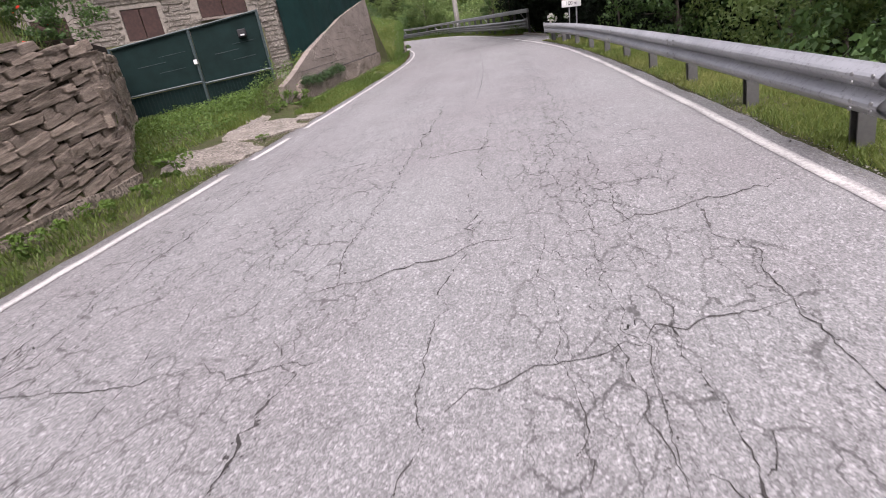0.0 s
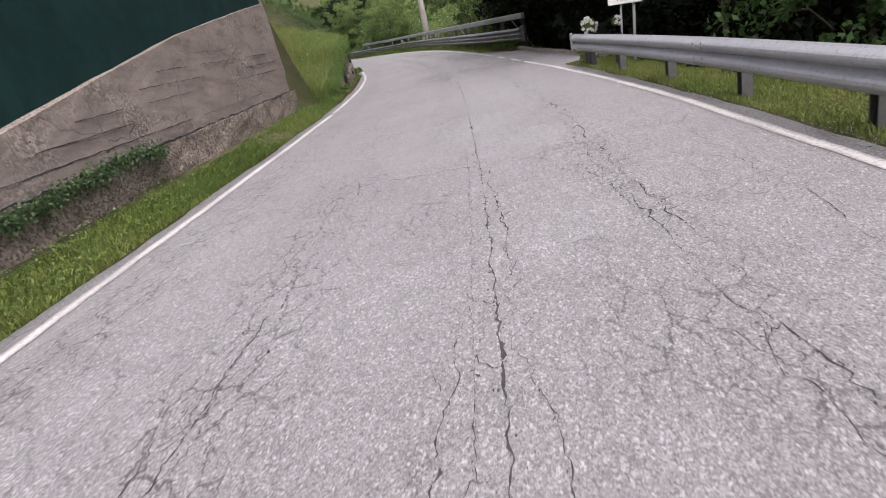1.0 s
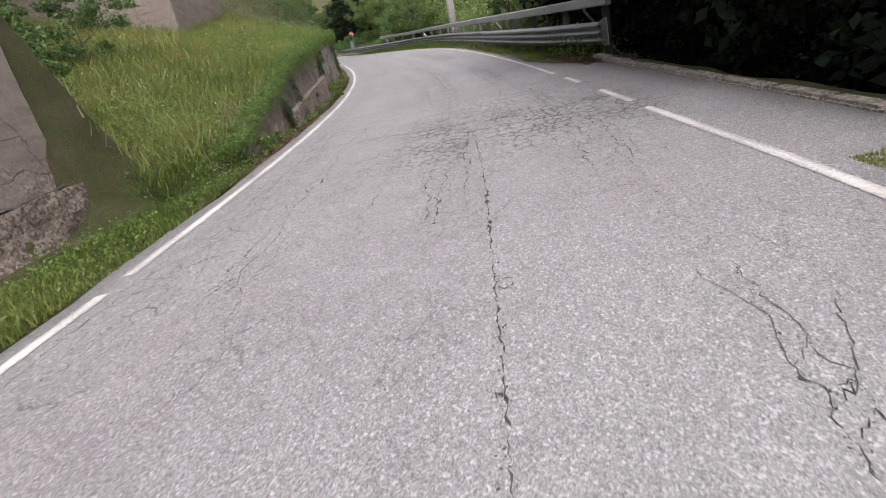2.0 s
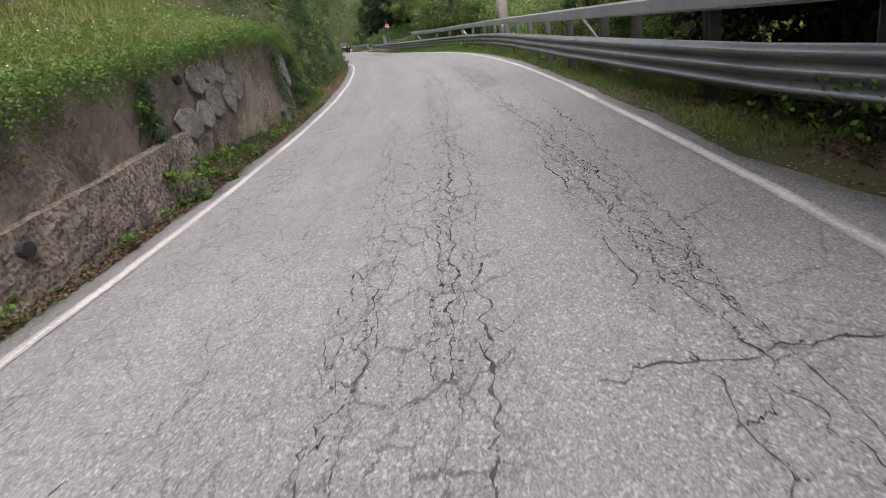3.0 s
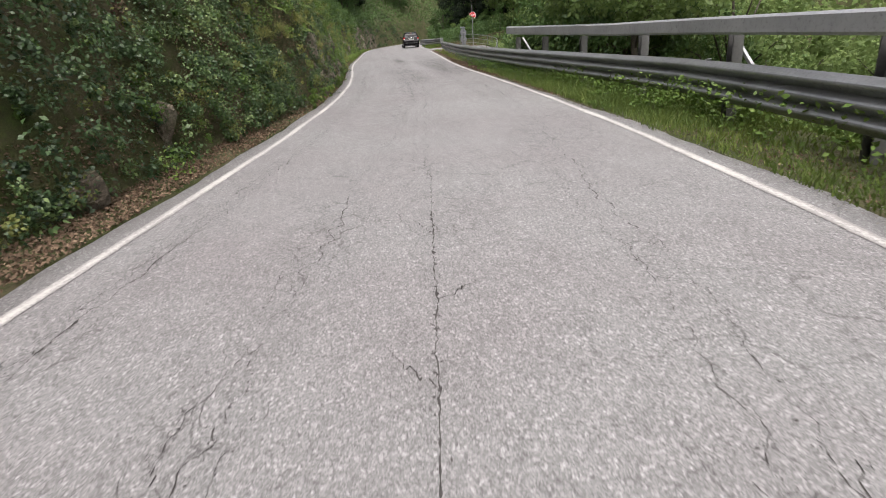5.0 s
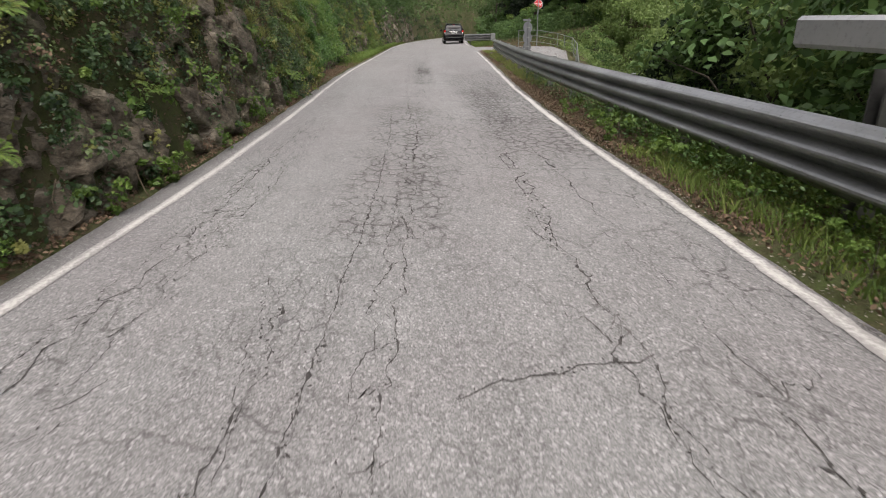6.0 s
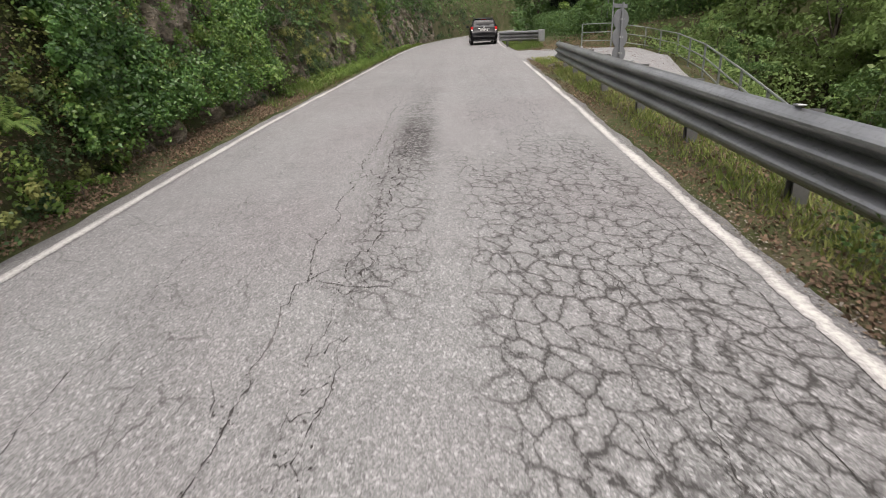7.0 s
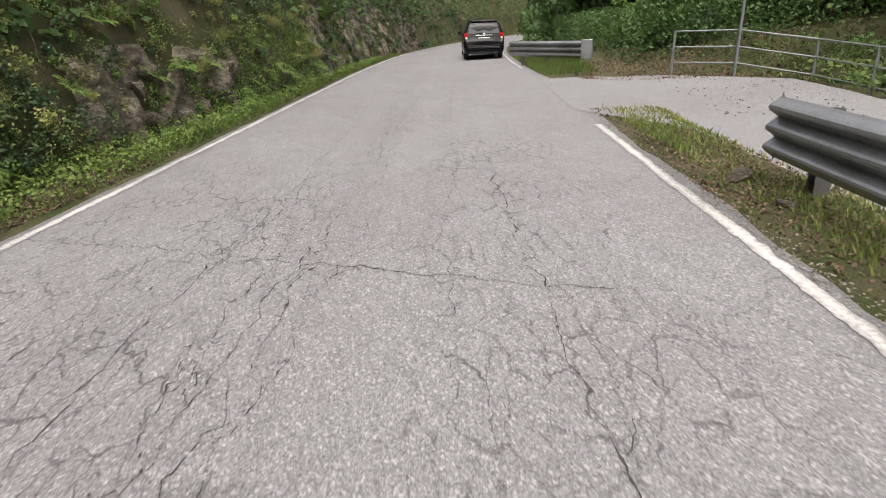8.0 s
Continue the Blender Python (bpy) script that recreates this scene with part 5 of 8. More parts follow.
# ---------------------------------------------------------------- stone pillar
pillar = part("stone_pillar", box((0.42, 0.4, 2.9), (-3.28, 14.05, float(gz(14.05)) + 1.75), 0.02), M_MORTAR)
tagged(pillar, "square rubble-stone gate pillar with pale mortar", "pillar", kind="structure")
HBLOCKS = block_meshes("stone", M_HSTONE, 7, 9)
rng = random.Random(8)
for face in ("front", "side"):
    z = 0.9
    while z < 3.15:
        h = rng.uniform(0.07, 0.15)
        a = -0.2
        while a < 0.17:
            w = min(rng.uniform(0.1, 0.25), 0.22 - a)
            if face == "front":
                p, yaw = Vector((-3.28 + a + w / 2, 13.85, float(gz(14.05)) + z + h / 2)), 90
            else:
                p, yaw = Vector((-3.07, 14.05 + a + w / 2, float(gz(14.05)) + z + h / 2)), 0
            child("stone", rng.choice(HBLOCKS), pillar, Matrix.Translation(p) @ pose(0, 0, 0, rng.uniform(-3, 3), rng.uniform(-3, 3), yaw) @ Matrix.Diagonal((0.05, w - 0.03, h - 0.03, 1)))
            a += w
        z += h
plate = part("number_plate", box((0.2, 0.012, 0.14), (-3.2, 13.8, float(gz(14)) + 2.78), 0.004), M_WHITE, pillar, "small white enamel plate")
part("mark", box((0.014, 0.006, 0.08), (-3.23, 13.793, float(gz(14)) + 2.78), 0.002), M_BLACK, plate)
part("mark", box((0.014, 0.006, 0.08), (-3.17, 13.793, float(gz(14)) + 2.78), 0.002), M_BLACK, plate)

# ---------------------------------------------------------------- house
house = base("house", (0, 0, 0))
tagged(house, "old rubble-stone house with closed brown wooden shutters", "house")
HU = Vector((0.973, 0.243, 0)).normalized()
HN = Vector((0.243, -0.97, 0)).normalized()
HO = Vector((-12.6, 16.72, float(gz(17.5))))


def house_m(u, h, out=0.0):
    return HO + HU * u + HN * out + Vector((0, 0, h))


OPEN = ((3.95, 5.05, 2.55, 3.5), (6.3, 7.8, 2.95, 4.1), (1.4, 2.4, 2.5, 3.5))
us = sorted({0.0, 9.4} | {v for o in OPEN for v in o[:2]})
hs = sorted({0.2, 5.2} | {v for o in OPEN for v in o[2:]})
bm = bmesh.new()
for u0, u1 in zip(us, us[1:]):
    for h0, h1 in zip(hs, hs[1:]):
        if any(o[0] <= u0 < o[1] and o[2] <= h0 < o[3] for o in OPEN):
            continue
        for out in (0.0, -0.4):
            bm.faces.new([bm.verts.new(house_m(u, h, out)) for u, h in ((u0, h0), (u1, h0), (u1, h1), (u0, h1))])
for o in OPEN:
    ring = [(o[0], o[2]), (o[1], o[2]), (o[1], o[3]), (o[0], o[3])]
    for k in range(4):
        (u0, h0), (u1, h1) = ring[k], ring[(k + 1) % 4]
        bm.faces.new([bm.verts.new(p) for p in (house_m(u0, h0), house_m(u1, h1), house_m(u1, h1, -0.4), house_m(u0, h0, -0.4))])
bmesh.ops.remove_doubles(bm, verts=bm.verts, dist=0.001)
part("wall", bm, M_MORTAR, house, "rubble stone facade with pale mortar")
quad_panel("side_wall", house_m(9.4, 0.2), house_m(9.4, 0.2, -6), house_m(9.4, 5.2, -6), house_m(9.4, 5.2), 0.3, M_HSTONE, house)
quad_panel("rear_wall", house_m(0, 0.2, -6), house_m(9.4, 0.2, -6), house_m(9.4, 5.2, -6), house_m(0, 5.2, -6), 0.3, M_HSTONE, house)
quad_panel("side_wall", house_m(0, 0.2), house_m(0, 0.2, -6), house_m(0, 5.2, -6), house_m(0, 5.2), 0.3, M_HSTONE, house)
quad_panel("roof", house_m(-0.5, 4.9, 0.7), house_m(9.9, 4.9, 0.7), house_m(9.9, 6.6, -3), house_m(-0.5, 6.6, -3), 0.15, M_ROCK, house, "grey stone slab roof")
quad_panel("roof", house_m(-0.5, 4.9, -6.7), house_m(9.9, 4.9, -6.7), house_m(9.9, 6.6, -3), house_m(-0.5, 6.6, -3), 0.15, M_ROCK, house, "grey stone slab roof")
for u0, u1, h0, h1 in OPEN:
    for k, (a, b) in enumerate(((u0, (u0 + u1) / 2), ((u0 + u1) / 2, u1))):
        sh = quad_panel("shutter", house_m(a + 0.01, h0 + 0.02, -0.06), house_m(b - 0.01, h0 + 0.02, -0.06), house_m(b - 0.01, h1 - 0.02, -0.06), house_m(a + 0.01, h1 - 0.02, -0.06), 0.04, M_SHUT, house, "closed brown wooden shutter")
        for j in range(1, 5):
            x = a + (b - a) * j / 5
            quad_panel("batten", house_m(x - 0.012, h0 + 0.03, -0.05), house_m(x + 0.012, h0 + 0.03, -0.05), house_m(x + 0.012, h1 - 0.03, -0.05), house_m(x - 0.012, h1 - 0.03, -0.05), 0.02, M_SHUT, sh)
    quad_panel("sill", house_m(u0 - 0.08, h0 - 0.09, 0.02), house_m(u1 + 0.08, h0 - 0.09, 0.02), house_m(u1 + 0.08, h0 - 0.01, 0.02), house_m(u0 - 0.08, h0 - 0.01, 0.02), 0.08, M_CONC, house)
rng = random.Random(31)
z = 1.7
count = 0
while z < 4.3 and count < 300:
    h = rng.uniform(0.1, 0.2)
    u = 2.6
    while u < 8.6 and count < 300:
        w = rng.uniform(0.16, 0.42)
        if not any(o[0] - 0.03 < u + w and u < o[1] + 0.03 and o[2] - 0.1 < z + h and z < o[3] + 0.03 for o in OPEN):
            p = house_m(u + w / 2, z + h / 2, 0.0)
            child("stone", rng.choice(HBLOCKS), house, Matrix.Translation(p) @ pose(0, 0, 0, rng.uniform(-4, 4), rng.uniform(-3, 3), 104) @ Matrix.Diagonal((0.06, w - 0.03, h - 0.03, 1)))
            count += 1
        u += w
    z += h

# ---------------------------------------------------------------- concrete wall with green screen
def cw_top(y):
    return ramp_at(y, (11.9, 0.6), (12.8, 0.84), (14.3, 1.28), (16.2, 1.7), (18.4, 2.16), (21, 2.55), (23.2, 2.84), (23.4, 2.84))


conc = wall_grid("concrete_retaining_wall", np.arange(12.1, 23.16, 0.08), lambda y: 1.22 + 0.05 * np.clip(12.6 - y, 0, 1), lambda y: ramp_at(y, (11.9, 0.1), (13.0, 0.62)), lambda y: cw_top(y), 0.14, M_CONC, amp=0.012, nz=26, batter=0.04, seed=2.5)
tagged(conc, "weathered board-marked concrete retaining wall with sloping top", "retaining wall", kind="structure")
wall_grid("plinth", np.arange(12.7, 23.6, 0.08), lambda y: 1.12 + 0.04 * fbm(y * 2, 0 * y, 6), lambda y: 0.0 + 0 * y, lambda y: ramp_at(y, (12.1, 0.3), (12.9, 0.655)) + 0.02 * fbm(y * 5, 0 * y, 7), 0.4, M_PLINTH, conc, amp=0.035, nz=12, batter=0.05, seed=3.5, label="rough aggregate plinth with a broken edge")
rng = random.Random(14)
for k in range(34):
    y0 = rng.uniform(12.6, 22)
    zz = 0.85 + 0.2 * int((cw_top(y0) - 0.95) / 0.2 * rng.random())
    ln = rng.uniform(0.5, 2.2)
    pts = [(float(lx(y)) - 1.205 - 0.04 * (zz - 0.62), y, float(gz(y)) + zz + rng.uniform(-0.008, 0.008)) for y in np.arange(y0, min(y0 + ln, 23), 0.15)]
    pts = [p for p in pts if p[2] - float(gz(p[1])) < cw_top(p[1]) - 0.05]
    if len(pts) > 2:
        part("board_mark", tube(pts, rng.uniform(0.0025, 0.005), 4), M_CRACK, conc)
pts = [(float(lx(y)) - 1.19 + 0.01 * rng.uniform(-1, 1), y, float(gz(y)) + 0.672 + rng.uniform(-0.02, 0.02)) for y in np.arange(13.2, 23.1, 0.12)]
part("open_joint", tube(pts, 0.018, 5), M_CRACK, conc, "dark open joint over the plinth")

screen = base("green_screen_fence")
tagged(screen, "taut dark green privacy screen on the concrete wall", "fence")
bm = bmesh.new()
ys = np.arange(14.0, 23.2, 0.25)
lo_v, hi_v = [], []
for y in ys:
    d = 1.36 + 0.5 * max(0, (15.2 - y)) * 0.45
    x = float(lx(y)) - d
    zb = cw_top(y) - 0.04
    w = 0.015 * math.sin(y * 3.1) + 0.01 * math.sin(y * 7.7)
    lo_v.append(bm.verts.new((x + w, y, float(gz(y)) + zb)))
    hi_v.append(bm.verts.new((x - 0.05 + w, y, float(gz(y)) + max(zb + 1.9, 3.2))))
for k in range(len(ys) - 1):
    bm.faces.new((lo_v[k], lo_v[k + 1], hi_v[k + 1], hi_v[k]))
bmesh.ops.solidify(bm, geom=bm.faces[:], thickness=0.01)
part("screen_cloth", bm, M_GREEN, screen)
for y in np.arange(14.2, 23.2, 1.8):
    d = 1.42 + 0.5 * max(0, (15.2 - y)) * 0.45
    part("post", tube([(float(lx(y)) - d, y, float(gz(y)) + cw_top(y) - 0.3), (float(lx(y)) - d - 0.04, y, float(gz(y)) + max(cw_top(y) + 1.9, 3.25))], 0.025, 6), M_GATEBAR, screen)

# ---------------------------------------------------------------- low stained wall further on
def lw_top(y):
    return ramp_at(y, (26, 0.35), (26.6, 0.62), (27.8, 0.85), (29.6, 1.35), (33.4, 1.6), (37.2, 1.85), (39.4, 1.75), (41.0, 1.5), (42.2, 0.9))


def lw_ledge(y, z):
    edge = ramp_at(y, (29, 0.45), (33.3, 0.72), (34.2, 0.75))
    under = np.clip((edge - z) / 0.06, 0, 1) * np.clip((y - 29) / 0.5, 0, 1) * np.clip((33.9 - y) / 0.25, 0, 1)
    hollow = np.clip((0.25 - z) / 0.12, 0, 1) * np.clip((y - 33.6) / 0.3, 0, 1) * np.clip((36.2 - y) / 0.6, 0, 1)
    return -0.03 * under + 0.25 * hollow


low_wall = wall_grid("low_retaining_wall", np.arange(26.0, 42.1, 0.06), lambda y: ramp_at(y, *WD) - 0.03, lambda y: -0.12 + 0 * y, lw_top, 0.35, M_CONC2, amp=0.035, nz=34, batter=0.06, seed=4.5, ledge=lw_ledge)
tagged(low_wall, "damp stained concrete retaining wall under hanging plants", "retaining wall", kind="structure")
wall_grid("footing", np.arange(28.6, 33.85, 0.06), lambda y: ramp_at(y, *WD) - 0.15 + 0.02 * fbm(y * 3, 0 * y, 5.5), lambda y: -0.12 + 0 * y, lambda y: ramp_at(y, (28.6, 0.36), (31, 0.58), (33.4, 0.74)) + 0.015 * fbm(y * 6, 0 * y, 6.6), 0.2, M_PLINTH, low_wall, nz=20, amp=0.03, batter=0.04, seed=7.5, label="rough pebbly concrete footing with a straight top ledge")
rng = random.Random(77)
M_FLAG = rock_material("grey_flagstone", (0.19, 0.18, 0.165), (0.26, 0.245, 0.225), (0.34, 0.325, 0.3), 0.12)
for y, z, a, b in ((34.05, 0.82, 0.5, 0.3), (34.55, 0.86, 0.32, 0.34), (34.95, 0.98, 0.4, 0.4), (35.05, 1.38, 0.34, 0.26), (35.4, 1.32, 0.3, 0.28), (35.5, 0.95, 0.3, 0.32), (35.85, 1.05, 0.32, 0.26), (35.85, 1.4, 0.26, 0.22), (34.6, 1.3, 0.36, 0.3),
                   (39.6, 1.1, 0.34, 0.3), (39.95, 0.9, 0.3, 0.3), (39.9, 1.25, 0.26, 0.3)):
    bm = bmesh.new()
    n = 7
    ring = [bm.verts.new((0, math.cos(2 * math.pi * k / n + 0.3) * a * 0.68 * rng.uniform(0.85, 1.12), math.sin(2 * math.pi * k / n + 0.3) * b * 0.66 * rng.uniform(0.85, 1.12))) for k in range(n)]
    f = bm.faces.new(ring)
    r = bmesh.ops.extrude_face_region(bm, geom=[f])
    bmesh.ops.translate(bm, vec=(0.03, 0, 0), verts=[v for v in r["geom"] if isinstance(v, bmesh.types.BMVert)])
    bmesh.ops.recalc_face_normals(bm, faces=bm.faces[:])
    bmesh.ops.bevel(bm, geom=bm.edges[:], offset=0.008, segments=1, affect="EDGES")
    d = float(ramp_at(y, *WD)) - 0.03 + 0.06 * (z + 0.12) - 0.022
    bmesh.ops.transform(bm, matrix=Matrix.Translation((float(lx(y)) - d, y, float(gz(y)) + z)) @ pose(0, 0, 0, rng.uniform(-8, 8), -3, 0), verts=bm.verts)
    part("flagstone", bm, M_FLAG, low_wall)
for y, z in ((31.0, 0.42), (34.1, 1.35), (35.0, 0.3), (37.9, 0.32), (38.8, 0.6)):
    d = float(ramp_at(y, *WD)) - 0.03 + 0.05 * z - (0.13 if y < 33 else 0)
    bm = bmesh.new()
    for r0, r1, xo in ((0.075, 0.055, 0.02),):
        tube([(float(lx(y)) - d + xo + 0.03, y, float(gz(y)) + z), (float(lx(y)) - d - 0.2, y, float(gz(y)) + z)], 0.062, 10, bm)
    # capped stub, not hollow: the dark inside the mouth is black colour
    part("drain_pipe", bm, M_BLACK, low_wall, "dark weep pipe mouth")

shed = base("concrete_shed", (0, 0, 0))
tagged(shed, "plain grey weathered concrete outbuilding above the bank", "building")
sz = float(gz(34.5)) + 2.55
part("wall", box((6.0, 4.5, 3.4), (-7.15, 36.6, sz + 1.7), 0.03), M_CONC, shed)
part("roof", box((6.5, 5.0, 0.2), (-7.15, 36.6, sz + 3.5), 0.03), M_CONC2, shed, "flat concrete roof slab")


# ---------------------------------------------------------------- rock outcrops in the bank
def rock_mesh(seed):
    """A faceted lump of split rock: a ball cut by a dozen planes."""
    rng = np.random.default_rng(seed)
    bm = bmesh.new()
    bmesh.ops.create_icosphere(bm, subdivisions=3, radius=0.62)
    for _ in range(16):
        n = Vector(rng.normal(size=3)).normalized()
        c = rng.uniform(0.24, 0.44)
        for v in bm.verts:
            over = v.co.dot(n) - c
            if over > 0:
                v.co -= n * over * 0.97
    for v in bm.verts:
        v.co += Vector(rng.normal(0, 0.008, 3))
    me = bpy.data.meshes.new("rock")
    bm.to_mesh(me)
    bm.free()
    me.materials.append(M_ROCK)
    return me


ROCKS = [rock_mesh(k) for k in range(7)]


def outcrop(y0, y1, h, seed, per=3.0, size=0.55, label="fractured grey-brown rock face in the roadside bank", z0=-0.05):
    rng = random.Random(seed)
    ob = base("rock_outcrop", ((float(lx(y0)) - 1.2), y0, float(gz(y0))))
    tagged(ob, label, "rock", group="bank rocks")
    bpy.context.view_layer.update()
    back = Matrix.Translation(-ob.location)
    for _ in range(int((y1 - y0) * h * per)):
        y = rng.uniform(y0, y1)
        env = math.sin(math.pi * min(max((y - y0) / (y1 - y0), 0.06), 0.94)) ** 0.5
        z = z0 + rng.uniform(0, h * env)
        p = Vector(bank_face(np.array([y]), np.array([z]), np.array([rng.uniform(-0.08, 0.1)]))[0])
        s = size * rng.uniform(0.5, 1.5)
        m = Matrix.Translation(p) @ pose(0, 0, 0, rng.uniform(-15, 30), rng.uniform(-10, 10), rng.uniform(-25, 45)) @ Matrix.Diagonal((s * 0.6, s * rng.uniform(0.7, 1.4), s * rng.uniform(0.7, 1.5), 1))
        child("rock", rng.choice(ROCKS), ob, back @ m)


def rock_face(y0, y1, z1, seed, label):
    """A split rock wall standing in the bank: tilted slabs at two sizes, stepped against one another."""
    rng = np.random.default_rng(seed)
    step = 0.055 if y0 < 90 else 0.12
    ys, zs = np.arange(y0, y1, step), np.arange(-0.15, z1 + 0.01, step)
    Y, Z = np.meshgrid(ys, zs, indexing="ij")
    out = np.zeros(Y.shape)
    for per, amp, tilt, sy, sz in ((2.2, 0.1, 0.3, 1.1, 0.9), (10.0, 0.07, 0.6, 1.0, 1.3), (70.0, 0.022, 0.5, 1.0, 1.0)):
        m = max(4, int((y1 - y0) * z1 * per))
        qy, qz = rng.uniform(y0, y1, m), rng.uniform(-0.2, z1, m)
        hh, ty, tz = rng.normal(0, amp, m), rng.normal(0, tilt, m), rng.normal(-0.05, tilt, m)
        wy, wz = Y + 0.02 * fbm(Y * 4, Z * 4, seed + 0.3), Z + 0.02 * fbm(Y * 4, Z * 4, seed + 0.7)
        near = np.argmin(((wy[..., None] - qy) * sy + 0.25 * (wz[..., None] - qz)) ** 2 + ((wz[..., None] - qz) * sz) ** 2, axis=-1)
        out += hh[near] + ((Y - qy[near]) * ty[near] + (Z - qz[near]) * tz[near]) * 0.4
    edge = np.clip((Y - y0) / 0.5, 0, 1) * np.clip((y1 - Y) / 0.5, 0, 1) * np.clip((z1 + 0.25 * fbm(Y, Y * 0, seed + 0.5) - Z) / 0.3, 0, 1)
    out = np.clip(out, -0.3, 0.14) + 0.04 - 0.5 * (1 - edge)
    V = bank_face(Y.ravel(), Z.ravel(), out.ravel())
    n, m = Y.shape
    i = np.arange(n - 1)[:, None] * m + np.arange(m - 1)[None]
    f = np.stack([i, i + 1, i + m + 1, i + m], -1).reshape(-1, 4)
    tagged(mesh_obj("rock_face", V, f, M_ROCK), label, "rock face", kind="structure")


rock_face(64.6, 73.6, 2.2, 11, "fractured brown-grey rock face in the roadside bank")
rock_face(79.0, 89.0, 2.9, 13, "tall grey-brown rock face beside the evergreen clump")
rock_face(90.4, 96.2, 1.6, 14, "dark broken rock face behind the bank plants")
rock_face(101.0, 126.0, 4.0, 15, "tall weathered rock face beside the far bend")
outcrop(65.5, 71.6, 1.2, 1, 0.8, 0.32)
outcrop(55.0, 57.6, 0.8, 2, 3.0, 0.45)
outcrop(79.6, 84.2, 0.6, 4, 4.0, 0.5, "low grey boulders under the evergreen clump")
outcrop(83.9, 87.4, 2.3, 5, 0.8, 0.5)
outcrop(91.0, 95.4, 1.3, 6, 0.8, 0.4, "dark broken rock showing through the bank plants")

def loose_stone(y, d, size, turn, mesh):
    z = float(gz(y)) + float(right_h(np.array(y), d))
    ob = new("loose_stone", ROCKS[mesh])
    ob.matrix_basis = Matrix.Translation((float(rx(y)) + d, y, z + size * 0.12)) @ pose(0, 0, 0, 8, -6, turn) @ Matrix.Diagonal((size, size * 0.8, size * 0.5, 1))
    tagged(ob, "loose angular brown stone lying on the verge", "stone", group="verge stones")


loose_stone(91.0, 0.62, 0.3, 20, 2)
loose_stone(90.3, 0.6, 0.16, 70, 4)

# ---------------------------------------------------------------- right side: signs, pole, kerb, flowers
def text_mesh(name, body, size, at, mat, parent, rot, extrude=0.002):
    cu = bpy.data.curves.new(name, "FONT")
    cu.body, cu.size, cu.extrude = body, size, extrude
    cu.align_x, cu.align_y = "CENTER", "CENTER"
    cu.materials.append(mat)
    ob = new(name, cu)
    ob.parent = parent
    ob.matrix_basis = Matrix.Translation(at) @ rot
    return ob


def add_sign():
    x, y = 6.22, 19.45
    z = float(gz(y)) + float(right_h(np.array(y), x - float(rx(y))))
    zr = float(gz(y))
    s = base("road_sign", (x, y, z))
    tagged(s, "white warning sign panel with red top on two posts", "road sign", group="road signs")
    up = zr - z
    rot = pose(0, 0, 0, 90, 0, 6)
    part("panel", box((0.72, 0.025, 0.24), (0, 0, up + 1.2), 0.008), M_WHITE, s)
    part("red_panel", box((0.72, 0.025, 0.72), (0, 0, up + 1.69), 0.008), M_RED, s, "red upper sign panel")
    part("inner_panel", box((0.62, 0.012, 0.4), (0, -0.02, up + 1.8), 0.004), M_WHITE, s)
    for k, (w, zz) in enumerate(((0.4, 1.9), (0.3, 1.8), (0.45, 1.7))):
        part("bar", box((w, 0.006, 0.05), (0, -0.03, up + zz), 0.001), M_BLACK, s)
    text_mesh("lettering", "100 m", 0.17, (0, -0.0165, up + 1.2), M_BLACK, s, pose(0, 0, 0, 90, 0, 0))
    for dx in (-0.07, 0.2):
        part("post", tube([(dx, 0.05, -0.3), (dx, 0.05, up + 2.1)], 0.03 if dx > 0 else 0.022, 8), M_GALV, s)
    s.rotation_euler[1] = radians(4)


add_sign()


def bouquet(x, y, n, r, seed, label):
    z = float(gz(y)) + float(right_h(np.array(y), x - float(rx(y))))
    b = base("flower_bouquet", (x, y, z))
    tagged(b, label, "flowers", group="roadside flowers")
    top = float(gz(y)) + 0.8 - z
    rng = np.random.default_rng(seed)
    part("vase", tube([(0, 0, 0.0), (0, 0, top * 0.5), (0, 0, top * 0.72)], [0.08, 0.06, 0.09], 10), M_BLACK, b, "dark vase")
    P = rng.normal(size=(260, 3))
    P = P / np.linalg.norm(P, axis=1)[:, None] * r * rng.uniform(0.3, 0.95, (260, 1)) + np.array([0, 0, top])
    leaves("foliage", P, 0.07, M_LEAF, seed, parent=b)
    for k in range(n):
        v = rng.normal(size=3)
        v[1] = -abs(v[1])
        v = v / np.linalg.norm(v) * r
        Q = rng.normal(size=(26, 3))
        Q = Q / np.linalg.norm(Q, axis=1)[:, None] * 0.028 + v + np.array([0, 0, top])
        leaves("blossom", Q, 0.04, M_FLOWER_W, seed + k + 1, parent=b)


bouquet(5.62, 19.75, 22, 0.16, 3, "white rose bouquet in a dark vase behind the guardrail")
bouquet(6.02, 19.35, 8, 0.09, 40, "small white flower bunch beside the sign posts")

pole = base("utility_pole", (5.6, 52.9, float(gz(52.9)) - 0.9))
tagged(pole, "tall tapered grey concrete utility pole behind the guardrail", "utility pole")
part("shaft", tube([(0, 0, -0.5), (0, 0, 3), (0, 0, 10)], [0.27, 0.24, 0.15], 16), M_POLE, pole, smooth=True)
part("base_collar", tube([(0, 0, 0.0), (0, 0, 0.7)], [0.34, 0.31], 16), M_POLE, pole)
part("crossarm", box((1.6, 0.1, 0.12), (0, 0, 9.5), 0.01), M_GALV_DK, pole)


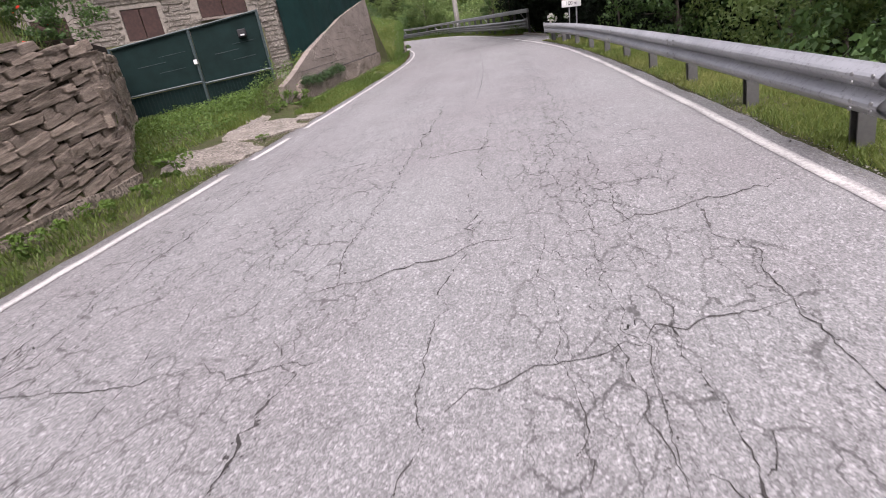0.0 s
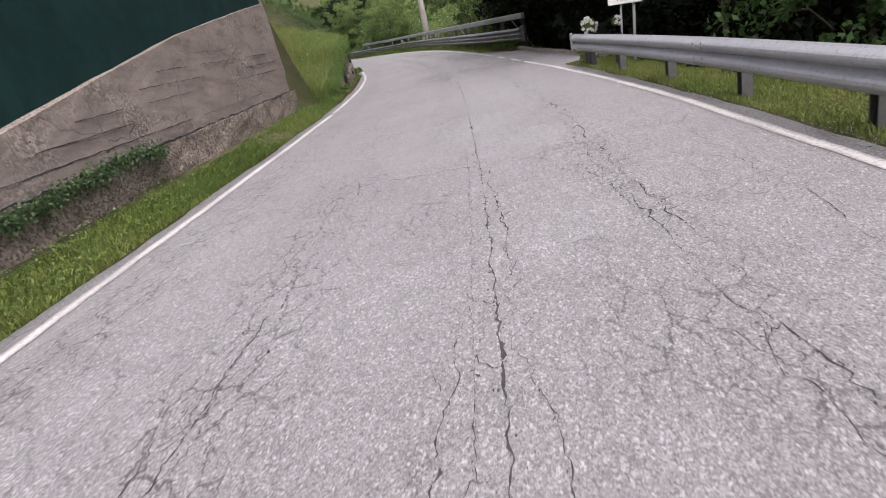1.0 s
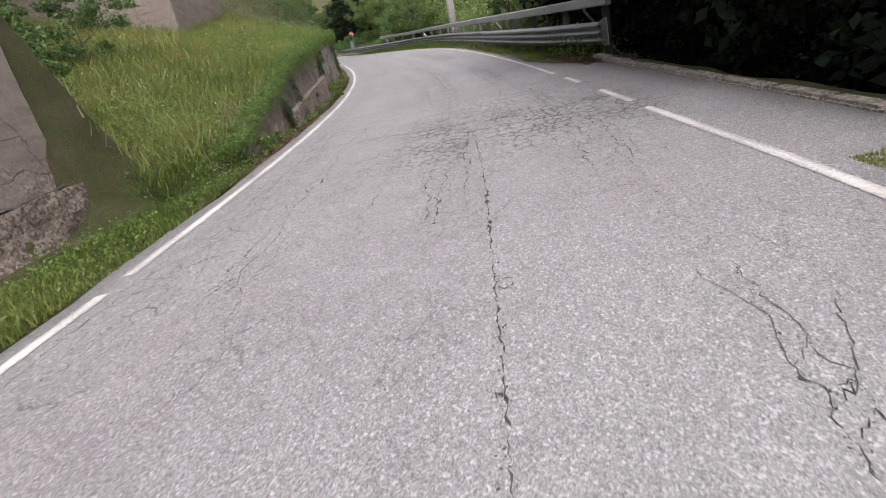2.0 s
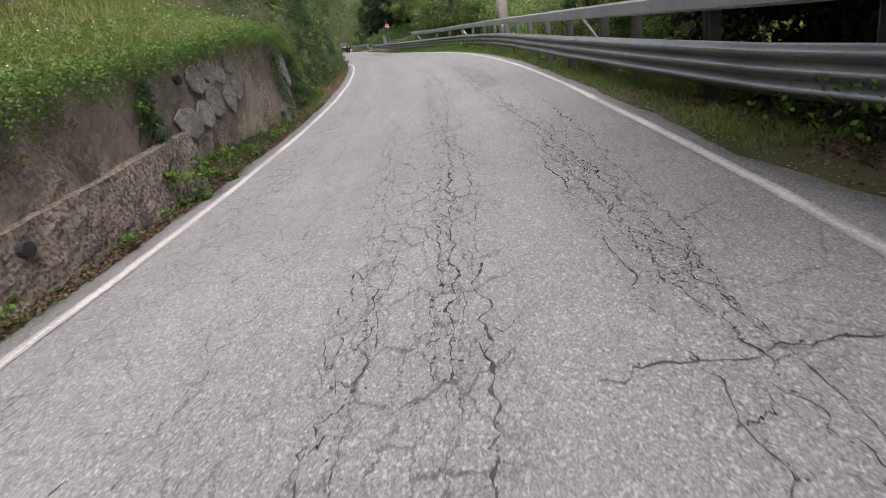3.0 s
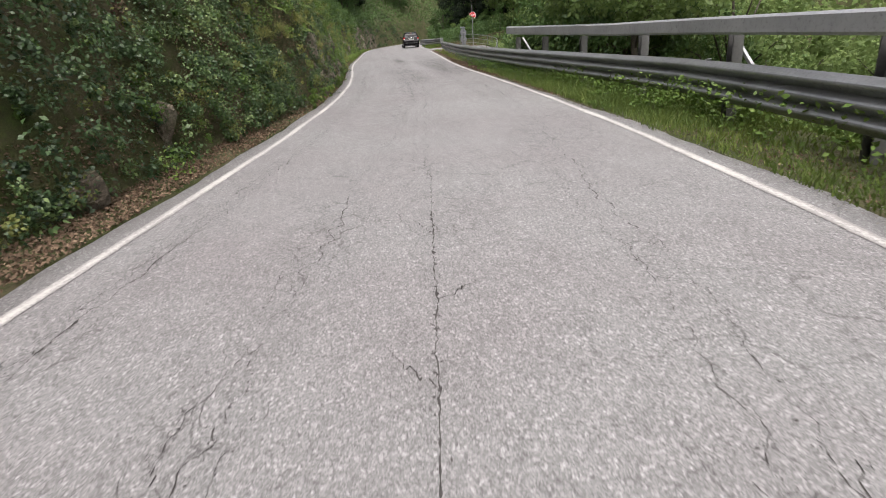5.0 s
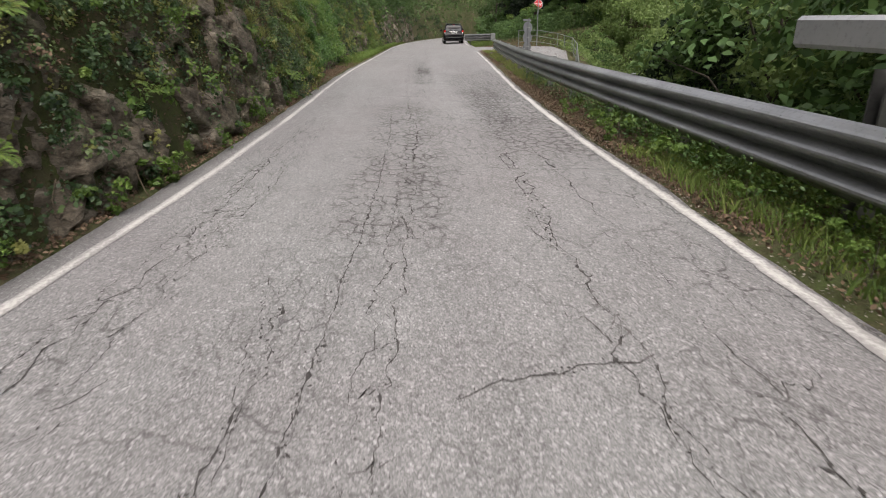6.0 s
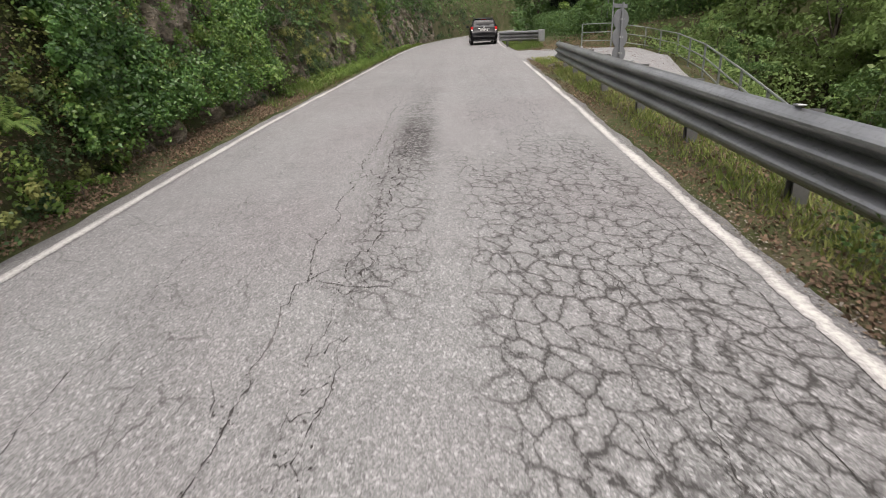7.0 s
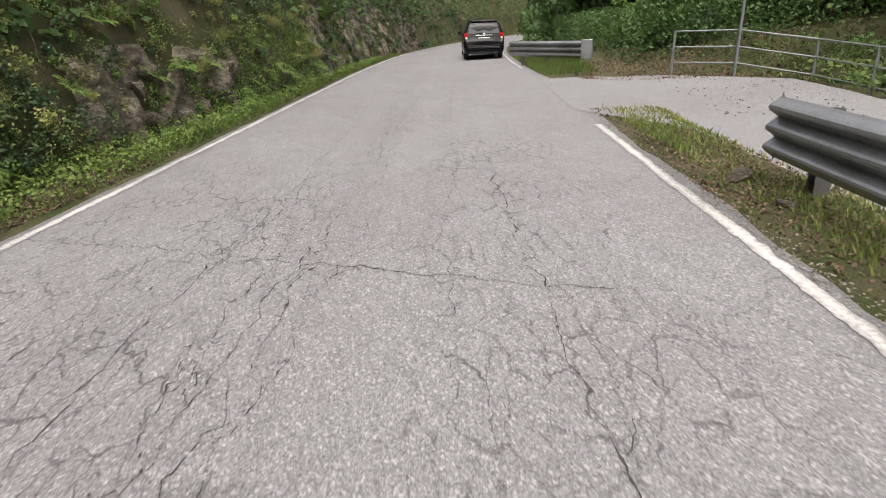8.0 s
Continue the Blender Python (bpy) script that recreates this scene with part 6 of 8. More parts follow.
def kerb():
    k = base("kerb", (0, 0, 0))
    tagged(k, "low rough concrete kerb along the lay-by edge", "kerb", kind="structure")
    y = 20.9
    rng = random.Random(6)
    while y < 29.3:
        ln = rng.uniform(0.7, 1.2)
        ym = y + ln / 2
        x = float(rx(ym)) + float(ramp_at(ym, (20.5, 1.3), (28, 1.26), (29.4, 1.4)))
        a = math.degrees(math.atan2(float(rx(ym + 0.5) - rx(ym - 0.5)), 1))
        part("kerb_stone", box((0.24, ln - 0.02, 0.14), (0, 0, 0), 0.03, None, 2), M_SLAB, k).matrix_basis = pose(x + rng.uniform(-0.02, 0.02), ym, float(gz(ym)) - 0.03, 7 + rng.uniform(-1.5, 1.5), rng.uniform(-3, 3), -a)
        y += ln


kerb()


def stop_sign():
    x, y = -6.37, 102.2
    s = base("stop_sign", (x, y, float(gz(y)) + float(right_h(np.array(y), x - float(rx(y))))))
    tagged(s, "red octagonal stop sign with white lettering on a pole", "stop sign", group="road signs")
    top = 2.0
    part("pole", tube([(0, 0.04, -0.3), (0, 0.04, top + 0.3)], 0.028, 8), M_GREY, s)

    def octagon(r, th, yy):
        bm = bmesh.new()
        ring = [bm.verts.new((r * math.cos(radians(22.5 + 45 * k)), yy, top + r * math.sin(radians(22.5 + 45 * k)))) for k in range(8)]
        f = bm.faces.new(ring)
        q = bmesh.ops.extrude_face_region(bm, geom=[f])
        bmesh.ops.translate(bm, vec=(0, th, 0), verts=[v for v in q["geom"] if isinstance(v, bmesh.types.BMVert)])
        bmesh.ops.recalc_face_normals(bm, faces=bm.faces[:])
        return bm

    part("rim", octagon(0.33, 0.02, 0.0), M_WHITE, s, "white octagonal rim")
    part("face", octagon(0.305, 0.004, -0.006), M_RED, s, "red sign face")
    text_mesh("lettering", "STOP", 0.21, (0, -0.009, top), M_WHITE, s, pose(0, 0, 0, 90, 0, 0))
    s.rotation_euler[2] = radians(12)


stop_sign()


def plates():
    x, y = -5.33, 90.6
    gr = float(right_h(np.array(y), x - float(rx(y))))
    s = base("sign_post", (x, y, float(gz(y)) + gr))
    tagged(s, "grey post carrying three round sign backs", "road sign", group="road signs")
    part("post", tube([(0, 0, -0.3), (0, 0, 1.62 - gr)], 0.032, 10), M_GREY, s)
    for z, r in ((1.2, 0.28), (0.74, 0.28), (0.32, 0.24)):
        bm = bmesh.new()
        bmesh.ops.create_cone(bm, cap_ends=True, segments=32, radius1=r, radius2=r, depth=0.022)
        bmesh.ops.bevel(bm, geom=[e for e in bm.edges if e.calc_face_angle(0) > 1], offset=0.006, segments=2, affect="EDGES")
        bmesh.ops.transform(bm, matrix=Matrix.Translation((0, 0.05, z - gr)) @ pose(0, 0, 0, 90, 0, 0), verts=bm.verts)
        d = part("plate", bm, M_GREY, s, "round grey sign back")
        part("clamp", box((0.12, 0.05, 0.05), (0, 0.0, z - gr), 0.008), M_BOLT, d)
    part("top_plate", box((0.5, 0.02, 0.1), (-0.05, 0.05, 1.54 - gr), 0.006), M_GREY, s)
    s.rotation_euler[2] = radians(46)


plates()


def railing():
    r = base("railing", (0, 0, 0))
    tagged(r, "thin grey tubular railing along the side road", "railing")
    P = [Vector((x, y, float(gz(y)) + h)) for x, y, h in RAILING[:-1]]
    dense = []
    for a, b in zip(P, P[1:]):
        n = max(1, round((b - a).length / 1.9))
        dense += [a.lerp(b, k / n) for k in range(n)]
    dense.append(P[-1])
    for p in dense:
        part("post", tube([p + Vector((0, 0, -0.4)), p + Vector((0, 0, 0.97))], 0.03, 6), M_RAILING, r)
    for h in (0.95, 0.6, 0.25):
        for a, b in zip(dense, dense[1:]):
            part("rail_bar", tube([a + Vector((0, 0, h)), b + Vector((0, 0, h))], 0.021, 6), M_RAILING, r)
    tall_pole = part("tall_pole", tube([(-6.0, 99.5, float(gz(99.5)) - 0.3), (-6.0, 99.5, float(gz(99.5)) + 3.4)], 0.03, 8), M_GREY)
    tagged(tall_pole, "thin grey steel pole beside the railing", "pole")


railing()


# ---------------------------------------------------------------- car
M_CAR = Mat("black_car_paint").base((0.004, 0.004, 0.005)).gloss(0.2, 0.0, 0.22).m
M_TRIM = plain("black_trim", (0.015, 0.015, 0.016), 0.55, 0, 0.1)
M_TYRE = plain("tyre_rubber", (0.012, 0.012, 0.012), 0.85, 0, 0.15)
M_RIM = plain("alloy_rim", (0.4, 0.4, 0.41), 0.35, 0.9, 0.08)
M_LAMP = Mat("red_lamp_glass").base((0.42, 0.012, 0.012)).gloss(0.15, 0, 0.6).m
M_GLASS = Mat("tinted_glass").base((0.02, 0.023, 0.025)).gloss(0.1, 0.0, 0.5).m
M_PLATE = plain("number_plate_white", (0.7, 0.7, 0.68), 0.5, 0, 0.05)
M_CHROME = plain("chrome", (0.7, 0.7, 0.7), 0.15, 1.0, 0.03)


def build_car():
    yaw = 19.0
    x, y = -14.45, 108.9
    slope = 7.0
    car = base("car", (x, y, float(gz(y)) + 0.0))
    tagged(car, "black compact people carrier with red tail lamps, on the road", "car")
    # sections from the rear bumper to the nose: y, sill z, sill half width, belt z, belt half width, roof z, roof half width
    S = ((0.0, 0.36, 0.72, 0.72, 0.80, 0.74, 0.78), (0.03, 0.3, 0.8, 0.74, 0.86, 0.8, 0.83), (0.12, 0.26, 0.86, 0.93, 0.89, 1.0, 0.84), (0.2, 0.25, 0.87, 1.0, 0.9, 1.2, 0.76),
         (0.34, 0.24, 0.88, 1.02, 0.9, 1.5, 0.66), (0.5, 0.24, 0.89, 1.02, 0.905, 1.585, 0.62), (1.2, 0.23, 0.9, 1.0, 0.91, 1.63, 0.62), (2.2, 0.23, 0.9, 0.97, 0.91, 1.62, 0.62),
         (2.9, 0.23, 0.9, 0.96, 0.905, 1.5, 0.64), (3.45, 0.24, 0.89, 0.97, 0.89, 1.05, 0.76), (4.1, 0.26, 0.84, 0.86, 0.83, 0.92, 0.7), (4.42, 0.32, 0.72, 0.66, 0.72, 0.74, 0.62), (4.5, 0.4, 0.6, 0.6, 0.6, 0.64, 0.55))
    bm = bmesh.new()
    rings = []
    for yy, zs, ws, zb, wb, zr, wr in S:
        half = [(0.0, zs), (ws * 0.9, zs), (ws, zs + 0.06), (wb, (zs + zb) / 2), (wb * 0.985, zb), (wr + (wb - wr) * 0.45, zb + (zr - zb) * 0.55), (wr, zr - 0.03), (wr * 0.8, zr), (0.0, zr + 0.015)]
        pts = half + [(-a, b) for a, b in reversed(half[1:-1])]
        rings.append([bm.verts.new((a, yy, b)) for a, b in pts])
    n = len(rings[0])
    for r0, r1 in zip(rings, rings[1:]):
        for k in range(n):
            bm.faces.new((r0[k], r0[(k + 1) % n], r1[(k + 1) % n], r1[k]))
    bm.faces.new(rings[0])
    bm.faces.new(list(reversed(rings[-1])))
    bmesh.ops.recalc_face_normals(bm, faces=bm.faces[:])
    bmesh.ops.subdivide_edges(bm, edges=bm.edges[:], cuts=1, use_grid_fill=True, smooth=0.6)
    body = part("body", bm, M_CAR, car, "glossy black bodywork", True)

    def sheet(name, pts, mat, label="", parent=car, thick=0.012):
        bm = bmesh.new()
        f = bm.faces.new([bm.verts.new(p) for p in pts])
        nrm = f.normal if f.normal.length else Vector((0, -1, 0))
        f.normal_update()
        nrm = f.normal.copy()
        q = bmesh.ops.extrude_face_region(bm, geom=[f])
        bmesh.ops.translate(bm, vec=nrm * thick, verts=[v for v in q["geom"] if isinstance(v, bmesh.types.BMVert)])
        bmesh.ops.recalc_face_normals(bm, faces=bm.faces[:])
        return part(name, bm, mat, parent, label)

    sheet("rear_window", [(-0.68, 0.155, 1.08), (0.68, 0.155, 1.08), (0.585, 0.335, 1.5), (-0.585, 0.335, 1.5)], M_GLASS, "tinted rear window")
    for s in (1, -1):
        sheet("side_window", [(s * 0.878, 0.62, 1.06), (s * 0.878, 1.55, 1.05), (s * 0.7, 1.55, 1.52), (s * 0.7, 0.78, 1.5)], M_GLASS)
        sheet("side_window", [(s * 0.878, 1.63, 1.05), (s * 0.872, 2.85, 1.04), (s * 0.71, 2.3, 1.52), (s * 0.7, 1.63, 1.52)], M_GLASS)
        lamp = part("tail_lamp", box((0.17, 0.1, 0.36), (s * 0.79, 0.14, 0.93), 0.03, None, 2), M_LAMP, car, "red tail lamp cluster")
        part("lamp_lens", box((0.09, 0.03, 0.08), (s * 0.78, 0.085, 0.9), 0.01), M_PLATE, lamp, "pale reversing lens")
        part("roof_rail", tube([(s * 0.6, 0.55, 1.6), (s * 0.61, 0.7, 1.665), (s * 0.61, 1.6, 1.68), (s * 0.61, 2.3, 1.66), (s * 0.6, 2.45, 1.61)], 0.018, 6), M_TRIM, car, "dark roof rail")
        mir = part("wing_mirror", box((0.2, 0.12, 0.15), (s * 1.0, 2.75, 1.08), 0.04, None, 2), M_CAR, car)
        part("mirror_glass", box((0.15, 0.012, 0.11), (s * 1.0, 2.685, 1.08), 0.004), M_GLASS, mir)
        part("door_handle", box((0.03, 0.2, 0.03), (s * 0.915, 1.3, 0.9), 0.008), M_TRIM, car)
        for yy in (0.82, 3.55):
            wheel = part("wheel", tube([(s * 0.66, yy, 0.325), (s * 0.905, yy, 0.325)], [0.2, 0.2], 20), M_RIM, car)
            bm = bmesh.new()
            tp = [(0.0, 0.21), (0.02, 0.31), (0.06, 0.325), (0.16, 0.325), (0.2, 0.31), (0.22, 0.21)]
            rr = [[bm.verts.new((s * (0.68 + a), yy + b * math.cos(2 * math.pi * k / 28), 0.325 + b * math.sin(2 * math.pi * k / 28))) for a, b in tp] for k in range(28)]
            for k in range(28):
                for j in range(5):
                    bm.faces.new((rr[k][j], rr[k][j + 1], rr[(k + 1) % 28][j + 1], rr[(k + 1) % 28][j]))
            bmesh.ops.recalc_face_normals(bm, faces=bm.faces[:])
            part("tyre", bm, M_TYRE, wheel, "black tyre", True)
    part("rear_bumper", box((1.68, 0.16, 0.3), (0, 0.03, 0.5), 0.06, None, 3), M_CAR, car)
    part("bumper_strip", box((1.4, 0.03, 0.06), (0, -0.055, 0.52), 0.01), M_TRIM, car)
    part("bumper_apron", box((1.3, 0.12, 0.14), (0, 0.06, 0.31), 0.03), M_TRIM, car)
    part("plate_recess", box((0.72, 0.04, 0.24), (0, 0.09, 0.87), 0.02), M_TRIM, car)
    plate = part("number_plate", box((0.52, 0.012, 0.11), (0, 0.062, 0.87), 0.004), M_PLATE, car, "white rear number plate")
    for k in range(5):
        part("mark", box((0.05, 0.006, 0.06), (-0.17 + 0.085 * k, 0.054, 0.87), 0.001), M_BLACK, plate)
    part("tailgate_strip", box((0.76, 0.03, 0.035), (0, 0.085, 1.0), 0.01), M_CHROME, car)
    bm = bmesh.new()
    bmesh.ops.create_uvsphere(bm, u_segments=16, v_segments=8, radius=0.055, matrix=Matrix.Translation((0, 0.105, 1.05)) @ Matrix.Diagonal((1.2, 0.3, 0.8, 1)))
    part("badge", bm, M_CHROME, car, "oval chrome badge", True)
    part("wiper", tube([(0.02, 0.12, 1.09), (-0.3, 0.14, 1.11)], 0.01, 5), M_TRIM, car)
    part("high_brake_lamp", box((0.3, 0.03, 0.03), (0, 0.34, 1.545), 0.006), M_LAMP, car)
    part("rear_spoiler", box((1.16, 0.2, 0.04), (0, 0.4, 1.575), 0.015), M_CAR, car)
    part("aerial", tube([(0, 0.7, 1.63), (0, 0.55, 1.85)], 0.006, 5), M_TRIM, car)
    part("exhaust", tube([(0.5, -0.02, 0.27), (0.5, 0.2, 0.27)], 0.03, 8), M_GALV_DK, car)
    car.rotation_euler = (radians(slope), 0, radians(yaw))


build_car()


# ---------------------------------------------------------------- crumbled road edge
def edge_gravel(n, y0, y1, d0, d1, seed, label, mat=M_SLAB, big=0.06):
    r = np.random.default_rng(seed)
    y, d = r.uniform(y0, y1, n), d0 + (d1 - d0) * r.beta(1.2, 2.0, n)
    keep = fbm(y * 1.4, d * 5, seed * 0.3) > r.uniform(-1.2, 0.8, n)
    y, d = y[keep], d[keep]
    P = np.stack([rx(y) + d, y, gz(y) + np.maximum(right_h(y, d), -0.01) + 0.012], 1)
    v, f = leaf_arrays(P, r.uniform(0.012, big, len(y)), r, np.array([[0, 0, 1.0]]), 0.3, 0.85)
    tagged(mesh_obj("gravel", v, f, mat), label, "gravel", kind="stuff")


edge_gravel(9000, 60, 94, 0.05, 0.28, 81, "pale crumbled gravel along the broken road edge", M_SLAB, 0.022)
edge_gravel(4500, 0, 20.4, 0.12, 0.5, 82, "grey gravel shoulder beside the first guardrail", M_FLAG, 0.025)
edge_gravel(6000, 31, 60, 0.15, 0.6, 83, "grey gravel shoulder beside the long guardrail", M_FLAG, 0.025)


# ---------------------------------------------------------------- plants
def left_pts(y, d, lift=0.0):
    return np.stack([lx(y) - d, y, gz(y) + left_h(y, d) + lift], 1)


def right_pts(y, d, lift=0.0):
    return np.stack([rx(y) + d, y, gz(y) + right_h(y, d) + lift], 1)


def spread_in(n, y0, y1, d0, d1, seed, patchy=0.0, scale=1.0):
    """n places in a strip; patchy: 0 even, 1 in clumps."""
    rng = np.random.default_rng(seed)
    y, d = rng.uniform(y0, y1, n), rng.uniform(d0, d1, n)
    if patchy:
        keep = fbm(y * 1.6 * scale, d * 3 * scale, seed * 0.19) * 0.5 + 0.5 > rng.uniform(0, 1, n) * patchy
        y, d = y[keep], d[keep]
    return y, d, rng


def grass(name, label, n, y0, y1, d0, d1, h0, h1, seed, side="L", patchy=0.7, width=0.005, tint=None, lean=0.3, off=None):
    y, d, rng = spread_in(n, y0, y1, d0, d1, seed, patchy)
    if off is not None:
        d = d + ramp_at(y, *off)
    P = left_pts(y, d) if side == "L" else right_pts(y, d)
    h = rng.uniform(h0, h1, len(P)) * (0.6 + 0.4 * (fbm(y * 2, d * 4, seed * 0.31) * 0.5 + 0.5))
    h = h * np.clip(0.85 + 0.45 * fbm(y * 3.1, d * 4.3, seed * 0.7), 0.35, 1.6)
    tone = tint + 0.26 * fbm(y * 1.7, d * 2.6, seed * 0.47) if tint is not None else None
    ob = blades(name, P, h, M_GRASS, seed, width, lean, tone)
    return tagged(ob, label, "grass", kind="stuff")


grass("grass", "overgrown yellow-green grass on top of the stone wall", 20000, -3, 7.2, 1.25, 5.5, 0.15, 0.45, 1, tint=0.5)
grass("grass", "lush green grass in the driveway before the gate", 40000, 7.0, 13.4, 1.6, 5.2, 0.06, 0.26, 2, tint=0.38, patchy=1.0, width=0.007)
grass("grass", "green grass tufts at the road edge by the driveway", 12000, 0.5, 7.2, 0.3, 1.15, 0.04, 0.16, 10, tint=0.45, patchy=1.5)
grass("grass", "long green verge grass under the concrete wall", 34000, 11.4, 25.0, 0.25, 0.92, 0.04, 0.15, 3, tint=0.4, patchy=0.5, width=0.006)
grass("grass", "tall seeding meadow grass on the roadside bank", 80000, 23.4, 41.0, 0.1, 7.5, 0.2, 0.55, 4, tint=0.72, width=0.007, off=WD)
grass("grass", "short mossy verge grass under the guardrail", 80000, 0, 21.2, 0.27, 1.3, 0.03, 0.12, 5, "R", tint=0.6, patchy=0.45)
grass("grass", "green verge grass and weeds under the long guardrail", 85000, 32.0, 70, 0.3, 2.3, 0.04, 0.17, 6, "R", tint=0.35, patchy=0.8, width=0.006)
grass("grass", "tall green grass clumps beside the crumbling edge", 26000, 58, 70.0, 0.22, 2.2, 0.1, 0.34, 13, "R", tint=0.25, patchy=1.3, width=0.006, lean=0.4)
grass("grass", "straw-coloured grass tufts beside the crumbling edge", 9000, 76, 95, 0.5, 1.8, 0.06, 0.18, 14, "R", tint=0.85, patchy=1.6, width=0.005, lean=0.4)
grass("grass", "dry yellowish verge grass beside the crumbling edge", 34000, 76.5, 95.0, 0.4, 1.75, 0.03, 0.14, 7, "R", tint=0.6, patchy=1.2, width=0.006)
grass("grass", "green grass tufts along the rocky bank foot", 30000, 84, 118, 0.3, 1.3, 0.06, 0.28, 8, tint=0.3, patchy=1.1, width=0.006)
grass("grass", "green grass clump beside the ivy bank", 5000, 41.2, 44.2, 0.6, 1.2, 0.15, 0.45, 11, tint=0.15, patchy=0.5)
grass("grass", "green grass clump beside the short guardrail", 12000, 100.5, 112, 0.25, 1.6, 0.1, 0.35, 9, "R", tint=0.2)


def carpet(name, label, n, y0, y1, d0, d1, size, mat, seed, side="L", lift=0.03, patchy=0.5, tint=None, normal=(0.4, -0.2, 1.0), off=None, cat="ground cover", spread=0.8, scale=1.0):
    y, d, rng = spread_in(n, y0, y1, d0, d1, seed, patchy, scale)
    if off is not None:
        d = d + ramp_at(y, *off)
    P = left_pts(y, d) if side == "L" else right_pts(y, d)
    P[:, 2] += rng.uniform(0, 1, len(P)) * lift
    s = size * rng.uniform(0.6, 1.3, len(P))
    ob = leaves(name, P, s, mat, seed, np.array([normal]), spread, None, tint)
    return tagged(ob, label, cat, kind="stuff")


carpet("leaf_litter", "damp brown litter along the foot of the low wall", 30000, 23.6, 42, 0.25, 0.62, 0.04, M_DRY, 27, lift=0.025, patchy=0.5, tint=0.25)
carpet("weeds", "small green weeds along the foot of the low wall", 9000, 23.6, 42, 0.3, 0.6, 0.04, M_WEED, 28, lift=0.12, patchy=1.4, tint=0.5)
carpet("leaf_litter", "brown fallen leaves along the bank foot", 40000, 28, 58, 0.36, 1.1, 0.038, M_DRY, 20, lift=0.03, patchy=0.6)
carpet("leaf_litter", "brown fallen leaves below the rocky bank", 44000, 58, 91, 0.32, 1.3, 0.04, M_DRY, 21, lift=0.03, patchy=0.5)
carpet("leaf_litter", "dry leaves on the guardrail verge", 34000, 62, 95, 0.16, 1.4, 0.036, M_DRY, 22, "R", 0.02, 0.8)
# dark tints of this litter and weeds carry part of the tree shade
carpet("leaf_litter", "dark brown litter on the shaded verge", 24000, 67.5, 78.0, 0.12, 1.7, 0.036, M_DRY, 29, "R", 0.03, 0.5, 0.15)
carpet("weeds", "dark green weeds on the shaded verge", 22000, 67.5, 78.5, 0.45, 2.4, 0.045, M_LEAF, 129, "R", 0.35, 1.0, 0.3)
carpet("leaf_litter", "dry leaves gathered on the side road edge", 5000, 84, 101, 2.6, 6.0, 0.05, M_DRY, 23, "R", 0.03, 1.1)
carpet("leaf_litter", "scattered dry leaves beside the long guardrail", 9000, 30, 66, 0.42, 1.2, 0.04, M_DRY, 24, "R", 0.02, 1.1)
carpet("weeds", "leafy green weeds over the driveway and gate foot", 30000, 7.2, 13.6, 1.7, 4.6, 0.05, M_WEED, 30, lift=0.2, patchy=1.2, tint=0.4)
carpet("weeds", "tall weeds at the foot of the gate pillar", 15000, 11.5, 14.2, 1.2, 3.2, 0.05, M_WEED, 45, lift=0.4, patchy=0.7, tint=0.5)
carpet("weeds", "small leafy weeds at the wall foot", 12000, 11.6, 25.5, 0.3, 1.0, 0.035, M_WEED, 48, lift=0.12, patchy=1.3, tint=0.5)
carpet("weeds", "leafy weeds among the meadow grass", 90000, 23.6, 41, 0.0, 7.0, 0.036, M_WEED, 31, lift=0.45, patchy=1.5, off=WD, tint=0.5)
carpet("weeds", "lush leafy weeds beside the crumbling edge", 26000, 59, 74, 0.7, 2.3, 0.05, M_WEED, 49, "R", 0.35, 0.9, 0.4)
carpet("weeds", "nettles and weeds behind the first guardrail", 24000, -2, 21.3, 1.15, 3.2, 0.06, M_LEAF, 32, "R", 0.35, 1.0, 0.4)
carpet("weeds", "leafy weeds behind the long guardrail", 90000, 30, 73, 0.9, 5.0, 0.075, M_WEED, 33, "R", 0.55, 0.9, 0.55)
carpet("weeds", "low bright green weeds along the bank foot", 42000, 87, 112, 0.35, 1.3, 0.05, M_WEED, 34, lift=0.25, patchy=0.9, tint=0.75, scale=0.6)
carpet("brambles", "dense brambles below the first guardrail", 24000, -8, 17.5, 3.0, 14.0, 0.1, M_LEAF, 35, "R", 0.9, 0.6, 0.4)
carpet("brambles", "dense light green brambles below the long guardrail", 36000, 38, 72, 3.0, 14.0, 0.1, M_LEAF_Y, 135, "R", 0.9, 0.6, 0.5)
# undergrowth whose shade is in the near-black leaf colour
carpet("brambles", "undergrowth beside the lay-by, shade put into its leaf colour", 42000, 18.8, 37, 2.0, 7.0, 0.08, M_LEAF_SHADE, 40, "R", 2.6, 0.4, 0.2)
carpet("brambles", "dense undergrowth beyond the railing", 36000, 66, 112, 6.5, 18.0, 0.14, M_LEAF_Y, 36, "R", 1.6, 0.5, 0.45)
carpet("brambles", "dense green hedge plants beyond the junction", 38000, 100.7, 114, 2.4, 11.0, 0.1, M_LEAF, 37, "R", 1.3, 0.4, 0.4)
carpet("leaf_litter", "brown leaves banked at the junction edge", 9000, 99.4, 101.6, 1.0, 9.0, 0.055, M_DRY, 25, "R", 0.04, 0.6)
carpet("leaf_litter", "dark damp litter beside the rail end", 14000, 28.8, 36, 0.75, 2.6, 0.05, M_DRY, 26, "R", 0.03, 0.3, 0.1)
carpet("undergrowth", "green thicket on the hillside beyond the bend", 40000, 112, 172, 0.9, 40.0, 0.4, M_LEAF, 41, "R", 2.0, 0.4, 0.4)
carpet("undergrowth", "leafy plants on the slope over the rocky bank", 42000, 84, 130, 1.6, 10.0, 0.2, M_LEAF, 44, "L", 0.7, 0.4, 0.5)
